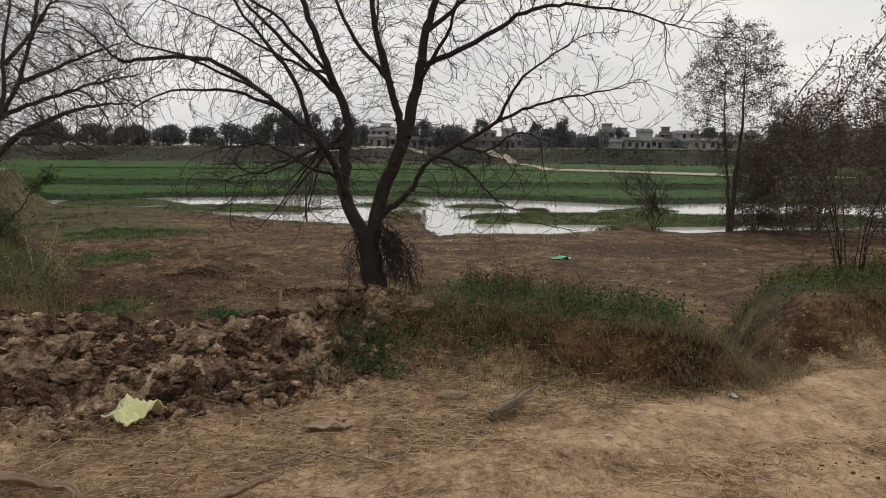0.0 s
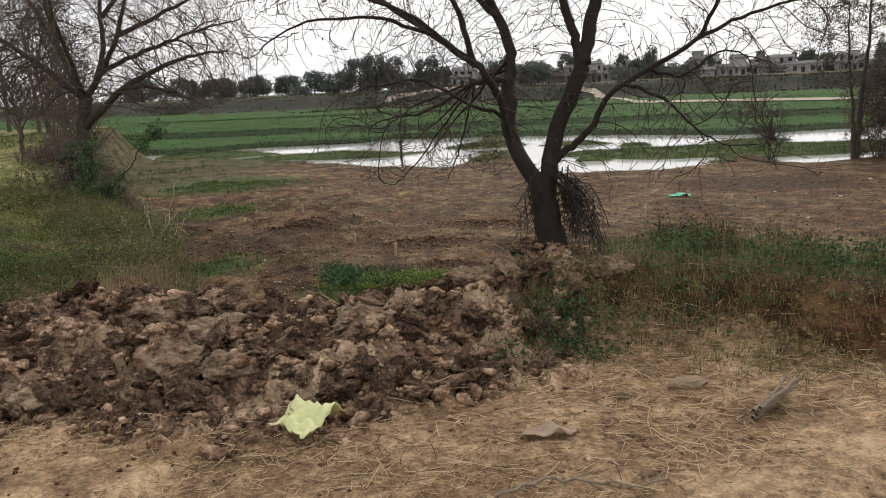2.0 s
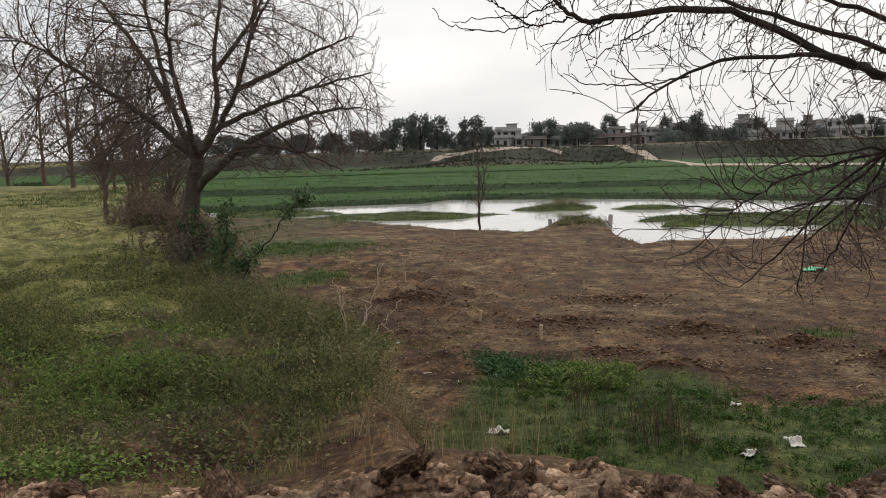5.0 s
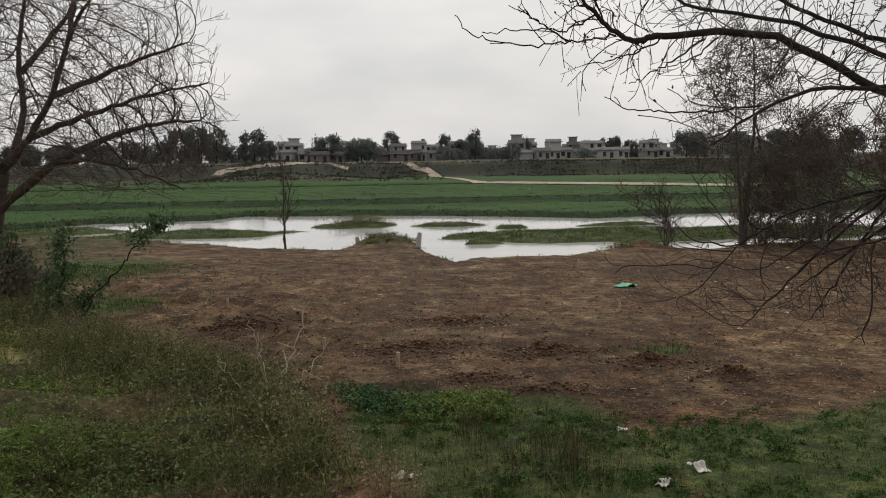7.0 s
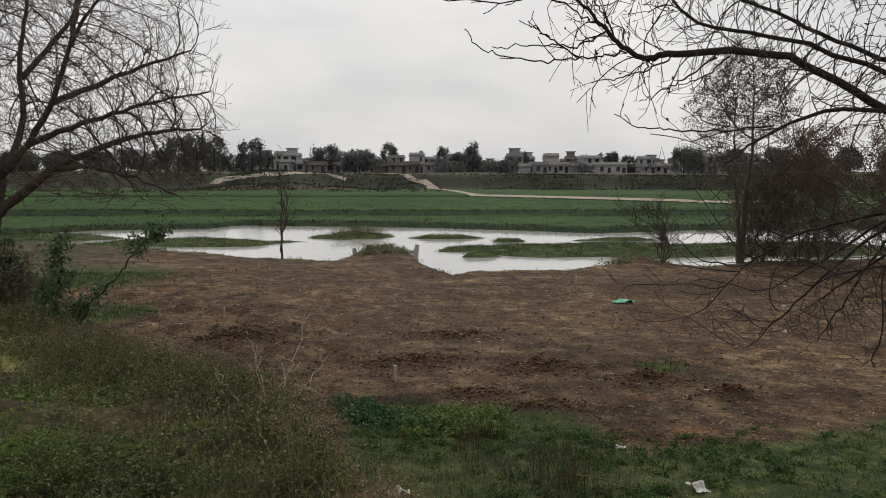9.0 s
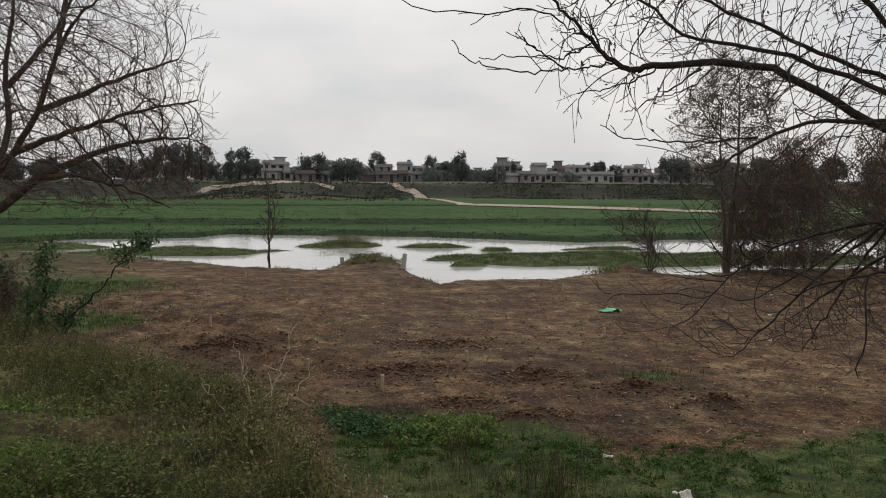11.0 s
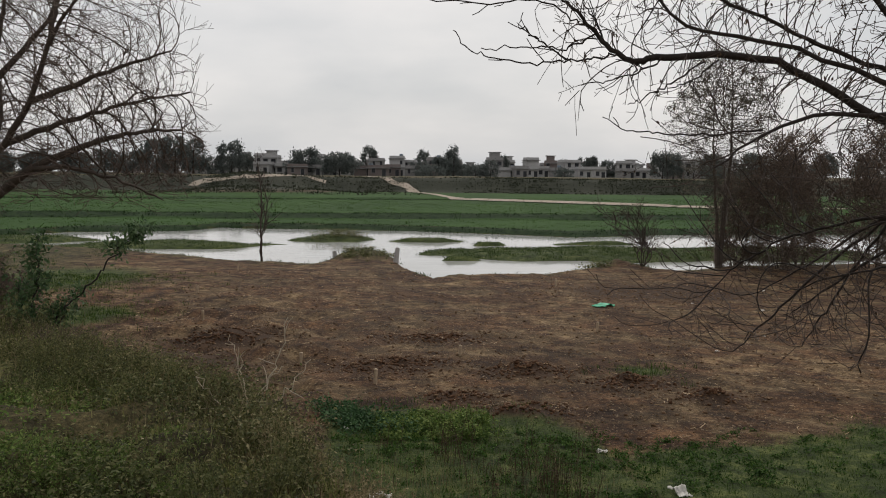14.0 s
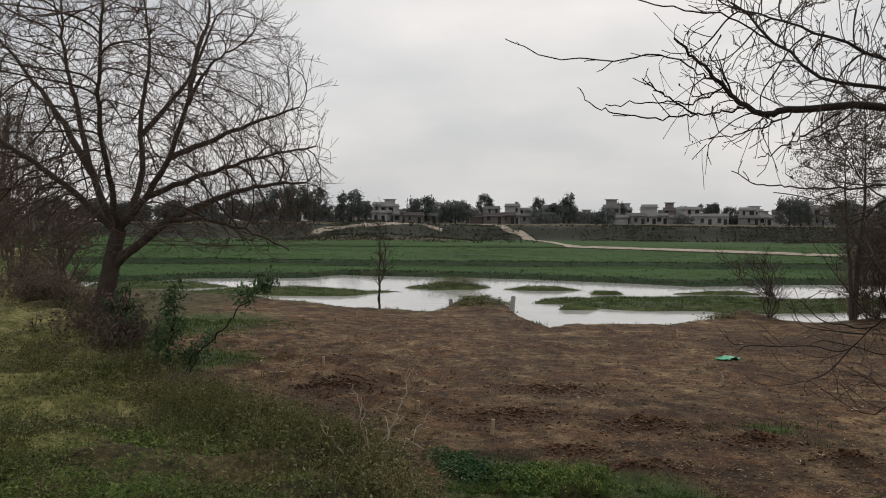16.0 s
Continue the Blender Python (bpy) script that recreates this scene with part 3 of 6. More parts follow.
    for hx, hy, hr in ((-2.65, 22.1, 0.9), (-3.67, 19.1, 0.9), (-1.22, 18.6, 0.7), (0.27, 17.6, 0.6), (-7.1, 22.3, 1.0), (-2.7, 16.7, 0.45), (-1.86, 15.8, 0.5), (1.21, 16.7, 0.45), (5.5, 31, 2.5), (-7.5, 19.5, 1.4)):
        dark = np.maximum(dark, 1.5 * bell(x, y, hx, hy, hr * 1.15, hr * 0.8))
    clz = clod_zone(x, y)
    dark = np.maximum(dark, clz * (0.1 + 0.6 * vnoise(x, y, 1.3, 24)))
    wx2, wy2 = x + 0.05 * vnoise(x, y, 9, 30), y + 0.05 * vnoise(x, y, 9, 31)
    o1, o2 = cells(wx2, wy2, 3.6, 32)[1], cells(wx2, wy2, 8.5, 35)[1]
    dry = smooth(0.55, 0.85, 0.6 * o1 + 0.4 * o2)
    return {"z_dry": dry, "z_sand": sand_z, "z_litter": lit * (1 - clz), "z_grass": gr, "z_lush": lush, "z_crop": crop, "z_dark": dark, "z_scrub": scrub, "z_dug": clz, "z_bund": bund, "z_meadow": bank * (1 - smooth(-1.5, 0.0, d)) * smooth(-6.3, -8.0, x + 0.6 * wav) * (0.75 + 0.5 * vnoise(x, y, 0.35, 28))}


for key, val in zones(GX, GY).items():
    ground_me.attributes.new(key, "FLOAT", "POINT").data.foreach_set("value", np.clip(val, 0, 1.2).astype(np.float32).ravel())
tagged(new("ground", ground_me), "brown earth with grassy bank, field, river bed and green crops", "ground", kind="structure")

wx, wy = steps((-160, 160, 8)), steps((34, 74, 4))
WX, WY = np.meshgrid(wx, wy)
wi = np.arange(WX.size).reshape(WX.shape)
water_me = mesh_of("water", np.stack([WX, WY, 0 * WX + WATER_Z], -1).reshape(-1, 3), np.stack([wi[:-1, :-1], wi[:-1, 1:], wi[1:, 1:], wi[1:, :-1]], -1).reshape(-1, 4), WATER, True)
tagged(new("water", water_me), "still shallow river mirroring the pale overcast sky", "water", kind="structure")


# ---- plants: blades, leaves, twigs ----
def blades(P, per, tall, spread, lean, width, rng):
    """Grass blades round the root places P, as vertices and triangles."""
    n = len(P) * per
    base = np.repeat(P, per, 0) + np.concatenate([rng.normal(0, 1, (n, 2)) * spread, np.full((n, 1), -0.015)], 1)
    h = np.repeat(tall, per) * rng.uniform(0.45, 1.1, n)
    a = rng.uniform(0, 2 * np.pi, n)
    out = np.stack([np.cos(a), np.sin(a), 0 * a], 1) * (h * rng.uniform(0.2, 1.0, n) * lean)[:, None]
    b2 = a + rng.uniform(-1, 1, n) + np.pi / 2
    side = np.stack([np.cos(b2), np.sin(b2), 0 * a], 1) * (width * rng.uniform(0.6, 1.2, n) / 2)[:, None]
    up = np.stack([0 * h, 0 * h, h], 1)
    mid, tip = base + up * 0.6 + out * 0.35, base + up + out
    V = np.stack([base - side, base + side, mid - side * 0.7, mid + side * 0.7, tip], 1).reshape(-1, 3)
    k = (np.arange(n) * 5)[:, None]
    F = np.concatenate([k + np.array([0, 1, 3]), k + np.array([0, 3, 2]), k + np.array([2, 3, 4])], 0)
    return V, F


def leaves(C, size, rng, flat=0.4):
    """Small pointed leaves at the places C, turned every way."""
    n = len(C)
    a = rng.uniform(0, 2 * np.pi, n)
    e = rng.normal(0, flat, n)
    L = np.stack([np.cos(a) * np.cos(e), np.sin(a) * np.cos(e), np.sin(e)], 1)
    W = np.cross(L, rng.normal(0, 1, (n, 3)) * flat + np.array([0, 0, 1.0]))
    W /= np.linalg.norm(W, axis=1)[:, None] + 1e-9
    s = (size * rng.uniform(0.6, 1.3, n))[:, None]
    fold = np.cross(W, L) * s * 0.12
    V = np.stack([C, C + L * s * 0.5 + W * s * 0.25 + fold, C + L * s, C + L * s * 0.5 - W * s * 0.25 + fold], 1).reshape(-1, 3)
    k = (np.arange(n) * 4)[:, None]
    return V, np.concatenate([k + np.array([0, 1, 2]), k + np.array([0, 2, 3])], 0)


def merged(sets):
    V, F, o = [], [], 0
    for v, f in sets:
        V.append(v)
        F.append(f + o)
        o += len(v)
    return np.concatenate(V), np.concatenate(F)


def curve_through(pts, per=5):
    """A smooth line through a limb's few bends."""
    P = [np.array(p, float) for p in pts]
    P = [2 * P[0] - P[1]] + P + [2 * P[-1] - P[-2]]
    out = []
    for i in range(1, len(P) - 2):
        for t in np.linspace(0, 1, per, endpoint=False):
            a, b2, c, d = P[i - 1:i + 3]
            out.append(0.5 * (2 * b2 + (c - a) * t + (2 * a - 5 * b2 + 4 * c - d) * t * t + (3 * b2 - a - 3 * c + d) * t ** 3))
    return np.array(out + [P[-2]])


def limb(pts, r0, r1, rng, wob=0.006, per=6):
    L = curve_through(pts, per)
    L[1:-1] += rng.normal(0, wob, L[1:-1].shape)
    return L, np.linspace(r0, r1, len(L))


def sprout(parents, rng, per_m, length, angle, thick, tip, lift=0.1, seg=5, first=0.15, wander=0.16, aim=None):
    """Side shoots along the given limbs."""
    out = []
    for pts, rad in parents:
        gaps = np.linalg.norm(np.diff(pts, axis=0), axis=1)
        total = gaps.sum()
        cum = np.concatenate([[0], np.cumsum(gaps)]) / total
        for _ in range(rng.poisson(per_m * total * (1 - first))):
            u = rng.uniform(first, 1)
            i = min(np.searchsorted(cum, u, "right") - 1, len(gaps) - 1)
            w = (u - cum[i]) / max(1e-6, cum[i + 1] - cum[i])
            p = pts[i] * (1 - w) + pts[i + 1] * w
            r = rad[i] * (1 - w) + rad[i + 1] * w
            T = (pts[i + 1] - pts[i]) / gaps[i]
            s = np.cross(T, rng.normal(0, 1, 3))
            s /= np.linalg.norm(s) + 1e-9
            a = radians(rng.uniform(*angle))
            d = T * math.cos(a) + s * math.sin(a) + np.array([0, 0, lift])
            if aim is not None:
                d = d + np.array(aim)
            d /= np.linalg.norm(d)
            l = length * rng.uniform(0.45, 1.15) * (1.15 - 0.55 * u)
            line = [p]
            for _ in range(seg):
                d = d + rng.normal(0, wander, 3) + np.array([0, 0, lift * 0.35])
                d /= np.linalg.norm(d)
                line.append(line[-1] + d * l / seg)
            out.append((np.array(line), np.linspace(min(r * 0.7, thick), tip, seg + 1)))
    return out


def tubes(lines, sides):
    V, F, o = [], [], 0
    ang = np.linspace(0, 2 * np.pi, sides, endpoint=False)
    ca, sa = np.cos(ang)[None, :, None], np.sin(ang)[None, :, None]
    ring = np.arange(sides)
    for pts, rad in lines:
        T = np.gradient(pts, axis=0)
        T /= np.linalg.norm(T, axis=1)[:, None] + 1e-9
        ref = np.array([0.31, 0.95, 0.05]) if abs(T[0][2]) > 0.7 else np.array([0.05, 0.1, 1.0])
        A = np.cross(T, ref)
        A /= np.linalg.norm(A, axis=1)[:, None] + 1e-9
        B = np.cross(T, A)
        V.append((pts[:, None, :] + (A[:, None, :] * ca + B[:, None, :] * sa) * rad[:, None, None]).reshape(-1, 3))
        n = len(pts)
        k = o + (np.arange(n - 1) * sides)[:, None]
        F.append(np.stack([k + ring, k + np.roll(ring, -1), k + sides + np.roll(ring, -1), k + sides + ring], -1).reshape(-1, 4))
        o += n * sides
    return np.concatenate(V), np.concatenate(F)


def resample(pts, rad, gap):
    d = np.concatenate([[0], np.cumsum(np.linalg.norm(np.diff(pts, axis=0), axis=1))])
    u = np.linspace(0, d[-1], max(2, int(d[-1] / gap) + 1))
    return np.stack([np.interp(u, d, pts[:, i]) for i in range(3)], 1), np.interp(u, d, rad)


def grow(lines, goals, rng, gap, reach, kill, tip=0.003, thick=0.02, stiff=0.5, lift=0.0, jitter=0.12, power=0.42, rounds=80):
    """Branches that grow from the given limbs towards scattered goals until they fill the crown evenly."""
    pos = np.concatenate([resample(p, r, gap)[0] for p, r in lines])
    heads = np.concatenate([np.gradient(resample(p, r, gap)[0], axis=0) for p, r in lines])
    heads /= np.linalg.norm(heads, axis=1)[:, None] + 1e-9
    seeds = len(pos)
    parent, kids = [-1] * seeds, [0] * seeds
    best, own = np.full(len(goals), 1e9), np.zeros(len(goals), int)
    def nearer(start):
        for a in range(start, len(pos), 400):
            d = np.linalg.norm(goals[:, None, :] - pos[None, a:a + 400, :], axis=2)
            j = d.argmin(1)
            m = d[np.arange(len(goals)), j]
            ok = m < best
            best[ok], own[ok] = m[ok], j[ok] + a
    nearer(0)
    for _ in range(rounds):
        live = np.where((best < reach) & (best > kill))[0]
        pull = {}
        for g in live:
            v = goals[g] - pos[own[g]]
            pull[own[g]] = pull.get(own[g], 0) + v / best[g]
        fresh, fresh_heads = [], []
        for i, v in pull.items():
            if kids[i] >= 2:
                continue
            d = v / (np.linalg.norm(v) + 1e-9) + heads[i] * stiff + rng.normal(0, jitter, 3) + np.array([0, 0, lift])
            d /= np.linalg.norm(d) + 1e-9
            kids[i] += 1
            kids.append(0)
            parent.append(i)
            fresh.append(pos[i] + d * gap)
            fresh_heads.append(d)
        if not fresh:
            break
        first = len(pos)
        pos, heads = np.concatenate([pos, fresh]), np.concatenate([heads, fresh_heads])
        nearer(first)
        keep = best > kill
        goals, best, own = goals[keep], best[keep], own[keep]
    weight, offspring = np.zeros(len(pos)), {}
    for i in range(len(pos) - 1, seeds - 1, -1):
        weight[i] = max(weight[i], 1)
        weight[parent[i]] += weight[i]
        offspring.setdefault(parent[i], []).append(i)
    out = []
    todo = [(p, c) for p in range(seeds) for c in offspring.get(p, [])]
    while todo:
        p, c = todo.pop()
        chain = [p, c]
        while c in offspring:
            nxt = sorted(offspring[c], key=lambda k: -weight[k])
            todo += [(c, k) for k in nxt[1:]]
            c = nxt[0]
            chain.append(c)
        P = pos[chain]
        P[1:-1] = 0.25 * P[:-2] + 0.5 * P[1:-1] + 0.25 * P[2:]
        w = weight[chain].copy()
        w[0] = w[1]
        out.append((P, np.minimum(tip * w ** power, thick)))
    return out


def in_oval(n, centre, radii, rng, shell=0.5):
    """Scattered places in an oval crown, thicker towards its rim."""
    v = rng.normal(0, 1, (n, 3))
    v /= np.linalg.norm(v, axis=1)[:, None]
    u = rng.uniform(0, 1, n) ** (1 / 3 * (1 - shell) + 0.12 * shell)
    lumpy = 1 + 0.1 * np.sin(v[:, 0] * 5 + v[:, 2] * 4) + 0.07 * np.sin(v[:, 1] * 9 + v[:, 2] * 7 + 1)
    return np.array(centre) + v * (u * lumpy)[:, None] * np.array(radii)


def clothe(r, lines, bark, twig, most=60):
    """The stoutest of the grown lines become branches of the tree, the rest its mass of fine twigs."""
    lines = sorted(lines, key=lambda l: -l[1][0] * len(l[0]))
    for l in lines[:most]:
        part("branch", mesh_of("branch", *tubes([l], 5), bark, True), r)
    tagged(part("twig_mass", mesh_of("twig_mass", *tubes(lines[most:], 3), twig, True), r), kind="stuff")


def crown_tree(name, place, label, stems, crown, goals, gap, seed, bark, twig, leaf, leaf_count, leaf_size, group="", tip=0.006, thick=0.05, spread=0.12, lift=0.05, category="tree"):
    """A tree or shrub from its stems and the ovals that its crown fills; leaves sit along the outer twigs."""
    rng = np.random.default_rng(seed)
    r = root(name, place, label, category, group)
    for l in stems:
        part("trunk" if category == "tree" else "stem", mesh_of("trunk", *tubes([l], 8), bark, True), r)
    share = goals // len(crown)
    G = np.concatenate([in_oval(share, c, q, rng) for c, q in crown])
    lines = grow(stems, G[G[:, 2] > 0.15], rng, gap, gap * 14, gap * 0.9, tip, thick, 0.5, lift)
    clothe(r, lines, bark, twig, 24)
    if leaf_count:
        tagged(part("foliage", mesh_of("foliage", *leaves(along(lines, leaf_count, rng, spread), leaf_size, rng, 0.9), leaf), r), kind="stuff")
    return r


def along(lines, count, rng, spread=0.0):
    """Random places on the given shoots."""
    pick = rng.integers(0, len(lines), count)
    out = np.empty((count, 3))
    for j, i in enumerate(pick):
        p = lines[i][0]
        u = rng.uniform(0.2, 1) * (len(p) - 1)
        a = min(int(u), len(p) - 2)
        out[j] = p[a] + (p[a + 1] - p[a]) * (u - a)
    return out + rng.normal(0, 1, (count, 3)) * spread


# ---- the bare tree on the berm ----
rng = np.random.default_rng(11)
BT = np.array([-0.72, 7.54, gz(-0.72, 7.54)])
def rel(*pts):
    return [np.array(p) - BT for p in pts]
bt_trunk = limb(rel((-0.72, 7.54, 0.25), (-0.71, 7.54, 0.5), (-0.75, 7.58, 0.72), (-0.78, 7.63, 0.93)), 0.115, 0.08, rng, 0.006)
bt_limbs = [
    limb(rel((-0.75, 7.6, 0.8), (-0.69, 7.75, 1.18), (-0.5, 7.73, 1.68), (-0.47, 7.76, 1.78)), 0.072, 0.056, rng, 0.008),
    limb(rel((-0.49, 7.73, 1.72), (-0.54, 7.75, 1.9), (-0.66, 7.8, 2.35), (-0.76, 7.85, 2.8), (-0.7, 7.9, 3.4), (-0.85, 8.0, 4.1)), 0.042, 0.012, rng),
    limb(rel((-0.48, 7.75, 1.74), (-0.39, 7.83, 2.1), (-0.33, 7.85, 2.5), (-0.22, 7.9, 2.9), (0.0, 8.0, 3.5), (0.1, 8.2, 4.2)), 0.058, 0.014, rng),
    limb(rel((-0.78, 7.6, 0.85), (-0.98, 7.75, 1.2), (-1.01, 7.9, 1.58), (-1.01, 8.02, 1.88), (-1.17, 8.1, 2.27), (-1.4, 8.2, 2.85), (-1.6, 8.3, 3.5), (-1.7, 8.5, 4.1)), 0.068, 0.012, rng),
    limb(rel((-0.98, 7.72, 1.2), (-1.06, 7.5, 1.53), (-1.2, 7.4, 1.74), (-1.5, 7.6, 1.95), (-1.75, 7.9, 2.11), (-2.2, 8.0, 2.37), (-2.77, 7.97, 2.38), (-2.9, 7.95, 2.35), (-3.03, 7.95, 2.4), (-3.12, 7.95, 2.49), (-3.2, 7.95, 2.57), (-3.34, 7.95, 2.7)), 0.038, 0.007, rng),
    limb(rel((-1.3, 7.45, 1.8), (-1.65, 7.4, 2.08), (-2.3, 7.6, 2.37), (-2.75, 7.75, 2.5), (-3.1, 7.9, 2.85)), 0.02, 0.006, rng),
    limb(rel((-0.74, 7.68, 0.98), (-0.62, 7.72, 1.1), (-0.45, 7.72, 1.25), (-0.27, 7.73, 1.5), (0.28, 7.67, 1.83), (0.62, 7.65, 1.98), (1.2, 7.7, 2.1)), 0.042, 0.008, rng),
    limb(rel((-0.36, 7.84, 2.3), (0.12, 7.75, 2.5), (0.5, 7.7, 2.72), (0.85, 7.7, 2.78), (1.35, 7.7, 2.72), (1.78, 7.7, 2.6)), 0.032, 0.006, rng),
    limb(rel((-1.02, 7.8, 1.62), (-1.25, 7.75, 1.6), (-1.6, 7.7, 1.42), (-1.9, 7.7, 1.38)), 0.025, 0.006, rng),
    limb(rel((-1.0, 7.95, 1.7), (-1.3, 8.4, 1.62), (-1.6, 8.6, 1.35), (-1.9, 8.7, 1.15)), 0.017, 0.004, rng),
    limb(rel((-1.17, 8.1, 2.25), (-1.7, 8.2, 2.8), (-2.3, 8.2, 3.1), (-2.9, 8.3, 3.3)), 0.022, 0.006, rng),
    limb(rel((-1.16, 8.1, 2.25), (-1.6, 8.25, 2.4), (-2.0, 8.4, 2.62), (-2.5, 8.5, 2.85), (-2.9, 8.6, 3.0)), 0.02, 0.005, rng),
    limb(rel((-0.2, 7.73, 1.56), (0.05, 7.5, 1.45), (0.25, 7.45, 1.25), (0.4, 7.4, 1.15)), 0.02, 0.005, rng),
    limb(rel((-0.55, 7.75, 2.0), (-0.75, 8.2, 2.5), (-0.8, 8.6, 3.1)), 0.03, 0.008, rng),
    limb(rel((-0.3, 7.87, 2.6), (0.1, 8.3, 3.0), (0.6, 8.6, 3.4)), 0.03, 0.008, rng),
    limb(rel((-1.08, 8.06, 2.08), (-1.45, 7.9, 2.45), (-1.8, 7.85, 2.8), (-2.2, 7.9, 3.3)), 0.03, 0.008, rng),
    limb(rel((-1.2, 7.42, 1.74), (-1.35, 7.35, 2.2), (-1.7, 7.3, 2.65), (-2.0, 7.3, 3.1)), 0.028, 0.007, rng),
    limb(rel((-1.5, 7.6, 1.95), (-1.9, 7.45, 2.08), (-2.4, 7.4, 2.05), (-2.75, 7.4, 1.85)), 0.02, 0.005, rng),
    limb(rel((-0.58, 7.78, 2.15), (-0.95, 7.7, 2.6), (-1.1, 7.7, 3.1), (-1.2, 7.75, 3.6)), 0.026, 0.007, rng),
    limb(rel((-0.38, 7.83, 2.15), (-0.1, 7.6, 2.6), (0.05, 7.5, 3.1)), 0.026, 0.007, rng),
    limb(rel((0.28, 7.67, 1.83), (0.5, 7.6, 2.2), (0.85, 7.55, 2.45)), 0.02, 0.006, rng),
    limb(rel((-0.05, 7.7, 1.65), (0.2, 7.8, 1.6), (0.45, 7.85, 1.75), (0.7, 7.9, 1.7)), 0.018, 0.005, rng),
    limb(rel((-1.02, 7.92, 1.75), (-1.35, 8.3, 1.45), (-1.6, 8.5, 1.2), (-1.75, 8.6, 1.05)), 0.016, 0.004, rng),
    limb(rel((-1.3, 8.4, 1.62), (-1.7, 8.6, 1.5), (-2.0, 8.65, 1.35), (-2.15, 8.7, 1.2)), 0.013, 0.004, rng),
    limb(rel((-1.3, 8.4, 1.62), (-1.6, 8.6, 1.27), (-1.85, 8.7, 0.98), (-2.05, 8.7, 0.8)), 0.013, 0.004, rng),
    limb(rel((-1.3, 8.4, 1.62), (-1.42, 8.6, 1.25), (-1.52, 8.7, 1.0), (-1.6, 8.75, 0.82)), 0.012, 0.004, rng),
    limb(rel((-1.0, 7.7, 1.35), (-1.3, 7.5, 1.5), (-1.6, 7.45, 1.65), (-2.0, 7.5, 1.6)), 0.02, 0.005, rng),
]
berm_tree = root("bare_tree", BT, "dark leafless tree with forked trunk on the earth berm", "tree")
part("trunk", mesh_of("trunk", *tubes([bt_trunk], 14), BARK, True), berm_tree)
for k, l in enumerate(bt_limbs):
    part("limb", mesh_of("limb", *tubes([(l[0], l[1] * (0.9 if k < 4 else 0.78))], 9), BARK, True), berm_tree)
rng = np.random.default_rng(12)
goals = np.concatenate([along([l], int(480 * np.linalg.norm(np.diff(l[0], axis=0), axis=1).sum()), rng, 0.12 if k in (4, 5, 17) else 0.25) for k, l in enumerate(bt_limbs) if k])
goals = goals[(goals[:, 2] > 0.45) & (goals[:, 0] > -2.55)]
bt_shoots = grow(bt_limbs, goals, rng, 0.055, 0.5, 0.1, 0.0022, 0.009, 0.85, 0.03, 0.1)
bt_twigs = sprout(bt_shoots, rng, 6.5, 0.2, (25, 60), 0.0023, 0.0016, 0.02, 3, 0.1, 0.08)
clothe(berm_tree, bt_shoots + bt_twigs + sprout(bt_twigs, rng, 4, 0.09, (25, 60), 0.0018, 0.0014, 0.02, 2, 0.15, 0.06), BARK, TWIG, 150)
tagged(part("foliage", mesh_of("foliage", *leaves(along(bt_shoots + bt_twigs, 4200, rng, 0.004), 0.02, rng, 0.9), DEAD_LEAF), berm_tree, "few shrivelled dark leaves and pods"), kind="stuff")

# long thin outer branches
rng = np.random.default_rng(14)
for pts in (
    ((-3.01, 7.95, 2.39), (-3.09, 7.95, 2.36), (-3.23, 7.95, 2.35), (-3.42, 7.96, 2.33), (-3.59, 7.97, 2.36), (-3.71, 7.97, 2.4), (-3.78, 7.98, 2.48)),
    ((-3.11, 7.95, 2.48), (-3.21, 7.95, 2.53), (-3.37, 7.95, 2.62), (-3.68, 7.95, 2.6), (-3.94, 7.95, 2.62), (-4.12, 7.95, 2.7)),
    ((-2.9, 7.9, 2.66), (-3.1, 7.9, 2.78), (-3.35, 7.92, 2.83), (-3.6, 7.95, 2.9), (-3.8, 7.95, 3.0)),
    ((-3.11, 7.95, 2.48), (-3.2, 7.93, 2.42), (-3.35, 7.92, 2.4), (-3.5, 7.9, 2.4), (-3.66, 7.9, 2.39)),
    ((-3.23, 7.95, 2.35), (-3.35, 7.97, 2.43), (-3.43, 8.0, 2.49), (-3.47, 8.0, 2.52)),
    ((-3.07, 7.95, 2.44), (-3.11, 7.98, 2.54), (-3.16, 8.0, 2.62), (-3.21, 8.0, 2.7)),
    ((-2.77, 7.97, 2.38), (-2.9, 7.92, 2.3), (-3.04, 7.9, 2.26), (-3.19, 7.9, 2.23)),
    ((-2.57, 7.97, 2.36), (-2.76, 7.95, 2.24), (-2.86, 7.95, 2.19), (-2.95, 7.95, 2.15)),
    ((-2.45, 7.6, 2.02), (-2.66, 7.85, 2.0), (-2.81, 7.9, 2.02), (-2.95, 7.95, 2.03), (-3.07, 7.95, 2.09)),
    ((-2.9, 7.95, 2.35), (-2.93, 7.95, 2.28), (-2.92, 7.95, 2.23)),
    ((-2.5, 7.98, 2.37), (-2.65, 7.95, 2.26), (-2.76, 7.95, 2.23)),
):
    l = limb(rel(*pts), 0.0048, 0.0022, rng, 0.006)
    part("branch", mesh_of("branch", *tubes([l] + sprout([l], rng, 5, 0.14, (25, 60), 0.003, 0.002, 0.15, 3), 4), BARK, True), berm_tree)

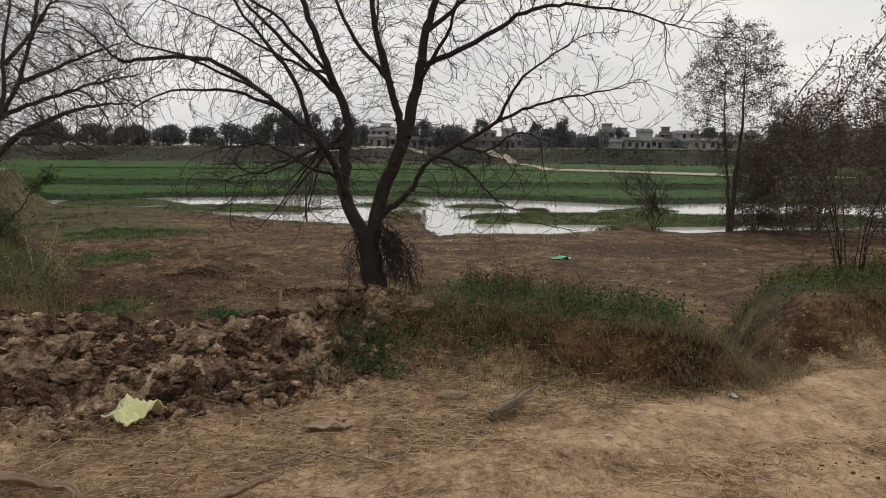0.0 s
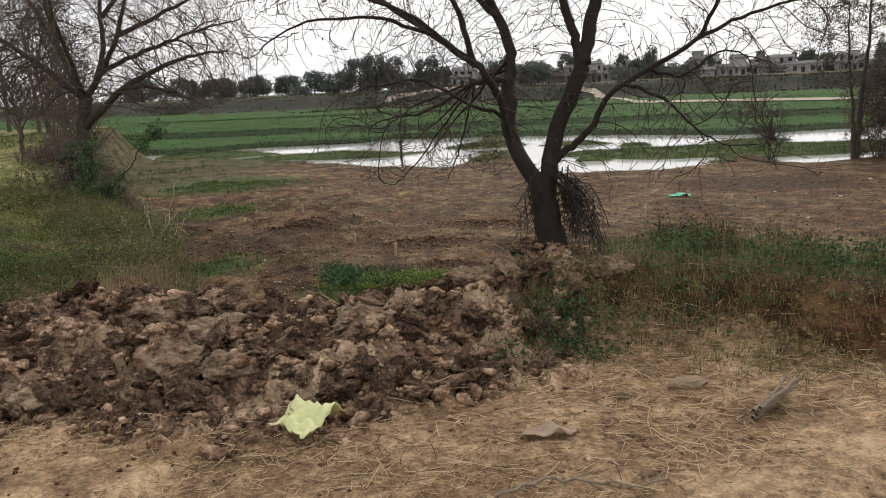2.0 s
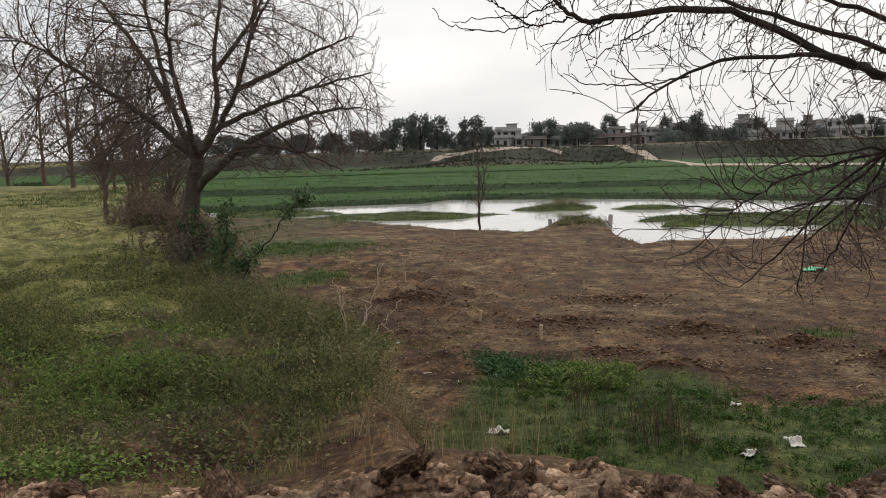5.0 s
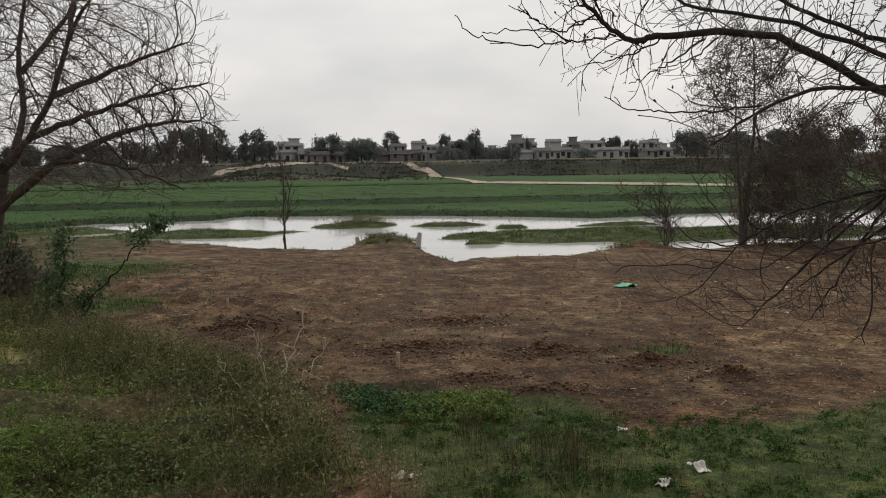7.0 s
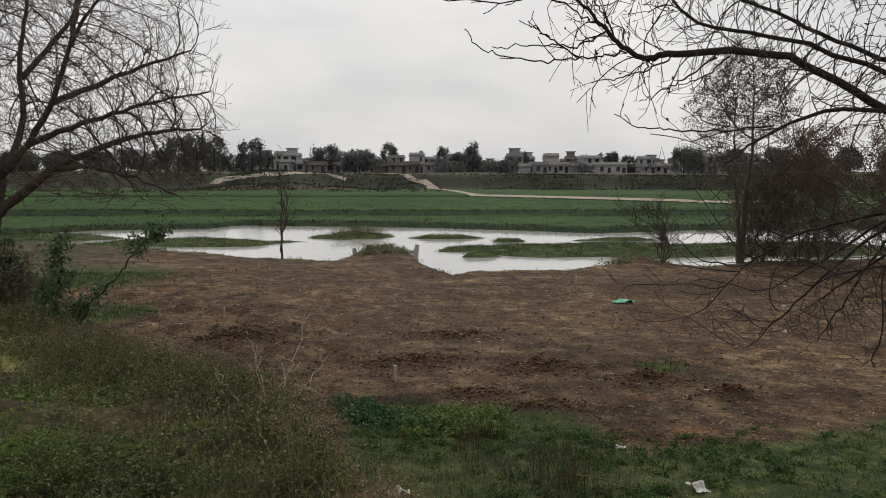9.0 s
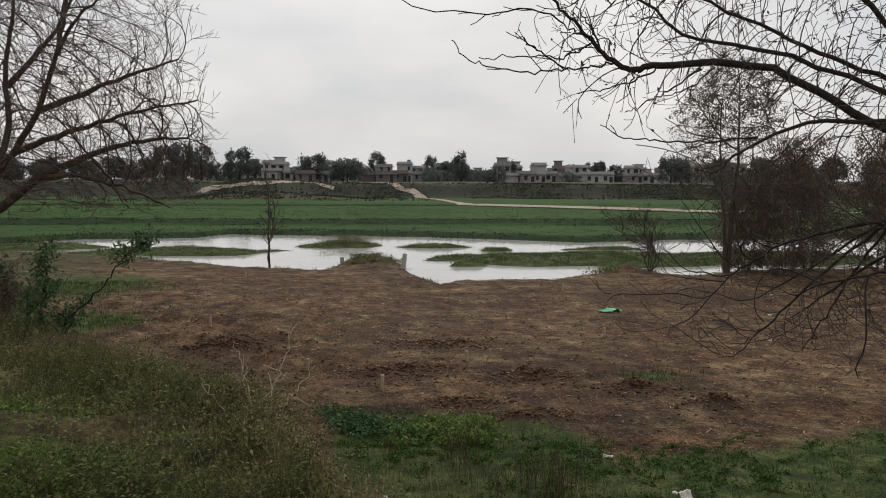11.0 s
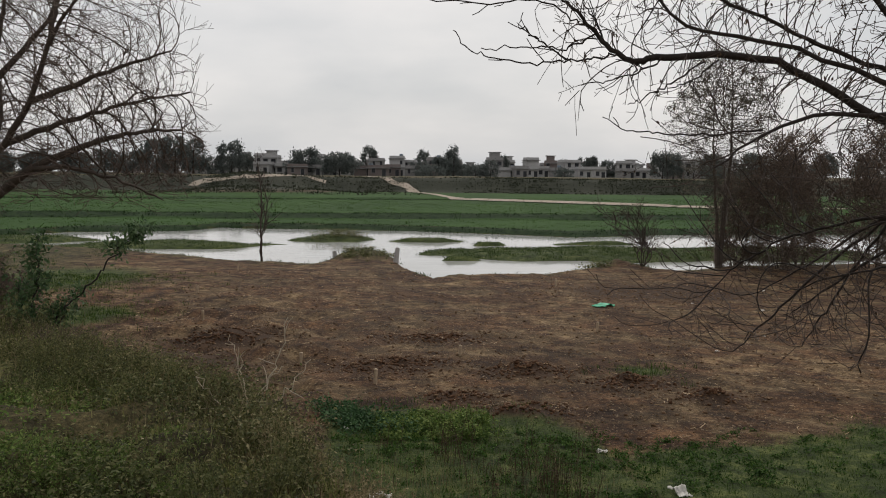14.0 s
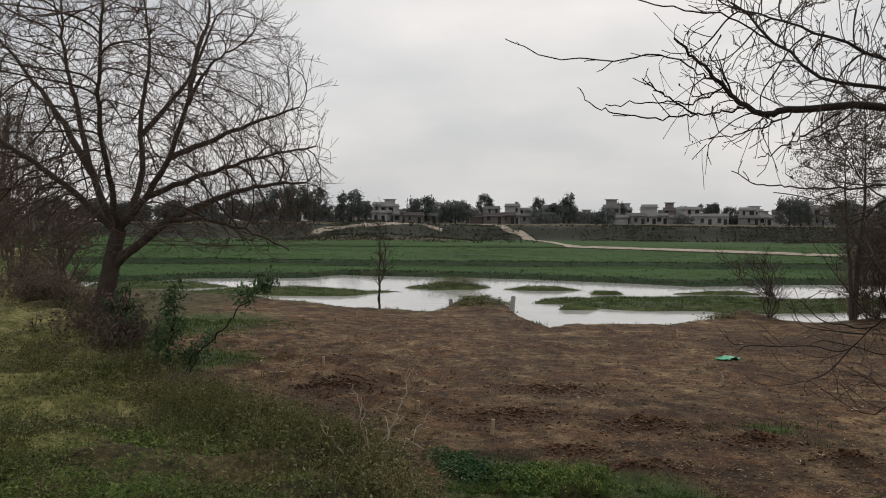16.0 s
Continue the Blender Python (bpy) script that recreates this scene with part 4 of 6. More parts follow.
# dry brush heaped round its foot, hanging from the fork
rng = np.random.default_rng(13)
sticks = []
for k in range(70):
    side = -1 if k % 6 == 0 else 1
    q = np.array([BT[0] + side * rng.uniform(0.03, 0.12), BT[1] + rng.normal(0, 0.08), BT[2] + rng.uniform(0.25, 0.62)])
    e = np.array([BT[0] + side * rng.uniform(0.06, 0.44 if side > 0 else 0.24), BT[1] + rng.normal(-0.05, 0.17), 0])
    e[2] = gz(e[0], e[1]) + rng.uniform(-0.03, 0.25)
    m = 0.5 * (q + e) + np.array([side * rng.uniform(0, 0.08), rng.normal(0, 0.06), rng.uniform(-0.02, 0.12)])
    sticks.append((curve_through([q, m, e], 4) + rng.normal(0, 0.014, (9, 3)), np.linspace(0.0048, 0.0018, 9)))
sub = sprout(sticks, rng, 13, 0.17, (25, 90), 0.003, 0.0016, -0.05, 3, 0.1, 0.3)
brush = tagged(new("dry_brush", mesh_of("dry_brush", *tubes(sticks + sub, 3), BARK)), "tangle of dry twigs heaped round the tree foot", "brush", kind="stuff")

# ---- the bare tree on the grassy bank ----
rng = np.random.default_rng(21)
LT = np.array([-10.35, 17.8, gz(-10.35, 17.8)])
lt_trunk = limb([(0, 0, -0.2), (0.02, 0, 0.3), (0.12, 0, 0.9), (0.26, 0.05, 1.6)], 0.19, 0.12, rng, 0.008)
lt_limbs = [
    limb([(0.24, 0.05, 1.5), (-0.2, 0.1, 2.5), (-0.5, 0.2, 3.6), (-0.8, 0.4, 4.6), (-0.9, 0.5, 5.8)], 0.05, 0.009, rng, 0.01),
    limb([(0.26, 0.05, 1.55), (0.45, 0.5, 2.4), (0.3, 0.9, 3.6), (0.35, 1.2, 4.7), (0.1, 1.4, 6.2)], 0.05, 0.009, rng, 0.01),
    limb([(0.26, 0, 1.55), (0.75, -0.1, 2.1), (1.2, -0.2, 2.75), (1.5, -0.2, 3.6), (1.9, -0.3, 4.2), (2.4, -0.4, 4.5)], 0.05, 0.009, rng, 0.01),
    limb([(0.12, 0, 0.95), (0.6, -0.1, 1.3), (1.2, -0.2, 1.75), (2.0, -0.2, 2.1), (2.7, -0.2, 2.3), (3.4, -0.2, 2.35)], 0.07, 0.012, rng, 0.01),
    limb([(0.24, 0.05, 1.5), (-0.4, -0.2, 2.2), (-1.3, -0.4, 2.9), (-2.2, -0.5, 3.5), (-3.0, -0.5, 3.9)], 0.05, 0.009, rng, 0.01),
    limb([(0.26, 0, 1.6), (0.4, -0.6, 2.3), (0.5, -1.2, 3.2), (0.7, -1.6, 4.4), (0.9, -1.9, 5.4)], 0.045, 0.009, rng, 0.01),
    limb([(1.2, -0.2, 2.75), (1.9, 0.1, 3.1), (2.6, 0.2, 3.4), (3.2, 0.2, 3.6)], 0.04, 0.01, rng, 0.01),
    limb([(0.75, -0.1, 2.1), (1.6, 0.3, 2.5), (2.5, 0.5, 2.8), (3.4, 0.6, 3.0)], 0.04, 0.01, rng, 0.01),
    limb([(1.5, -0.2, 3.6), (1.6, 0.0, 4.5), (1.7, 0.2, 5.0), (1.7, 0.3, 5.5)], 0.035, 0.01, rng, 0.01),
    limb([(-0.2, 0.1, 2.5), (-1.0, 0.6, 3.5), (-1.8, 0.9, 4.4), (-2.5, 1.0, 5.2)], 0.05, 0.01, rng, 0.01),
    limb([(0.35, 0.8, 3.2), (1.0, 1.2, 4.2), (1.5, 1.4, 5.4)], 0.04, 0.01, rng, 0.01),
    limb([(1.2, -0.2, 1.75), (1.9, -0.6, 1.75), (2.6, -0.9, 1.6), (3.3, -1.0, 1.3)], 0.035, 0.008, rng, 0.01),
]
bank_tree = root("bare_tree", LT, "wide leafless tree with reddish upturned twigs on the grassy bank", "tree")
part("trunk", mesh_of("trunk", *tubes([lt_trunk], 14), BARK_GREY, True), bank_tree)
for l in lt_limbs:
    part("limb", mesh_of("limb", *tubes([(l[0], l[1] * 1.3)], 8), BARK_GREY, True), bank_tree)
rng = np.random.default_rng(22)
goals = np.concatenate([in_oval(11000, (0.15, 0.1, 3.3), (3.5, 3.1, 3.05), rng, 0.25), in_oval(2400, (2.1, 0.2, 2.5), (1.8, 1.4, 1.3), rng, 0.3)])
lt_shoots = grow(lt_limbs, goals[goals[:, 2] > 1.2], rng, 0.15, 1.6, 0.19, 0.0048, 0.045, 0.9, 0.08, 0.05, 0.5)
lt_twigs = sprout(lt_shoots, rng, 5.0, 0.55, (18, 45), 0.005, 0.0034, 0.16, 3, 0.1, 0.07)
clothe(bank_tree, lt_shoots + lt_twigs + sprout(lt_twigs, rng, 4.2, 0.24, (18, 50), 0.004, 0.003, 0.2, 2, 0.15, 0.06), BARK_GREY, TWIG_RED, 110)
tagged(part("foliage", mesh_of("foliage", *leaves(along(lt_twigs, 1500, rng, 0.01), 0.034, rng, 0.8), DEAD_LEAF), bank_tree), kind="stuff")


# ---- other trees and shrubs ----
def leader_tree(name, place, label, tall, wide, seed, stems=1, twig=TWIG, bark=BARK_GREY, leaf=BROWN_LEAF, leaf_count=1500, leaf_size=0.07, low=0.25, dense=1.0, lean=0.12, group="", thick=None, spread=0.1, limb_rate=None):
    """An upright tree: one or more leaders with limbs all the way up."""
    rng = np.random.default_rng(seed)
    r0 = thick or 0.012 * tall + 0.03
    lines = []
    for s in range(stems):
        a = rng.uniform(0, 6.28)
        o = np.array([math.cos(a), math.sin(a), 0]) * (0.12 * tall * 0.3 if stems > 1 else 0)
        h = tall * rng.uniform(0.8, 1.0) if s else tall
        lines.append(limb([o * 0.2 + (0, 0, -0.15), o * 0.6 + (rng.normal(0, lean * 0.4), rng.normal(0, 0.1), h * 0.3), o + (rng.normal(0, lean), rng.normal(0, lean), h * 0.65), o * 1.3 + (rng.normal(0, lean * 1.5), rng.normal(0, lean), h)], r0 * (1 if s == 0 else 0.7), 0.012, rng, 0.02))
    limbs = sprout(lines, rng, limb_rate or 2.6 * dense * 6 / tall, wide * 0.75, (30, 65), r0 * 0.45, 0.008, 0.14, 6, low, 0.1)
    r = root(name, place, label, "tree", group)
    for l in lines:
        part("trunk", mesh_of("trunk", *tubes([l], 8), bark, True), r)
    for l in limbs:
        part("limb", mesh_of("limb", *tubes([l], 5), bark, True), r)
    b1 = sprout(limbs, rng, 4.2 * dense, wide * 0.4, (25, 65), 0.012, 0.005, 0.1, 4)
    b2 = sprout(b1, rng, 4.0 * dense, wide * 0.2, (25, 70), 0.007, 0.004, 0.08, 3)
    if b1 + b2:
        tagged(part("twig_mass", mesh_of("twig_mass", *tubes(b1 + b2, 3), twig), r), kind="stuff")
    if leaf and leaf_count:
        tagged(part("foliage", mesh_of("foliage", *leaves(along(limbs + b1 + b2 if limb_rate else (b2 or b1), leaf_count, rng, spread), leaf_size, rng, 0.9), leaf), r), kind="stuff")
    return r


def stem_set(rng, n, tall, fan, r0):
    out = []
    for k in range(n):
        a = 6.28 * k / n + rng.uniform(-0.5, 0.5)
        o = np.array([math.cos(a), math.sin(a), 0]) * fan
        h = tall * (rng.uniform(0.75, 1.0) if k else 1.0)
        out.append(limb([o * 0.12 + (0, 0, -0.15), o * 0.35 + (rng.normal(0, 0.02 * tall), 0, h * 0.3), o * 0.7 + (rng.normal(0, 0.02 * tall), rng.normal(0, 0.02 * tall), h * 0.62), o + (0, 0, h)], r0 * (1 if k == 0 else 0.75), r0 * 0.12, rng, 0.01 * tall / 4))
    return out


rng = np.random.default_rng(31)
crown_tree("slender_tree", (11.13, 39.6, gz(11.13, 39.6)), "tall slender tree with thin grey-brown leaves by the river", stem_set(rng, 2, 8.3, 0.45, 0.13), [((0.1, 0, 5.9), (2.45, 2.1, 3.5)), ((0.1, 0, 7.2), (1.9, 1.7, 2.2))], 1700, 0.22, 31, BARK_GREY, TWIG, GREY_LEAF, 18000, 0.085, tip=0.007, spread=0.1, lift=0.12)
for i, (x, y, h, w) in enumerate(((13.4, 38.6, 5.6, 2.5), (15.3, 40.6, 6.2, 2.8), (17.6, 38.8, 6.4, 2.8), (20.5, 41.5, 7.2, 3.2), (23.5, 39.5, 7.0, 3.2), (12.6, 41.0, 4.4, 2.2), (18.5, 36.0, 5.0, 2.6))):
    rng = np.random.default_rng(140 + i)
    crown_tree("brown_tree", (x, y, gz(x, y)), "bushy tree with withered brown leaves in the riverside thicket", stem_set(rng, 4, h * 0.8, w * 0.45, 0.045), [((0, 0, h * 0.42), (w * 0.66, w * 0.6, h * 0.46)), ((rng.normal(0, 0.3), 0, h * 0.7), (w * 0.45, w * 0.45, h * 0.32))], 640, 0.24, 40 + i, BARK_GREY, TWIG_RED, BROWN_LEAF, 15000, 0.095, "riverside thicket", 0.007, spread=0.13, lift=0.08)
for i, (x, y, h, w) in enumerate(((-44.7, 58.2, 12.5, 4.5), (-34.3, 50.3, 9.5, 3.6), (-27, 43, 7, 3.0), (-20.6, 34.5, 6.2, 3.0), (-17.4, 28.8, 3.6, 2.2), (-23.5, 38.5, 5.6, 2.6), (-30.5, 47.5, 8, 3.2), (-39.5, 55, 9, 3.8), (-52, 66, 11, 4.5), (-18.6, 30.0, 4.6, 2.4), (-14.4, 24.8, 2.2, 1.9), (-15.2, 26.2, 3.0, 2.2), (-21.8, 36.0, 5.2, 3.0), (-25.2, 41.5, 6, 3.2), (-16.5, 25.0, 2.4, 2.0))):
    leader_tree("brown_tree", (x, y, gz(x, y)), "twiggy brown tree in the row along the grassy bank", h, w, 60 + i, 2 if h < 8 else 1, twig=TWIG_RED, bark=TWIG_RED, leaf=BROWN_LEAF, leaf_count=500 if h < 8 else 1500, leaf_size=0.1 if h < 8 else 0.16, low=0.12, dense=0.9 if h < 8 else 1.1, group="trees along the bank", thick=0.05 if h < 8 else None, spread=0.12)

leader_tree("sapling", (-8.5, 42.3, gz(-8.5, 42.3)), "thin bare sapling with two stems at the water", 5.0, 1.3, 81, 2, leaf=None, low=0.3, dense=1.1, lean=0.2, thick=0.06)
leader_tree("shrub", (7.75, 39.5, gz(7.75, 39.5)), "bare many-stemmed shrub at the water", 2.5, 1.3, 82, 5, leaf=None, low=0.2, dense=1.2, lean=0.5, thick=0.035)
for i, (x, y, h, w) in enumerate(((3.76, 8.97, 2.15, 0.85), (4.9, 9.8, 2.9, 1.05))):
    rng = np.random.default_rng(183 + i)
    crown_tree("shrub", (x, y, gz(x, y)), "many-stemmed shrub with small withered leaves on the berm", stem_set(rng, 9, h * 0.85, w * 0.75, 0.01), [((0, 0, h * 0.55), (w, w * 0.8, h * 0.5))], 1800, 0.07, 83 + i, BARK, TWIG, BROWN_LEAF, 5200, 0.036, "", 0.0024, 0.01, 0.04, 0.06, "shrub")
rng = np.random.default_rng(85)
sx, sy = -7.75, 13.75
sr = root("leafy_shrub", (sx, sy, gz(sx, sy)), "dark green leafy shrub with one leaning stem on the bank rim", "shrub")
stems = [limb([(q[0] * 1.2, q[1], q[2] * 1.4) for q in p], 0.014, 0.005, rng, 0.02) for p in (((0, 0, -0.1), (-0.03, 0.02, 0.4), (0.02, 0, 0.75), (0.0, 0, 1.02)), ((0.03, 0, -0.1), (-0.12, 0.1, 0.3), (-0.2, 0.12, 0.62)), ((0.0, 0.05, -0.1), (0.14, 0, 0.28), (0.2, 0.05, 0.5)))]
lean_stem = limb(((0.02, 0, -0.1), (0.22, 0, 0.45), (0.5, 0.02, 0.85), (0.8, 0, 1.15), (1.04, 0.02, 1.45)), 0.015, 0.006, rng, 0.02)
for l in stems + [lean_stem]:
    part("stem", mesh_of("stem", *tubes([l], 5), BARK, True), sr)
sub = sprout(stems, rng, 10, 0.3, (30, 70), 0.006, 0.003, 0.1, 4, 0.15)
sub2 = sprout([lean_stem], rng, 7, 0.16, (30, 70), 0.006, 0.003, 0.1, 4, 0.3)
tagged(part("twig_mass", mesh_of("twig_mass", *tubes(sub + sub2, 3), BARK), sr), kind="stuff")
for i, (lines, n) in enumerate(((stems + sub + sub, 1300), (sub2 + sub2 + [lean_stem], 420))):
    tagged(part("foliage", mesh_of("foliage", *leaves(along(lines, int(n * 1.5), rng, 0.06), 0.058, rng, 0.8), DARK_LEAF), sr), kind="stuff")
leader_tree("leafy_shrub", (-9.0, 15.3, gz(-9.0, 15.3)), "low dark green leafy shrub on the bank rim", 0.6, 0.35, 86, 4, leaf=DARK_LEAF, leaf_count=420, leaf_size=0.08, low=0.15, dense=1.2, lean=0.08, thick=0.009, spread=0.05)
# pale dead stems standing in the weeds on the bank
rng = np.random.default_rng(90)
wr = root("dead_weed", (-5.05, 10.15, gz(-5.05, 10.15)), "pale dry branching weed stems on the bank", "weed")
for pts in (((0, 0, -0.05), (0.02, 0, 0.25), (-0.05, 0.02, 0.5), (-0.12, 0.05, 0.78)), ((0.1, 0, -0.05), (0.22, 0, 0.3), (0.33, 0.02, 0.6), (0.4, 0.05, 0.95)), ((0.05, 0.1, -0.05), (0.18, 0.1, 0.25), (0.35, 0.12, 0.42)), ((-0.1, 0, -0.05), (-0.3, 0.03, 0.2), (-0.42, 0.02, 0.42)), ((0.2, 0, -0.05), (0.42, 0.05, 0.25), (0.6, 0.1, 0.5)), ((0, 0.05, -0.05), (-0.02, 0.02, 0.4), (0.02, 0, 0.62))):
    l = limb([(x * 0.8, y, z * 0.72) for x, y, z in pts], 0.006, 0.0026, rng, 0.012)
    part("stem", mesh_of("stem", *tubes([l] + sprout([l], rng, 3, 0.2, (25, 60), 0.004, 0.0025, 0.1, 3), 4), PALE_STEM, True), wr)


# ---- the village beyond the fields ----
def box(x0, x1, y0, y1, z0, z1):
    V = [(x, y, z) for z in (z0, z1) for y in (y0, y1) for x in (x0, x1)]
    return V, [(0, 2, 3, 1), (4, 5, 7, 6), (0, 1, 5, 4), (1, 3, 7, 5), (3, 2, 6, 7), (2, 0, 4, 6)]


def boxes(name, items, material):
    V, F = [], []
    for it in items:
        v, f = box(*it)
        F += [tuple(i + len(V) for i in q) for q in f]
        V += v
    return mesh_of(name, V, F, material)


def front_with_openings(w, t, z0, z1, holes):
    """A wall of thickness t, w wide, with real openings: holes are x0, x1, z0, z1."""
    xs = sorted({-w / 2, w / 2, *[h[0] for h in holes], *[h[1] for h in holes]})
    zs = sorted({z0, z1, *[h[2] for h in holes], *[h[3] for h in holes]})
    out = []
    for a, b2 in zip(xs, xs[1:]):
        for c, d in zip(zs, zs[1:]):
            mx, mz = (a + b2) / 2, (c + d) / 2
            if not any(h[0] < mx < h[1] and h[2] < mz < h[3] for h in holes):
                out.append((a, b2, 0, t, c, d))
    return out


def house(x, y, w, d, storeys, wall, label, seed, room=None, tall=3.2, tank=False):
    rng = random.Random(seed)
    z = gz(x, y) - 0.4
    r = root("house", (x, y, z), label, "house", "village houses", rng.uniform(-14, 14))
    tall = tall * rng.uniform(0.66, 0.9)
    h = storeys * tall + 0.4
    holes, n = [], max(2, round(w / 3.2))
    for s in range(storeys):
        for i in range(n):
            cx = -w / 2 + (i + 0.5) * w / n
            ww = rng.choice((0.9, 1.2, 1.5)) / 2
            if s == 0 and i == n // 2:
                holes.append((cx - 0.6, cx + 0.6, 0.4, 2.5))
            elif rng.random() < 0.8:
                holes.append((cx - ww, cx + ww, s * tall + 1.4, s * tall + 2.7))
    part("wall", boxes("wall", front_with_openings(w, 0.3, 0, h, holes) + [(-w / 2, -w / 2 + 0.3, 0.3, d, 0, h), (w / 2 - 0.3, w / 2, 0.3, d, 0, h), (-w / 2 + 0.3, w / 2 - 0.3, d - 0.3, d, 0, h)], wall), r)
    part("roof", boxes("roof", [(-w / 2 - 0.35, w / 2 + 0.35, -0.5, d + 0.3, h, h + 0.22)], ROOF_SLAB), r)
    part("parapet", boxes("parapet", [(-w / 2, w / 2, -0.1, 0.1, h + 0.22, h + 0.95), (-w / 2, -w / 2 + 0.2, 0.1, d, h + 0.22, h + 0.95), (w / 2 - 0.2, w / 2, 0.1, d, h + 0.22, h + 0.95)], wall), r)
    for k, (a, b2, c, e) in enumerate(holes):
        w0 = part("door" if c < 0.5 else "window", boxes("pane", [(a, b2, 0.16, 0.2, c, e)], WINDOW_DARK), r)
        part("frame", boxes("casing", [(a, a + 0.08, 0.1, 0.155, c, e), (b2 - 0.08, b2, 0.1, 0.155, c, e), (a + 0.08, b2 - 0.08, 0.1, 0.155, e - 0.08, e)], ROOF_SLAB), w0)
        if c > 0.5:
            part("sill", boxes("sill", [(a - 0.08, b2 + 0.08, -0.12, -0.003, c - 0.1, c)], ROOF_SLAB), w0)
    if storeys > 1:
        part("ledge", boxes("ledge", [(-w / 2 - 0.2, w / 2 + 0.2, -0.55, 0.0, tall + 0.3, tall + 0.46)], ROOF_SLAB), r)
    if room:
        a, b2, hh = room
        part("roof_room", boxes("roof_room", [(a, b2, 1.2, 4.0, h + 0.22, h + hh)], wall), r)
        part("roof_slab", boxes("roof_slab", [(a - 0.4, b2 + 0.4, 0.8, 4.4, h + hh, h + hh + 0.2)], ROOF_SLAB), r)
    if tank:
        bm = bmesh.new()
        bmesh.ops.create_cone(bm, cap_ends=True, segments=14, radius1=0.7, radius2=0.6, depth=1.4, matrix=pose(w * 0.3, 2.5, h + 0.92))
        me = bpy.data.meshes.new("water_tank")
        bm.to_mesh(me)
        bm.free()
        me.materials.append(TANK_BLUE)
        part("water_tank", me, r)
    return r


def px_x(p, y):
    """Sideways place at depth y in the village, from the row's numbering."""
    return -4.2 + (p - 670) * 0.000659 * (y - 3.9)


GREY, PALE, BRICK = "flat-roofed grey rendered house at the village edge", "flat-roofed pale rendered house at the village edge", "flat-roofed dull brick house at the village edge"
VILLAGE = [
    (405, 262, 5, 1, PALE, None), (428, 266, 4.5, 1, GREY, None), (455, 290, 6, 2, GREY, None), (500, 262, 5, 1, PALE, None), (514, 268, 5, 2, PALE, (-1.2, 1.4, 2.2)), (538, 264, 5, 1, PALE, None),
    (562, 256, 6, 1, BRICK, None), (590, 258, 5, 1, GREY, None), (618, 275, 6, 1, GREY, None), (676, 260, 6, 1, BRICK, None), (702, 258, 6.5, 1, BRICK, None), (700, 282, 5, 2, GREY, None), (728, 262, 4.5, 1, BRICK, None),
    (735, 290, 5, 2, PALE, None), (756, 292, 4.5, 2, PALE, None), (762, 262, 5, 1, GREY, None), (784, 258, 6, 1, BRICK, None), (800, 290, 5, 2, GREY, None), (866, 272, 4, 1, GREY, None), (884, 264, 6, 1, GREY, None), (908, 270, 5, 2, GREY, (-1.5, 1.5, 2.4)),
    (930, 258, 6, 1, PALE, None), (955, 256, 4.5, 1, GREY, None), (975, 266, 4, 2, PALE, None), (994, 270, 4, 1, PALE, None), (1018, 270, 5, 1, GREY, None), (1042, 300, 6, 1, BRICK, None), (1070, 262, 5, 1, PALE, None), (1098, 250, 3.6, 1, PALE, None),
    (1090, 290, 5, 1, GREY, None), (1125, 300, 6, 1, GREY, None), (1150, 268, 5, 1, GREY, None), (1172, 272, 4.5, 1, PALE, (-1.2, 1.0, 2.0)), (1205, 285, 5, 1, PALE, None), (1240, 270, 5, 1, BRICK, None), (1290, 280, 6, 1, GREY, None), (1340, 275, 5, 2, PALE, None), (1400, 290, 6, 1, BRICK, None), (1460, 280, 6, 1, GREY, None),
    (845, 290, 5, 1, BRICK, None), (600, 300, 6, 2, GREY, None), (650, 300, 5, 2, PALE, None), (335, 290, 6, 1, GREY, None), (270, 300, 6, 1, BRICK, None),
]
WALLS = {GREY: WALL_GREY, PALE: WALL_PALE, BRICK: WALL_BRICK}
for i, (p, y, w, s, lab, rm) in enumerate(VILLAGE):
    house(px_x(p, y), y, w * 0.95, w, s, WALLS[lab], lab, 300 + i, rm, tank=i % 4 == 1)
back = random.Random(41)
for i in range(44):
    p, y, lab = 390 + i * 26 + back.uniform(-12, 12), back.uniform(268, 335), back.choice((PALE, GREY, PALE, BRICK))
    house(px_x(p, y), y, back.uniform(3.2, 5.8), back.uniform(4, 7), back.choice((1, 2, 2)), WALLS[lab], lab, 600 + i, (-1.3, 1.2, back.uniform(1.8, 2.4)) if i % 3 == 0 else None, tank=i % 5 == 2)


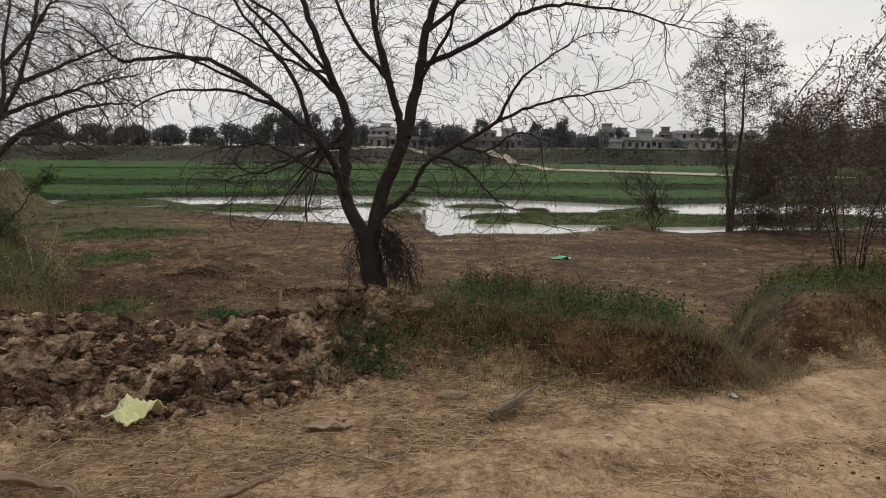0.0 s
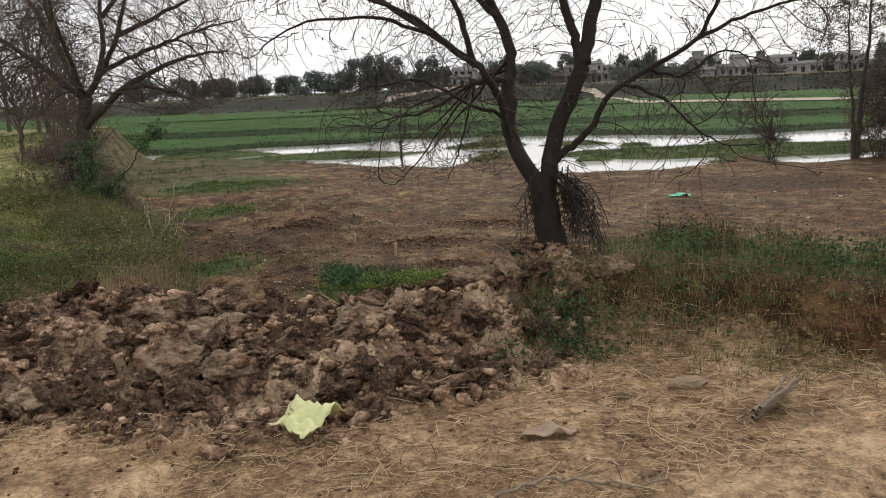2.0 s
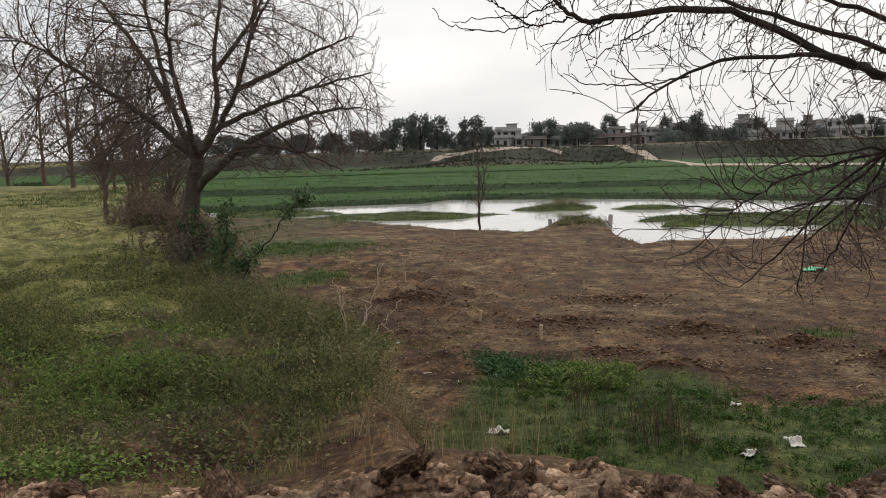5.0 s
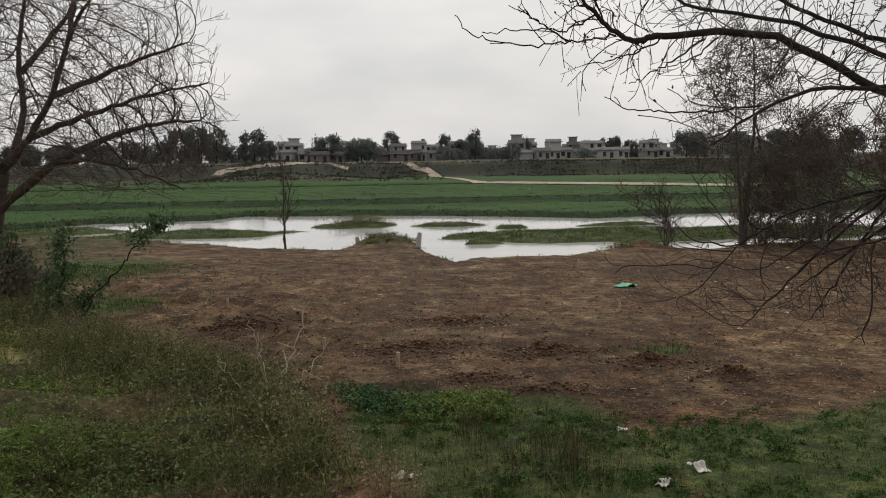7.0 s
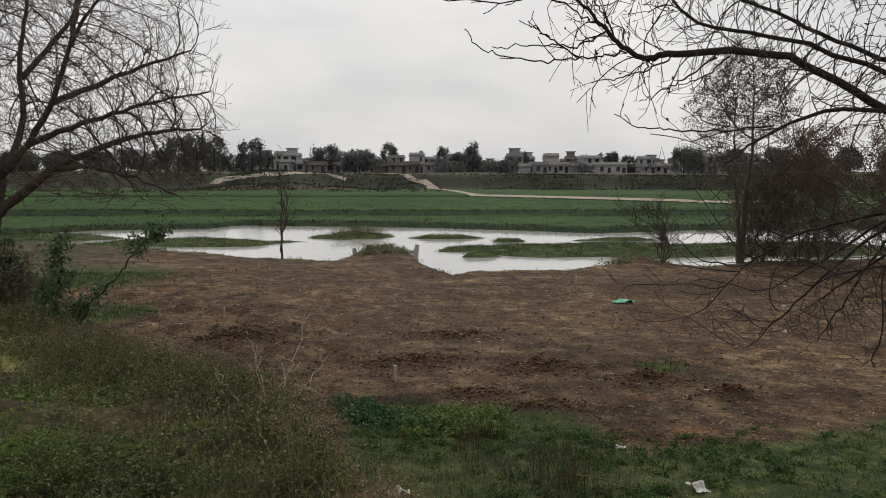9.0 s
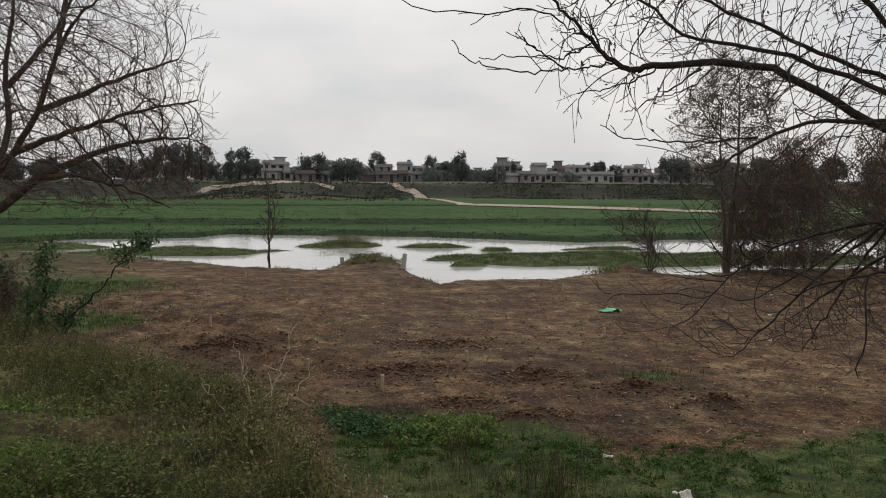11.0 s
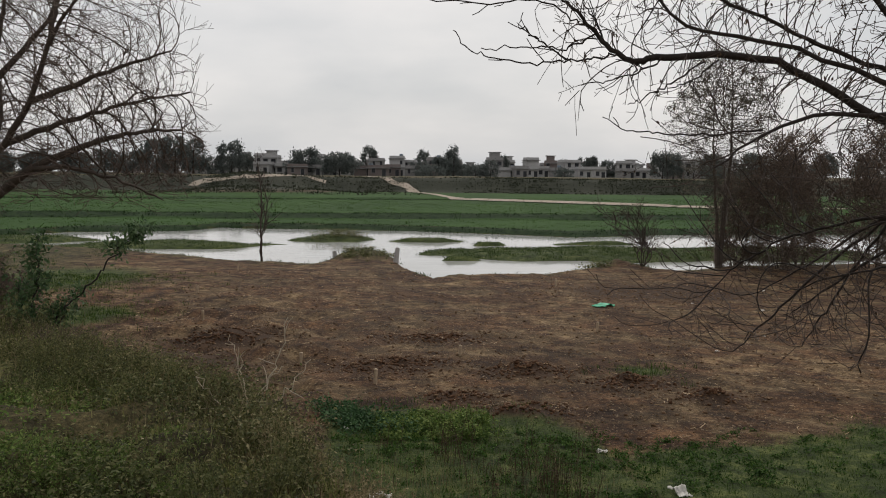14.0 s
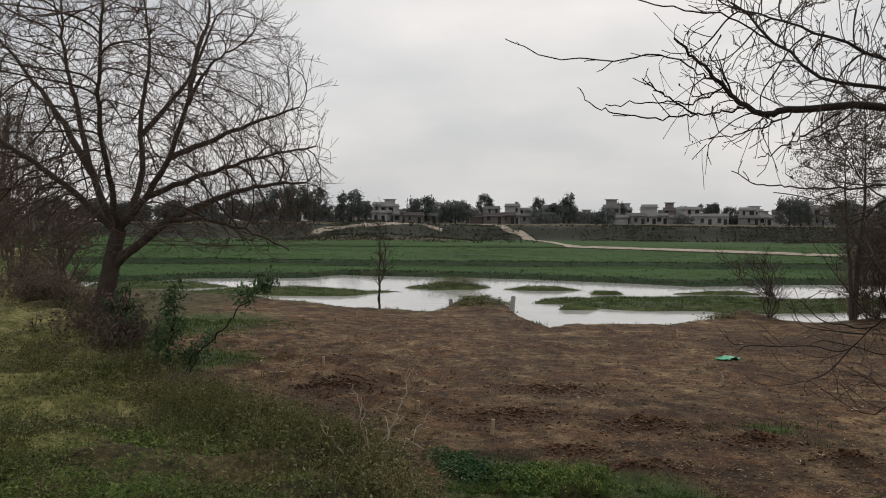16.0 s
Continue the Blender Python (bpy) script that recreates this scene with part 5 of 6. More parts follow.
def far_tree(x, y, tall, wide, seed, low=0.16, label="dark round-crowned tree among the village houses", count=2700, group="village trees"):
    rng = np.random.default_rng(seed)
    z = gz(x, y)
    r = root("far_tree", (x, y, z), label, "tree", group)
    lines = [limb([(0, 0, -0.3), (0.1, 0, tall * 0.3), (0.2, 0.1, tall * 0.6), (0, 0, tall * 0.9)], 0.035 * tall, 0.03, rng, 0.03)]
    part("trunk", mesh_of("trunk", *tubes(lines, 7), BARK, True), r)
    lb = sprout(lines, rng, (5 if tall > 6 else 2) / tall, wide * 0.5, (35, 75), 0.1, 0.03, 0.15, 4, 0.3)
    for o in lb:
        part("bough", mesh_of("bough", *tubes([o], 4), BARK, True), r)
    k = 60
    u, a = rng.uniform(low, 0.97, k), rng.uniform(0, 6.28, k)
    rr = np.where(u > 0.35, np.sqrt(np.clip(1 - ((u - 0.35) / 0.68) ** 2, 0, 1)), 0.8 + 0.57 * u) * rng.uniform(0.25, 1, k) ** 0.5 * wide / 2
    cen = np.stack([rr * np.cos(a), rr * np.sin(a), u * tall * 0.95], 1)
    C = cen[rng.integers(0, k, count)] + rng.normal(0, 1, (count, 3)) * np.array([wide, wide, tall]) * 0.06
    tagged(part("crown", mesh_of("crown", *leaves(C, 0.05 * wide + 0.25, rng, 1.0), HAZED_LEAF), r), kind="stuff")


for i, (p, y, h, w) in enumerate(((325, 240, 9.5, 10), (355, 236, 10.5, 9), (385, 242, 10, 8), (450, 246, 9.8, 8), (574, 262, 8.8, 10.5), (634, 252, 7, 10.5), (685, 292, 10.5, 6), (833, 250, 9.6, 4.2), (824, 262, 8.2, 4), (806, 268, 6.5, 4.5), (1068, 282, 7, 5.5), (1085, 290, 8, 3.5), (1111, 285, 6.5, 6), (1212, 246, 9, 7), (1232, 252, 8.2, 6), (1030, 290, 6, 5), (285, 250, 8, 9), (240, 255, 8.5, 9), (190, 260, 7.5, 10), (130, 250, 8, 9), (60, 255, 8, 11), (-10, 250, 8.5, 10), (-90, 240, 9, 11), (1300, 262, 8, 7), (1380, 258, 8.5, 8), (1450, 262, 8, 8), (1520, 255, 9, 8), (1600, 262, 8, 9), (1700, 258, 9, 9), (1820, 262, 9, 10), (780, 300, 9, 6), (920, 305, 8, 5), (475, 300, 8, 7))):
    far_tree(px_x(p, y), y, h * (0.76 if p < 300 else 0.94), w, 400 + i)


bush = random.Random(77)
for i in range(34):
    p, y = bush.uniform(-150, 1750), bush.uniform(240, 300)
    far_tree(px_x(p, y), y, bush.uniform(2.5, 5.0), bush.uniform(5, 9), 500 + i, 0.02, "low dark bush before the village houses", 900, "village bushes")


def ribbon(name, pts, width, lift, material, label):
    L = curve_through([(x, y, 0) for x, y in pts], 8)
    T = np.gradient(L, axis=0)
    N = np.stack([-T[:, 1], T[:, 0], 0 * T[:, 0]], 1)
    N /= np.linalg.norm(N, axis=1)[:, None]
    cols = np.linspace(-0.5, 0.5, 5)
    rng = np.random.default_rng(5)
    wd = width * (1 + 0.25 * rng.normal(0, 1, len(L)).clip(-1, 1))
    P = L[:, None, :] + N[:, None, :] * cols[None, :, None] * wd[:, None, None]
    P[..., 2] = ground_z(P[..., 0], P[..., 1], False) + lift
    n, m = len(L), 5
    k = np.arange(n * m).reshape(n, m)
    F = np.stack([k[:-1, :-1], k[:-1, 1:], k[1:, 1:], k[1:, :-1]], -1).reshape(-1, 4)
    return tagged(new(name, mesh_of(name, P.reshape(-1, 3), F, material, True)), label, "path", kind="structure")


ribbon("path_field", [(-3, 172), (-0.9, 165.6), (1.3, 158.5), (4.6, 155), (7.2, 138.9), (8.4, 119), (11.7, 114.7), (17.8, 108.2), (23.2, 102.6), (28, 97.1), (31.7, 92.7), (45, 86), (70, 80)], 1.6, 0.06, PATH_EARTH, "pale earth path down the bluff and between the fields")
ribbon("path_mound", [(-32, 150), (-27.8, 144.9), (-24.7, 142.4), (-21.8, 140.7), (-19.4, 142.5), (-13.6, 147.8), (-11.7, 147.1), (-9.8, 146.8)], 1.3, 0.06, PATH_EARTH, "pale earth path over the grassy mound")

# ---- pegs, posts, litter ----
def peg(x, y, tall, seed):
    rng = random.Random(seed)
    r = root("peg", (x, y, gz(x, y)), "short wooden survey peg driven into the earth", "peg", "pegs in the field", rng.uniform(0, 90))
    bm = bmesh.new()
    bmesh.ops.create_cone(bm, cap_ends=True, segments=9, radius1=0.03, radius2=0.034, depth=tall + 0.1, matrix=pose(0, 0, tall / 2 - 0.05, rng.uniform(-5, 5), rng.uniform(-5, 5)))
    bmesh.ops.bevel(bm, geom=[e for e in bm.edges if e.verts[0].co.z > tall * 0.5 and e.verts[1].co.z > tall * 0.5], offset=0.008, segments=1, affect="EDGES")
    me = bpy.data.meshes.new("shaft")
    bm.to_mesh(me)
    bm.free()
    me.materials.append(PEG_WOOD)
    part("shaft", me, r)


for i, (x, y, h) in enumerate(((-3.96, 17.7, 0.24), (-2.32, 20.0, 0.2), (-5.3, 19.8, 0.24), (-7.84, 24.2, 0.22), (-9.1, 30.4, 0.26), (-8.8, 37.0, 0.26), (1.24, 23.2, 0.22), (2.4, 32.5, 0.24))):
    peg(x, y, h, i)


def lump(seed, level=2, rough=0.35, flat=0.75):
    """A broken, angular clod or stone about one unit in radius."""
    bm = bmesh.new()
    bmesh.ops.create_icosphere(bm, subdivisions=level, radius=1.0)
    for v in bm.verts:
        p = v.co.copy()
        near = noise.voronoi(p * 1.9 + Vector((seed * 2.7, seed, 0)))[0][0]
        tiny = noise.voronoi(p * 4.6 + Vector((0, seed * 1.9, seed)))[0][0]
        k = 1 + rough * 0.8 * noise.noise(p * 1.1 + Vector((seed * 7.3, 0, 0))) + rough * 0.9 * (0.4 - near) + rough * 0.5 * (0.4 - tiny) + rough * 0.25 * noise.noise(p * 7 + Vector((0, 0, seed)))
        v.co = p * k
        v.co.z = v.co.z * flat
    return bm


def lump_mesh(name, seed, material, level=2, rough=0.35, flat=0.75):
    bm = lump(seed, level, rough, flat)
    me = bpy.data.meshes.new(name)
    bm.to_mesh(me)
    bm.free()
    me.materials.append(material)
    return me


def sheet(name, place, size, bend, material, label, seed, turn=0.0, category="litter"):
    """A crumpled piece of thin plastic or cloth lying on the ground."""
    rng = np.random.default_rng(seed)
    n, m = 18, 14
    U, W = np.meshgrid(np.linspace(-0.5, 0.5, n), np.linspace(-0.5, 0.5, m))
    X = U * size[0] * (1 + 0.15 * vnoise(U * 4 + seed, W * 4, 1, seed)) + 0.12 * size[0] * W
    Y = W * size[1] * (1 + 0.2 * vnoise(U * 5, W * 5 + seed, 1, seed + 1))
    Z = bend * (0.35 * np.abs(vnoise(U * 3.2 + seed, W * 3.2, 1.6, seed + 2)) + 0.5 * np.exp(-((U - 0.12 + 0.3 * W) / 0.14) ** 2) + 0.15 * np.abs(vnoise(U * 9, W * 9, 1.3, seed + 3)))
    Z = Z + 0.012
    k = np.arange(n * m).reshape(m, n)
    F = np.stack([k[:-1, :-1], k[:-1, 1:], k[1:, 1:], k[1:, :-1]], -1).reshape(-1, 4)
    ob = single(name, mesh_of(name, np.stack([X, Y, Z], -1).reshape(-1, 3), F, material, True), place, label, category, "", turn)
    mod = ob.modifiers.new("thickness", "SOLIDIFY")
    mod.thickness = 0.004
    return ob


sheet("plastic_sheet", (-1.8, 5.22, gz(-1.8, 5.22)), (0.3, 0.22), 0.15, YELLOW_CLOTH, "crumpled pale yellow plastic sheet lying on the straw", 3, 62)
sheet("green_bag", (2.56, 27.4, gz(2.56, 27.4)), (0.62, 0.35), 0.14, GREEN_CLOTH, "bright green plastic bag lying on the bare field", 4, 10)
sheet("rag", (-0.7, 5.28, gz(-0.7, 5.28)), (0.24, 0.1), 0.06, TAN_RAG, "dirty tan scrap of cloth lying in the straw", 5, 5)
for i, (x, y, w) in enumerate(((-4.02, 12.15, 0.44), (-1.5, 11.7, 0.36), (-1.0, 12.1, 0.48), (-4.4, 15.0, 0.2), (-1.35, 13.7, 0.26), (6.8, 26.5, 0.3), (4.9, 22.5, 0.22), (3.0, 20.6, 0.18), (9.0, 31.0, 0.3), (-6.2, 16.6, 0.14), (1.83, 6.05, 0.12), (0.9, 5.15, 0.08), (5.4, 28, 0.2), (0.3, 9.0, 0.12))):
    sheet("litter_scrap", (x, y, gz(x, y)), (w * 0.5, w * 0.3), w * 0.2, WHITE_LITTER, "crumpled white scrap of plastic on the ground", 20 + i, i * 47)
single("white_stub", lump_mesh("white_stub", 4, WHITE_LITTER, 2, 0.15), (-1.43, 6.42, gz(-1.43, 6.42) + 0.02), "small white stub of plastic on the clods", "litter").scale = (0.015, 0.015, 0.055)

st = single("stone", lump_mesh("stone", 9, STONE, 3, 0.3, 0.6), (0.0, 5.92, gz(0, 5.92) + 0.02), "flat grey-brown stone at the foot of the bank", "stone", turn=10)
st.scale = (0.1, 0.06, 0.06)

rng = np.random.default_rng(95)
br = root("dead_branch", (0.38, 5.62, gz(0.38, 5.62)), "splintered grey dead branch lying on the track edge", "branch", turn=48)
for i in range(8):
    o = rng.normal(0, 0.014, 3)
    l = limb([(-0.17 - rng.uniform(0, 0.04), o[1] * 0.6, 0.01 + abs(o[2])), (0, o[1] * 1.5, 0.025 + abs(o[2]) * 1.5), (0.15 + rng.uniform(0, 0.06), o[1] * 3.2, 0.035 + abs(o[2]) * 2.5)], 0.011, 0.006, rng, 0.003)
    part("splinter", mesh_of("splinter", *tubes([l], 6), OLD_WOOD, True), br)
l = limb([(-0.35, 0, 0.02), (-0.1, 0.06, 0.04), (0.15, -0.03, 0.035), (0.36, 0.02, 0.015)], 0.008, 0.004, rng, 0.006)
single("stick", mesh_of("stick", *tubes([l] + sprout([l], rng, 4, 0.18, (25, 55), 0.007, 0.003, 0.0, 3), 6), OLD_WOOD, True), (-0.55, 4.75, gz(-0.55, 4.75)), "crooked dry stick lying on the straw", "stick", turn=15)

# curled dry leaf sheaths lying on the verge
def sheath(name, line, wide, curl, seed, label):
    rng = np.random.default_rng(seed)
    L = curve_through([(x, y, gz(x, y) + h) for x, y, h in line], 6)
    T = np.gradient(L, axis=0)
    N = np.stack([-T[:, 1], T[:, 0], 0 * T[:, 0]], 1)
    N /= np.linalg.norm(N, axis=1)[:, None]
    n, m = len(L), 11
    u = np.linspace(0, 1, n)
    w = wide * np.interp(u, [0, 0.15, 0.6, 0.9, 1], [0.5, 1, 0.85, 0.4, 0.06]) * (1 + 0.12 * vnoise(u * 9, u * 0 + seed, 1, seed))
    a = np.linspace(-1, 1, m)
    bend = np.interp(u, [0, 0.5, 1], [0.5, 0.85, 1.3]) * curl
    P = L[:, None, :] + N[:, None, :] * (np.sin(a[None, :] * bend[:, None]) / bend[:, None] * w[:, None])[..., None]
    P[..., 2] += (1 - np.cos(a[None, :] * bend[:, None])) / bend[:, None] * w[:, None] + 0.03 * np.abs(vnoise(u[:, None] * 14 + 0 * a, a[None, :] * 3 + 0 * u[:, None], 1, seed + 1))
    k = np.arange(n * m).reshape(n, m)
    F = np.stack([k[:-1, :-1], k[:-1, 1:], k[1:, 1:], k[1:, :-1]], -1).reshape(-1, 4)
    C = P.reshape(-1, 3)
    o = C.mean(0) * (1, 1, 0) + (0, 0, C[:, 2].min())
    ob = single(name, mesh_of(name, C - o, F, SHEATH, True), o, label, "leaf")
    mod = ob.modifiers.new("thickness", "SOLIDIFY")
    mod.thickness = 0.005


sheath("leaf_sheath", [(-1.85, 4.02, 0.02), (-1.5, 4.05, 0.02), (-1.2, 4.12, 0.015), (-0.95, 4.25, 0.02), (-0.76, 4.45, 0.06)], 0.055, 1.3, 5, "long curled dry brown leaf sheath on the verge")
sheath("leaf_sheath", [(-2.5, 4.42, 0.02), (-2.2, 4.36, 0.02), (-1.9, 4.3, 0.03), (-1.68, 4.2, 0.05), (-1.62, 4.1, 0.02)], 0.05, 1.7, 6, "crumpled dry brown leaf sheath on the straw")

# old posts in the spit of earth at the water
for x, y, h, tl in ((-2.66, 40.5, 0.62, 9), (-5.35, 43.0, 0.3, -7)):
    r = root("post", (x, y, gz(x, y)), "weathered concrete post standing at the water", "post", "posts at the water", 20)
    bm = bmesh.new()
    bmesh.ops.create_cube(bm, size=1.0, matrix=pose(0, 0, h / 2 - 0.1, 0, tl) @ Matrix.Diagonal((0.2, 0.2, h + 0.2, 1)))
    for v in bm.verts:
        if v.co.z > h / 2:
            v.co.x *= 0.65
    bmesh.ops.bevel(bm, geom=bm.edges[:], offset=0.02, segments=2, affect="EDGES")
    me = bpy.data.meshes.new("shaft")
    bm.to_mesh(me)
    bm.free()
    me.materials.append(CONCRETE)
    part("shaft", me, r)

# ---- clods of the mound ----
rng = np.random.default_rng(100)
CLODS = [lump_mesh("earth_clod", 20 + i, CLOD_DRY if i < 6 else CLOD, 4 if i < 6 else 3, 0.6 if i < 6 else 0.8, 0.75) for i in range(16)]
placed = 0
for cx, cy, s in ((-2.72, 5.75, 0.26), (-2.05, 5.9, 0.2), (-3.35, 5.55, 0.22), (-2.55, 6.1, 0.2), (-1.75, 6.15, 0.17), (-3.0, 6.35, 0.2), (-0.95, 6.9, 0.17), (-0.35, 7.05, 0.16), (-1.2, 6.75, 0.15), (-3.9, 5.7, 0.24), (-4.4, 5.6, 0.2), (-0.6, 6.85, 0.13), (-4.05, 6.2, 0.18), (-2.35, 5.6, 0.14)):
    ob = single("earth_clod", CLODS[placed % 6], (cx, cy, gz(cx, cy) - s * 0.05), "large dry earth clod on the dug mound", "clod", "large clods of the mound", rng.uniform(0, 360))
    ob.scale = (s, s * rng.uniform(0.7, 1.0), s * rng.uniform(0.5, 0.7))
    placed += 1
while placed < 300:
    x = rng.uniform(-5.2, -0.5)
    y = crest_y(x) + rng.uniform(-1.15, 0.4)
    if rng.uniform() > float(clod_zone(np.array([x]), np.array([y]))[0]):
        continue
    s = 0.045 + 0.085 * rng.uniform(0, 1) ** 1.6
    ob = single("earth_clod", CLODS[6 + placed % 10], (x, y, gz(x, y) + s * 0.25), "fist-sized brown earth clod on the dug mound", "clod", "clods of the mound", rng.uniform(0, 360))
    ob.matrix_basis = pose(x, y, gz(x, y) + s * 0.25, rng.uniform(-40, 40), rng.uniform(-40, 40), rng.uniform(0, 360)) @ Matrix.Diagonal((s, s * rng.uniform(0.45, 0.9), s * rng.uniform(0.4, 0.8), 1))
    placed += 1


def lump_arrays(seed, level, rough):
    bm = lump(seed, level, rough)
    bm.verts.ensure_lookup_table()
    V = np.array([v.co[:] for v in bm.verts])
    F = np.array([[v.index for v in f.verts] for f in bm.faces])
    bm.free()
    return V, F


def scatter_lumps(X, Y, size, level, rough, sink, rng):
    kinds = [lump_arrays(60 + i, level, rough) for i in range(8)]
    Z = ground_z(X, Y)
    sets = []
    pick = rng.integers(0, 8, len(X))
    for k in range(8):
        i = np.where(pick == k)[0]
        V, F = kinds[k]
        a = rng.uniform(0, 6.28, len(i))
        tl = rng.uniform(-0.8, 0.8, len(i))
        c, s = np.cos(a)[:, None], np.sin(a)[:, None]
        ct, stt = np.cos(tl)[:, None], np.sin(tl)[:, None]
        x, y, z = V[None, :, 0], V[None, :, 1] * ct - V[None, :, 2] * stt, V[None, :, 1] * stt + V[None, :, 2] * ct
        sz = size[i][:, None]
        P = np.stack([(x * c - y * s) * sz + X[i][:, None], (x * s + y * c) * sz + Y[i][:, None], z * sz * 0.8 + Z[i][:, None] + sz * sink], -1)
        o = (np.arange(len(i)) * len(V))[:, None, None]
        sets.append((P.reshape(-1, 3), (F[None] + o).reshape(-1, 3)))
    return merged(sets)


def scatter(n, x0, x1, y0, y1, keep, rng):
    """n places in a stretch of the plan, kept by a share between 0 and 1."""
    X, Y = np.empty(0), np.empty(0)
    for _ in range(40):
        x, y = rng.uniform(x0, x1, n * 2), rng.uniform(y0, y1, n * 2)
        ok = rng.uniform(0, 1, n * 2) < keep(x, y)
        X, Y = np.concatenate([X, x[ok]]), np.concatenate([Y, y[ok]])
        if len(X) >= n:
            break
    return X[:n], Y[:n]


def patchy(x, y, s, seed):
    return np.clip(0.5 + 0.9 * vnoise(x, y, s, seed), 0.05, 1)


X, Y = scatter(1500, -6.8, -0.4, 4.4, 8.2, clod_zone, rng)
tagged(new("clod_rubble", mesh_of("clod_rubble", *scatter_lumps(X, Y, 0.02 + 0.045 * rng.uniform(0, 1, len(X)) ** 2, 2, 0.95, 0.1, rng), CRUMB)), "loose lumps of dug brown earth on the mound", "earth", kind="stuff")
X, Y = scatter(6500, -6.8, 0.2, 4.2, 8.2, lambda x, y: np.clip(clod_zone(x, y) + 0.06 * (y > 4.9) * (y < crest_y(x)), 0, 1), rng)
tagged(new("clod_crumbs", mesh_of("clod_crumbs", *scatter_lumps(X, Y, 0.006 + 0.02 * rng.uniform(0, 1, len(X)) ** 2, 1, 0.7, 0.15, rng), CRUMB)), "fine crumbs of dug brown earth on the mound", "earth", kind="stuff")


def field_share(x, y):
    z = zones(x, y)
    return np.clip(1 - z["z_lush"] * 1.5 - z["z_grass"] * 1.3, 0.02, 1) * (y - np.interp(x, EDGE_X, EDGE_Y) > 2.5) * np.clip(0.16 + 1.2 * z["z_dark"], 0, 1) * np.clip((y < 40) * (1.35 - y / 40), 0.05, 1)


X, Y = scatter(11500, -12, 9, 10, 38, field_share, rng)
tagged(new("field_crumbs", mesh_of("field_crumbs", *scatter_lumps(X, Y, 0.01 + 0.036 * rng.uniform(0, 1, len(X)) ** 3, 1, 0.6, 0.1, rng), CRUMB_DARK)), "crumbs of turned earth over the bare field", "earth", kind="stuff")
X, Y = scatter(6500, -9, 7.5, 13, 27, lambda x, y: np.clip(field_share(x, y) * 2, 0, 0.6) * patchy(x, y, 0.6, 94), rng)
tagged(new("field_chips", mesh_of("field_chips", *scatter_lumps(X, Y, 0.006 + 0.018 * rng.uniform(0, 1, len(X)) ** 2, 1, 0.5, 0.25, rng), CRUMB_PALE)), "pale chips and dry bits on the bare field", "earth", kind="stuff")
HEAPS = ((-2.65, 22.1, 0.62), (-3.67, 19.1, 0.6), (-1.22, 18.6, 0.5), (0.27, 17.6, 0.42), (-7.1, 22.3, 0.62), (-2.7, 16.7, 0.35), (-1.86, 15.8, 0.38), (1.21, 16.7, 0.35))
X, Y = scatter(3400, -9, 3, 14.5, 24, lambda x, y: np.clip(sum(bell(x, y, a, b2, r * 1.15, r * 0.75) for a, b2, r in HEAPS), 0, 1), rng)
tagged(new("heap_lumps", mesh_of("heap_lumps", *scatter_lumps(X, Y, 0.01 + 0.036 * rng.uniform(0, 1, len(X)) ** 2, 1, 0.8, 0.15, rng), HEAP)), "dark lumps of dug earth in low heaps on the field", "earth", kind="stuff")
X, Y = scatter(900, -4.5, 4.8, 2.6, 7.3, lambda x, y: (y < crest_y(x) - 0.4) * 1.0, rng)
tagged(new("track_crumbs", mesh_of("track_crumbs", *scatter_lumps(X, Y, 0.003 + 0.01 * rng.uniform(0, 1, len(X)) ** 2, 1, 0.5, 0.2, rng), CRUMB_PALE)), "small crumbs of dry earth on the track", "earth", kind="stuff")


X, Y = scatter(700, -4.5, 4.8, 2.6, 7.3, lambda x, y: (y < crest_y(x) - 0.4) * smooth(-0.1, 0.5, vnoise(x, y, 1.4, 67)), rng)
tagged(new("track_bits", mesh_of("track_bits", *scatter_lumps(X, Y, 0.004 + 0.012 * rng.uniform(0, 1, len(X)) ** 2, 1, 0.6, 0.15, rng), HEAP)), "dark bits of earth and dead leaf on the track", "earth", kind="stuff")


# ---- straw, grass, weeds ----
def straws(X, Y, length, width, rng, tilt=0.12):
    n = len(X)
    a = rng.uniform(0, 2 * np.pi, n)
    l = length * (0.2 + 1.2 * rng.uniform(0, 1, n) ** 2)
    D = np.stack([np.cos(a), np.sin(a), rng.normal(0, tilt, n)], 1) * (l / 2)[:, None]
    S = np.stack([-np.sin(a), np.cos(a), 0 * a], 1) * (width * rng.uniform(0.6, 1.3, n) / 2)[:, None]
    U = np.stack([0 * a, 0 * a, np.full(n, width * 0.6)], 1)
    M = np.stack([X, Y, ground_z(X, Y) + 0.006 + np.abs(D[:, 2]) * 0.6], 1)
    bow = np.stack([-np.sin(a), np.cos(a), 0 * a], 1) * (l * rng.normal(0, 0.08, n))[:, None]
    V = np.stack([M - D - S, M - D + S, M - D + U, M + bow - S, M + bow + S, M + bow + U * 1.3, M + D - S, M + D + S, M + D + U], 1).reshape(-1, 3)
    k = (np.arange(n) * 9)[:, None]
    f = [(0, 3, 5), (0, 5, 2), (1, 2, 5), (1, 5, 4), (3, 6, 8), (3, 8, 5), (4, 5, 8), (4, 8, 7)]
    return V, np.concatenate([k + np.array(q) for q in f], 0)


def litter_share(x, y):
    z = zones(x, y)
    return np.clip(z["z_litter"] * (1 - 0.85 * np.clip(z["z_sand"], 0, 1)) * (0.7 + 0.5 * vnoise(x, y, 1.1, 71)) + 0.05 + 0.14 * smooth(0.1, 0.6, vnoise(x, y, 1.2, 66)), 0, 1) * (y < crest_y(x) - 0.1)


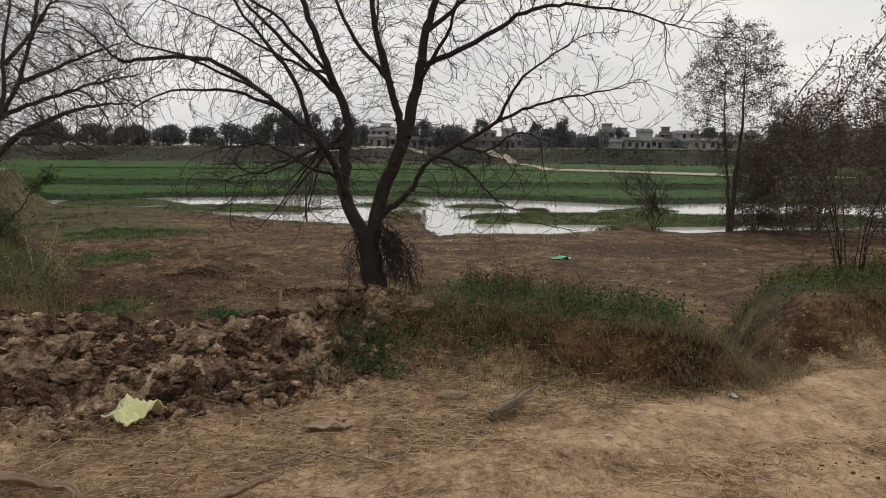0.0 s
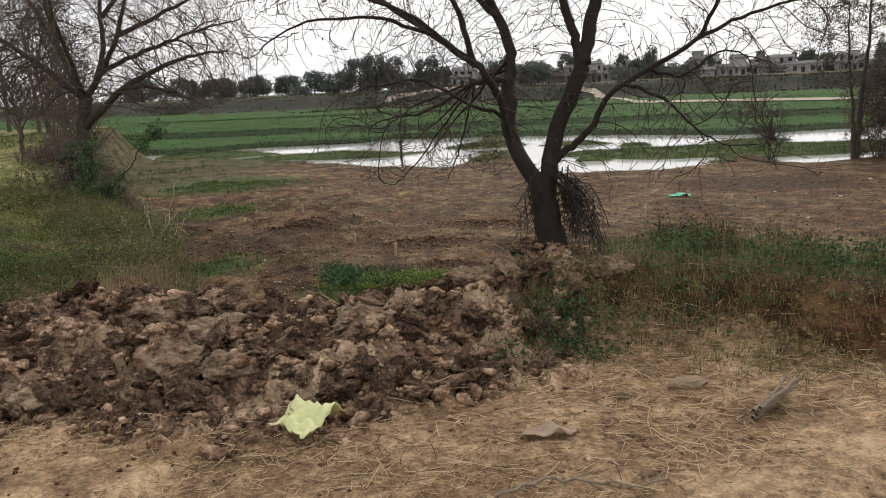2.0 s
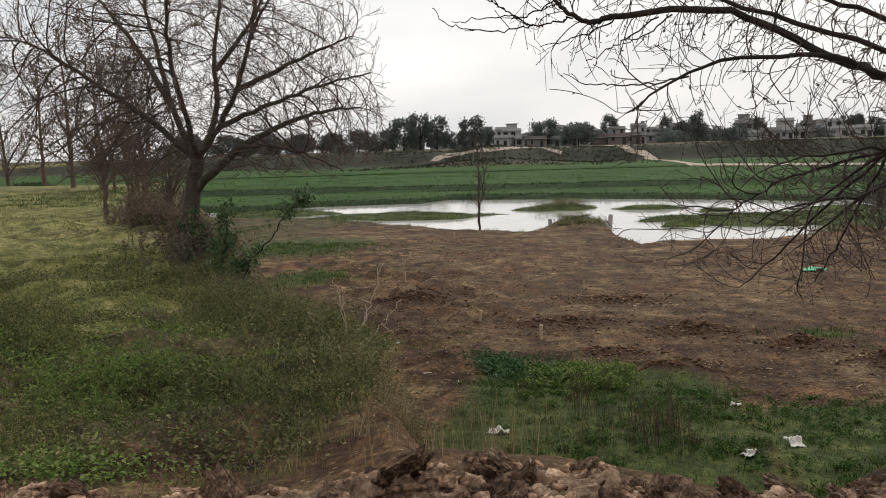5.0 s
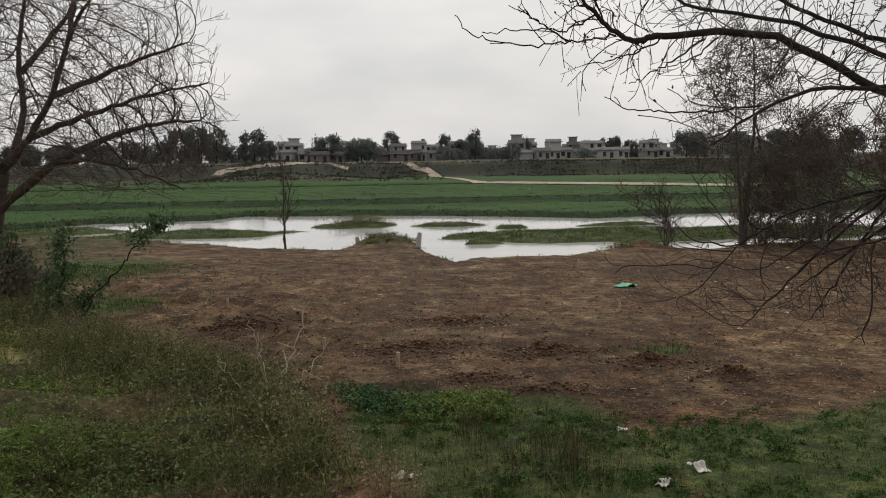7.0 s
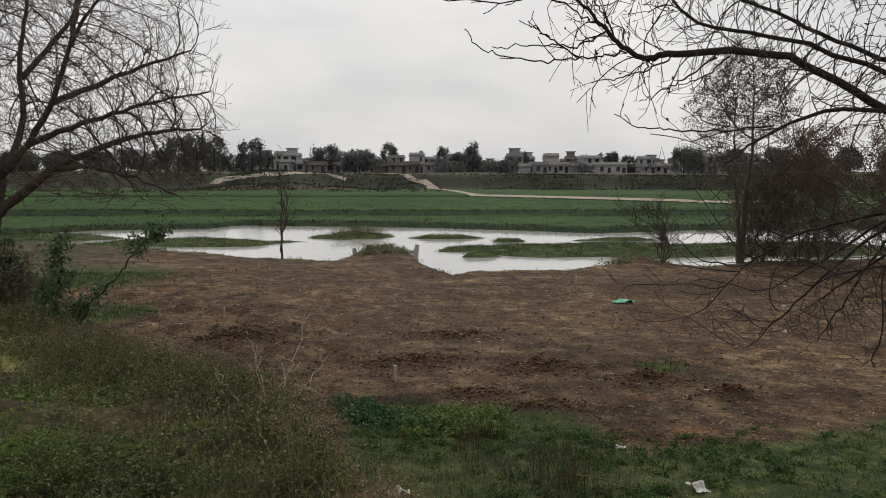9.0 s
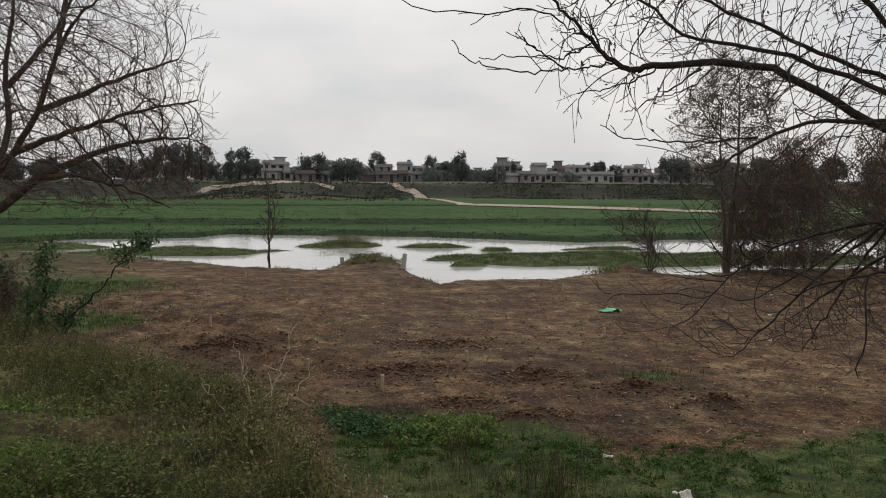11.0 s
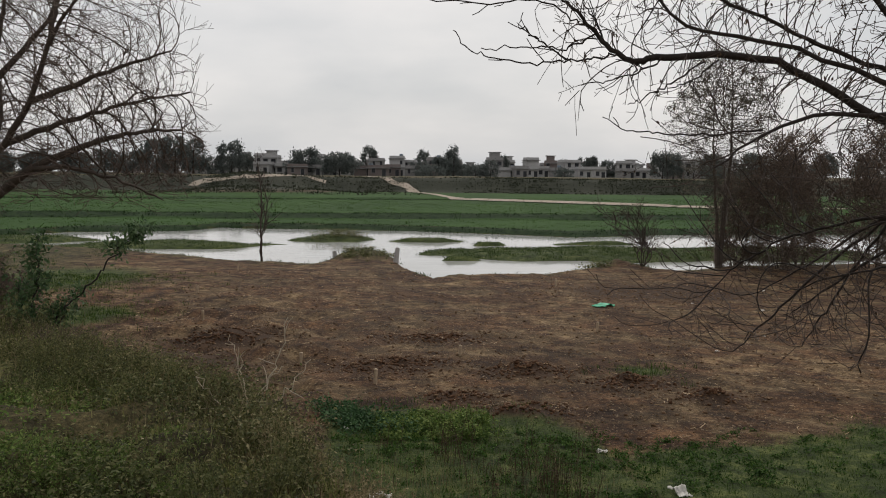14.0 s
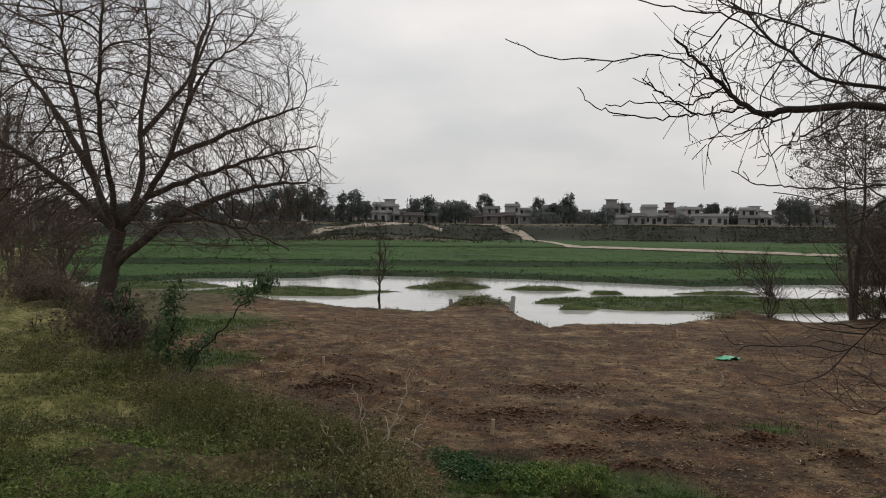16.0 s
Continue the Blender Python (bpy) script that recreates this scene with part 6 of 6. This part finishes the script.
X, Y = scatter(14500, -5.2, 4.8, 2.8, 7.6, lambda x, y: litter_share(x, y) * patchy(x, y, 2.2, 95), rng)
tagged(new("chaff", mesh_of("chaff", *straws(X, Y, 0.055, 0.0028, rng), STRAW)), "fine broken chaff over the track verge", "straw", kind="stuff")
X, Y = scatter(8500, -5.2, 4.8, 2.6, 7.6, lambda x, y: litter_share(x, y) * patchy(x, y, 1.5, 96), rng)
tagged(new("straw_litter", mesh_of("straw_litter", *straws(X, Y, 0.14, 0.0036, rng), STRAW)), "dry straw strewn along the track and bank foot", "straw", kind="stuff")
X, Y = scatter(2600, -12, 9, 11, 38, lambda x, y: np.clip(field_share(x, y) * 0.6 + 0.3 * (zones(x, y)["z_dark"] < 0.3) * (y - np.interp(x, EDGE_X, EDGE_Y) > 2.5) * (zones(x, y)["z_lush"] < 0.5) * np.clip(0.5 + vnoise(x, y, 0.7, 91), 0, 1), 0, 1), rng)
tagged(new("field_straw", mesh_of("field_straw", *straws(X, Y, 0.1, 0.009, rng), STRAW)), "bits of dry straw lying over the bare field", "straw", kind="stuff")


def tufts(name, n, area, keep, per, tall, spread, lean, width, material, label, seed):
    rng = np.random.default_rng(seed)
    X, Y = scatter(n, *area, keep, rng)
    P = np.stack([X, Y, ground_z(X, Y)], 1)
    T = tall[0] + (tall[1] - tall[0]) * rng.uniform(0, 1, len(X)) ** 1.5
    V, F = blades(P, per, T, spread, lean, width, rng)
    return tagged(new(name, mesh_of(name, V, F, material)), label, "grass", kind="stuff")


def z_of(key, power=1.0):
    return lambda x, y: np.clip(zones(x, y)[key], 0, 1) ** power


def bank_share(x, y):
    return np.clip(zones(x, y)["z_grass"], 0, 1) * patchy(x, y, 0.9, 72) * np.clip(1.6 - np.hypot(x + 5, y - 8) / 7, 0.06, 1)


tufts("bank_grass", 6200, (-12, -4.2, 6.2, 19), lambda x, y: bank_share(x, y) * patchy(x, y, 2.3, 92), 9, (0.02, 0.1), 0.05, 1.1, 0.006, GRASS, "short olive grass on the bank", 111)
tufts("bank_weeds", 600, (-8.6, -4.3, 7.2, 14.5), lambda x, y: np.exp(-((y - np.interp(x, EDGE_X, EDGE_Y) + 0.1) / 0.9) ** 2) * patchy(x, y, 0.8, 73) * (y > crest_y(x) + 0.7), 10, (0.05, 0.15), 0.06, 1.0, 0.0055, GRASS, "tall rank grass along the bank rim", 112)
tufts("dry_bank_grass", 1900, (-9, -4.2, 7.0, 15.5), lambda x, y: np.exp(-((y - np.interp(x, EDGE_X, EDGE_Y) - 0.4) / 0.9) ** 2) * patchy(x, y, 0.7, 74) * (y > crest_y(x) + 0.6), 8, (0.06, 0.3), 0.07, 1.0, 0.0035, DRY, "dry straw-coloured grass on the bank face", 113)
tufts("far_bank_grass", 3600, (-48, -9, 14, 62), lambda x, y: np.clip(zones(x, y)["z_grass"], 0, 1) * patchy(x, y, 0.25, 75) * (y < np.interp(x, EDGE_X, EDGE_Y) + 2) * np.clip(1.3 - y / 45, 0.1, 1), 8, (0.05, 0.15), 0.14, 0.9, 0.014, GRASS, "rough grass on the bank top", 114)
tufts("low_grass", 8200, (-5.4, 5, 7.2, 17.5), z_of("z_lush"), 9, (0.02, 0.075), 0.06, 1.1, 0.007, LUSH, "short green grass between mound and field", 115)
tufts("stalk_grass", 220, (-5.0, -1.6, 8.8, 13.0), lambda x, y: patchy(x, y, 0.8, 76) * (y - np.interp(x, EDGE_X, EDGE_Y) > 0.6), 7, (0.2, 0.5), 0.09, 0.5, 0.0032, DRY, "thin dry stalks standing in the grass", 116)
tufts("berm_grass", 2400, (-0.7, 6.5, 6.2, 11.5), lambda x, y: np.clip(zones(x, y)["z_grass"], 0, 1) * patchy(x, y, 1.2, 77), 12, (0.04, 0.15), 0.05, 0.9, 0.005, GRASS, "green grass on the berm top", 117)
tufts("berm_dry_grass", 1800, (-0.9, 6.0, 5.9, 9.5), lambda x, y: np.exp(-((y - crest_y(x) + 0.28) / 0.32) ** 2) * patchy(x, y, 1.1, 78), 10, (0.05, 0.14), 0.05, 1.6, 0.0035, DRY, "dry grass hanging over the bank face", 118)
tufts("berm_stalks", 170, (-0.2, 2.0, 6.9, 8.6), lambda x, y: patchy(x, y, 0.9, 79), 7, (0.14, 0.36), 0.06, 0.5, 0.0032, DRY, "thin brown stalks on the berm top", 119)
tufts("verge_grass", 520, (-2.2, 1.8, 5.9, 7.2), lambda x, y: np.exp(-((y - crest_y(x) + 0.55) / 0.35) ** 2) * patchy(x, y, 1.4, 80) * (x > -1.2), 9, (0.03, 0.1), 0.05, 0.9, 0.005, GRASS, "short grass on the bank face", 120)
tufts("track_grass", 300, (-5.5, 4, 3.0, 6.0), lambda x, y: patchy(x, y, 1.3, 81) ** 3, 6, (0.02, 0.06), 0.04, 0.9, 0.004, GRASS, "sparse short grass in the straw", 121)


def islet_share(x, y):
    ys, yf = np.interp(x, SHORE_X, SHORE_Y), np.interp(x, FAR_X, FAR_Y)
    return (ground_z(x, y, False) > WATER_Z + 0.02) * (y > ys - 1.0) * (y < yf - 0.3) * 1.0


tufts("islet_grass", 3600, (-32, 27, 35.5, 64), islet_share, 8, (0.05, 0.17), 0.16, 0.9, 0.025, MARSH, "marsh grass on the islets in the river", 122)
tufts("shore_grass", 3000, (-30, 20, 30, 50), lambda x, y: np.clip(zones(x, y)["z_grass"], 0, 1) * patchy(x, y, 0.5, 82) * (ground_z(x, y, False) > WATER_Z + 0.02), 8, (0.05, 0.18), 0.12, 0.9, 0.018, MARSH, "grass along the near shore", 123)
tufts("patch_grass", 1500, (-16, 2, 16, 36), z_of("z_lush"), 9, (0.05, 0.16), 0.1, 0.8, 0.012, LUSH, "green grass patches on the bare field", 124)
tufts("far_shore_grass", 4200, (-60, 60, 58, 122), lambda x, y: np.clip(zones(x, y)["z_bund"], 0, 1), 8, (0.06, 0.2), 0.3, 0.8, 0.05, BUND, "rank grass on the far bank and field bunds", 125)
tufts("bluff_scrub", 4000, (-110, 130, 128, 168), lambda x, y: np.clip(zones(x, y)["z_scrub"], 0, 1) * patchy(x, y, 0.12, 83), 6, (0.12, 0.4), 0.7, 1.2, 0.25, SCRUB, "dark scrub on the bluff face", 127)
tufts("crop", 7000, (-60, 60, 64, 118), z_of("z_crop"), 5, (0.06, 0.13), 0.3, 0.9, 0.06, CROP, "young green crop on the far fields", 126)


def leafy_plants(name, spots, tall, per, size, material, label, seed):
    rng = np.random.default_rng(seed)
    sets = []
    for x, y, k in spots:
        z = gz(x, y)
        n = int(per * k)
        C = np.stack([x + rng.normal(0, 0.11 * k, n), y + rng.normal(0, 0.11 * k, n), z + tall * k * rng.uniform(0.05, 1, n)], 1)
        sets.append(leaves(C, size, rng, 0.5))
    return tagged(new(name, mesh_of(name, *merged(sets), material)), label, "plant", kind="stuff")


rng = np.random.default_rng(130)
leafy_plants("leafy_crop", [(-4.75 + 1.8 * u + rng.normal(0, 0.12), 15.75 - 1.35 * u + rng.normal(0, 0.28), rng.uniform(0.7, 1.4)) for u in rng.uniform(0, 0.62, 60)], 0.15, 46, 0.06, GREEN_LEAF, "bright green leafy plants at the field edge", 131)
leafy_plants("leafy_weed", [(-0.62 + rng.normal(0, 0.2), 6.55 + rng.normal(0, 0.14), rng.uniform(0.6, 1.1)) for _ in range(26)] + [(-0.95 + rng.normal(0, 0.06), 6.2 + rng.normal(0, 0.05), 0.6) for _ in range(4)], 0.13, 60, 0.03, GREEN_LEAF, "green leafy weeds on the bank face", 132)
leafy_plants("berm_weed", [(rng.uniform(0.0, 1.7), 7.2 + rng.normal(0, 0.3), rng.uniform(0.6, 1.3)) for _ in range(60)] + [(rng.uniform(2.8, 4.6), 8.0 + rng.normal(0, 0.3), rng.uniform(0.6, 1.2)) for _ in range(40)], 0.17, 36, 0.04, GREEN_LEAF, "green leafy weeds on the berm top", 133)
leafy_plants("bank_weed", [(x, float(np.interp(x, EDGE_X, EDGE_Y)) - 0.5 + rng.normal(0, 0.6), rng.uniform(0.6, 1.4)) for x in rng.uniform(-8, -4.5, 90)] + [(x, y, rng.uniform(0.5, 1.3)) for x, y in zip(*scatter(1500, -11, -4.3, 6.9, 17, lambda x, y: bank_share(x, y) * patchy(x, y, 1.7, 93), rng))], 0.1, 34, 0.032, WEED_LEAF, "low dull green weeds on the bank", 134)
leafy_plants("islet_weed", [(rng.uniform(-7, -4.2), 57.5 + rng.normal(0, 1.0), 3.0) for _ in range(14)] + [(-3.9 + rng.normal(0, 0.9), 43.4 + rng.normal(0, 1.2), 1.3) for _ in range(34)] + [(5.6 + rng.normal(0, 0.5), 39.9 + rng.normal(0, 0.3), 2.0) for _ in range(10)], 0.13, 40, 0.1, WEED_LEAF, "dull green weeds on the islets and spits", 135)
leafy_plants("dark_weed", [(x, y, rng.uniform(0.8, 1.8)) for x, y in zip(*scatter(130, -9, -4.4, 6.9, 13, lambda x, y: bank_share(x, y) * smooth(0.1, 0.6, vnoise(x, y, 1.6, 99)), rng))], 0.11, 30, 0.038, SHADE_LEAF, "dark green leafy weeds in clumps on the bank", 143)
leafy_plants("clover", [(x, y, rng.uniform(0.7, 1.6)) for x, y in zip(*scatter(420, -9, -4.3, 6.9, 13, lambda x, y: bank_share(x, y) * smooth(0.1, 0.45, vnoise(x, y, 0.75, 97)), rng))], 0.06, 40, 0.034, CLOVER, "fresh green leafy weeds in clumps on the bank", 139)
leafy_plants("dead_leaf_litter", [(x, y, rng.uniform(0.8, 2.0)) for x, y in zip(*scatter(420, -10, -4.3, 6.9, 15, lambda x, y: np.clip(zones(x, y)["z_grass"] * 1.5, 0, 1) * smooth(0.0, 0.4, vnoise(x, y, 0.8, 29)), rng))], 0.03, 26, 0.03, BROWN_LEAF, "withered leaves and stems on the bank", 140)
leafy_plants("face_weed", [(x, float(crest_y(x)) - rng.uniform(0.1, 0.6), rng.uniform(0.5, 1.1)) for x in rng.uniform(-0.7, 1.9, 70)], 0.07, 26, 0.028, WEED_LEAF, "small dull weeds on the bank face", 141)
leafy_plants("rim_weed", [(x, float(np.interp(x, EDGE_X, EDGE_Y)) - 0.15 + rng.normal(0, 0.35), rng.uniform(1.1, 2.0)) for x in rng.uniform(-6.6, -4.5, 60)], 0.15, 44, 0.034, WEED_LEAF, "taller dull green weeds on the bank rim", 136)
tufts("rim_stalks", 70, (-7.2, -4.3, 7.6, 13), lambda x, y: np.exp(-((y - np.interp(x, EDGE_X, EDGE_Y)) / 0.6) ** 2), 6, (0.2, 0.55), 0.06, 0.5, 0.004, DRY, "pale dry stalks on the bank rim", 137)
tufts("rim_brush", 420, (-10.5, -6.4, 11.6, 18), lambda x, y: np.exp(-((y - np.interp(x, EDGE_X, EDGE_Y) - 0.1) / 0.5) ** 2) * patchy(x, y, 0.9, 98), 9, (0.08, 0.26), 0.1, 1.4, 0.008, BROWN_LEAF, "low dry brown brush along the bank rim", 142)
tufts("mound_stalks", 26, (-4.2, -3.2, 6.75, 7.5), lambda x, y: 0 * x + 1, 5, (0.15, 0.34), 0.04, 0.5, 0.0045, DRY, "pale dry stalks behind the mound", 138)


def bushy(name, X, Y, tall, stems, per, size, material, label, seed, lean=0.6, width=0.004, bunch=0.05):
    """Weeds of many arching stems, each set with small leaves."""
    rng = np.random.default_rng(seed)
    n = len(X) * stems
    base = np.repeat(np.stack([X, Y, ground_z(X, Y) - 0.01], 1), stems, 0) + rng.normal(0, 1, (n, 3)) * (bunch, bunch, 0)
    h = np.repeat(rng.uniform(*tall, len(X)), stems) * rng.uniform(0.5, 1.1, n)
    a = rng.uniform(0, 2 * np.pi, n)
    out = np.stack([np.cos(a), np.sin(a), 0 * a], 1) * (h * rng.uniform(0.2, 1.3, n) * lean)[:, None]
    up = np.stack([0 * h, 0 * h, h], 1)
    side = np.stack([-np.sin(a + 0.6), np.cos(a + 0.6), 0 * a], 1) * width / 2
    mid, tip = base + up * 0.65 + out * 0.4, base + up + out
    V = np.stack([base - side, base + side, mid - side * 0.7, mid + side * 0.7, tip], 1).reshape(-1, 3)
    k = (np.arange(n) * 5)[:, None]
    F = np.concatenate([k + np.array([0, 1, 3]), k + np.array([0, 3, 2]), k + np.array([2, 3, 4])], 0)
    t = rng.uniform(0.2, 1.0, (n, per, 1))
    C = base[:, None] + up[:, None] * t * (1.3 - 0.3 * t) + out[:, None] * t ** 1.4
    C = C.reshape(-1, 3) + rng.normal(0, 0.012, (n * per, 3))
    return tagged(new(name, mesh_of(name, *merged([(V, F), leaves(C, size, rng, 0.6)]), material)), label, "weed", kind="stuff")


def rim(x, y, wide, off=0.0):
    return np.exp(-((y - np.interp(x, EDGE_X, EDGE_Y) - off) / wide) ** 2)


rng = np.random.default_rng(150)
X, Y = scatter(330, -7.6, -4.55, 8.0, 14, lambda x, y: rim(x, y, 0.55, -0.1) * patchy(x, y, 1.1, 151) * (y > crest_y(x) + 1.2), rng)
bushy("rim_bush", X, Y, (0.12, 0.36), 10, 15, 0.019, WEED_LEAF, "bushy dull green weeds standing along the bank rim", 151)
X, Y = scatter(240, -8.5, -4.4, 7.4, 13.5, lambda x, y: bank_share(x, y) * smooth(-0.05, 0.35, vnoise(x, y, 0.75, 152)), rng)
bushy("bank_bush", X, Y, (0.1, 0.3), 9, 13, 0.02, SHADE_LEAF, "dark green bushy weeds in drifts on the bank", 152)
X, Y = scatter(200, -9.5, -4.5, 7.2, 14.5, lambda x, y: bank_share(x, y) * smooth(-0.05, 0.4, vnoise(x, y, 0.8, 153)), rng)
bushy("pale_weed", X, Y, (0.1, 0.3), 12, 9, 0.016, GRASS, "olive feathery weeds with dry tips on the bank", 153, 0.8)
X, Y = scatter(260, -7.4, -5.1, 7.9, 9.7, lambda x, y: bell(x, y, -6.2, 8.75, 0.9, 0.6), rng)
bushy("fresh_weed", X, Y, (0.04, 0.12), 9, 18, 0.015, CLOVER, "fresh light green weeds on the bank top", 154, 1.0)
X, Y = scatter(110, -5.2, -4.05, 7.4, 9.8, lambda x, y: rim(x, y, 0.5, 0.45), rng)
bushy("face_bush", X, Y, (0.1, 0.26), 8, 8, 0.022, DRY, "withered brown weeds hanging on the bank face", 155, 1.1)
X, Y = scatter(55, -4.4, -1.4, 11.6, 14.6, lambda x, y: patchy(x, y, 0.9, 156) * bell(x, y, -2.6, 13.0, 1.0, 1.2), rng)
bushy("dry_weed", X, Y, (0.25, 0.6), 6, 7, 0.022, DEAD_LEAF, "thin dark dry weeds standing in the grass strip", 156, 0.35, 0.005, 0.07)
X, Y = scatter(620, -4.6, 4.5, 10.4, 15.5, lambda x, y: np.clip(zones(x, y)["z_lush"], 0, 1) * patchy(x, y, 1.0, 157), rng)
bushy("strip_weed", X, Y, (0.03, 0.1), 6, 10, 0.034, CLOVER_DEEP, "low green leafy weeds in the grass strip", 157, 1.2)
X, Y = scatter(110, -4.0, -2.5, 14.2, 15.6, lambda x, y: bell(x, y, -3.2, 14.85, 0.65, 0.4), rng)
bushy("light_crop", X, Y, (0.08, 0.18), 8, 11, 0.05, CLOVER, "light green leafy plants at the field edge", 158, 0.8)
X, Y = scatter(120, -0.3, 5.5, 6.8, 10.0, lambda x, y: np.clip(zones(x, y)["z_grass"], 0, 1) * patchy(x, y, 1.0, 159) * (y > crest_y(x) + 0.1), rng)
bushy("berm_bush", X, Y, (0.08, 0.24), 8, 10, 0.026, SHADE_LEAF, "dull green bushy weeds on the berm top", 159, 0.6)
X, Y = scatter(110, 0.0, 2.2, 7.3, 9.0, lambda x, y: patchy(x, y, 1.0, 160), rng)
bushy("berm_dry_weed", X, Y, (0.14, 0.34), 6, 8, 0.02, DEAD_LEAF, "thin brown weeds gone to seed on the berm top", 160, 0.4, 0.004)
X, Y = scatter(170, -17, -8.6, 14.5, 29, lambda x, y: rim(x, y, 1.1, 0.2) * patchy(x, y, 0.5, 161), rng)
bushy("rim_thicket", X, Y, (0.25, 0.75), 9, 16, 0.06, BROWN_LEAF, "withered brown bushes along the bank rim", 161, 0.6, 0.01, 0.14)
X, Y = scatter(120, -15, -7.2, 12.5, 26, lambda x, y: rim(x, y, 1.0, 0.6) * patchy(x, y, 0.5, 162), rng)
bushy("rim_greenery", X, Y, (0.15, 0.5), 9, 16, 0.055, SHADE_LEAF, "dull green bushes along the bank rim", 162, 0.7, 0.008, 0.12)
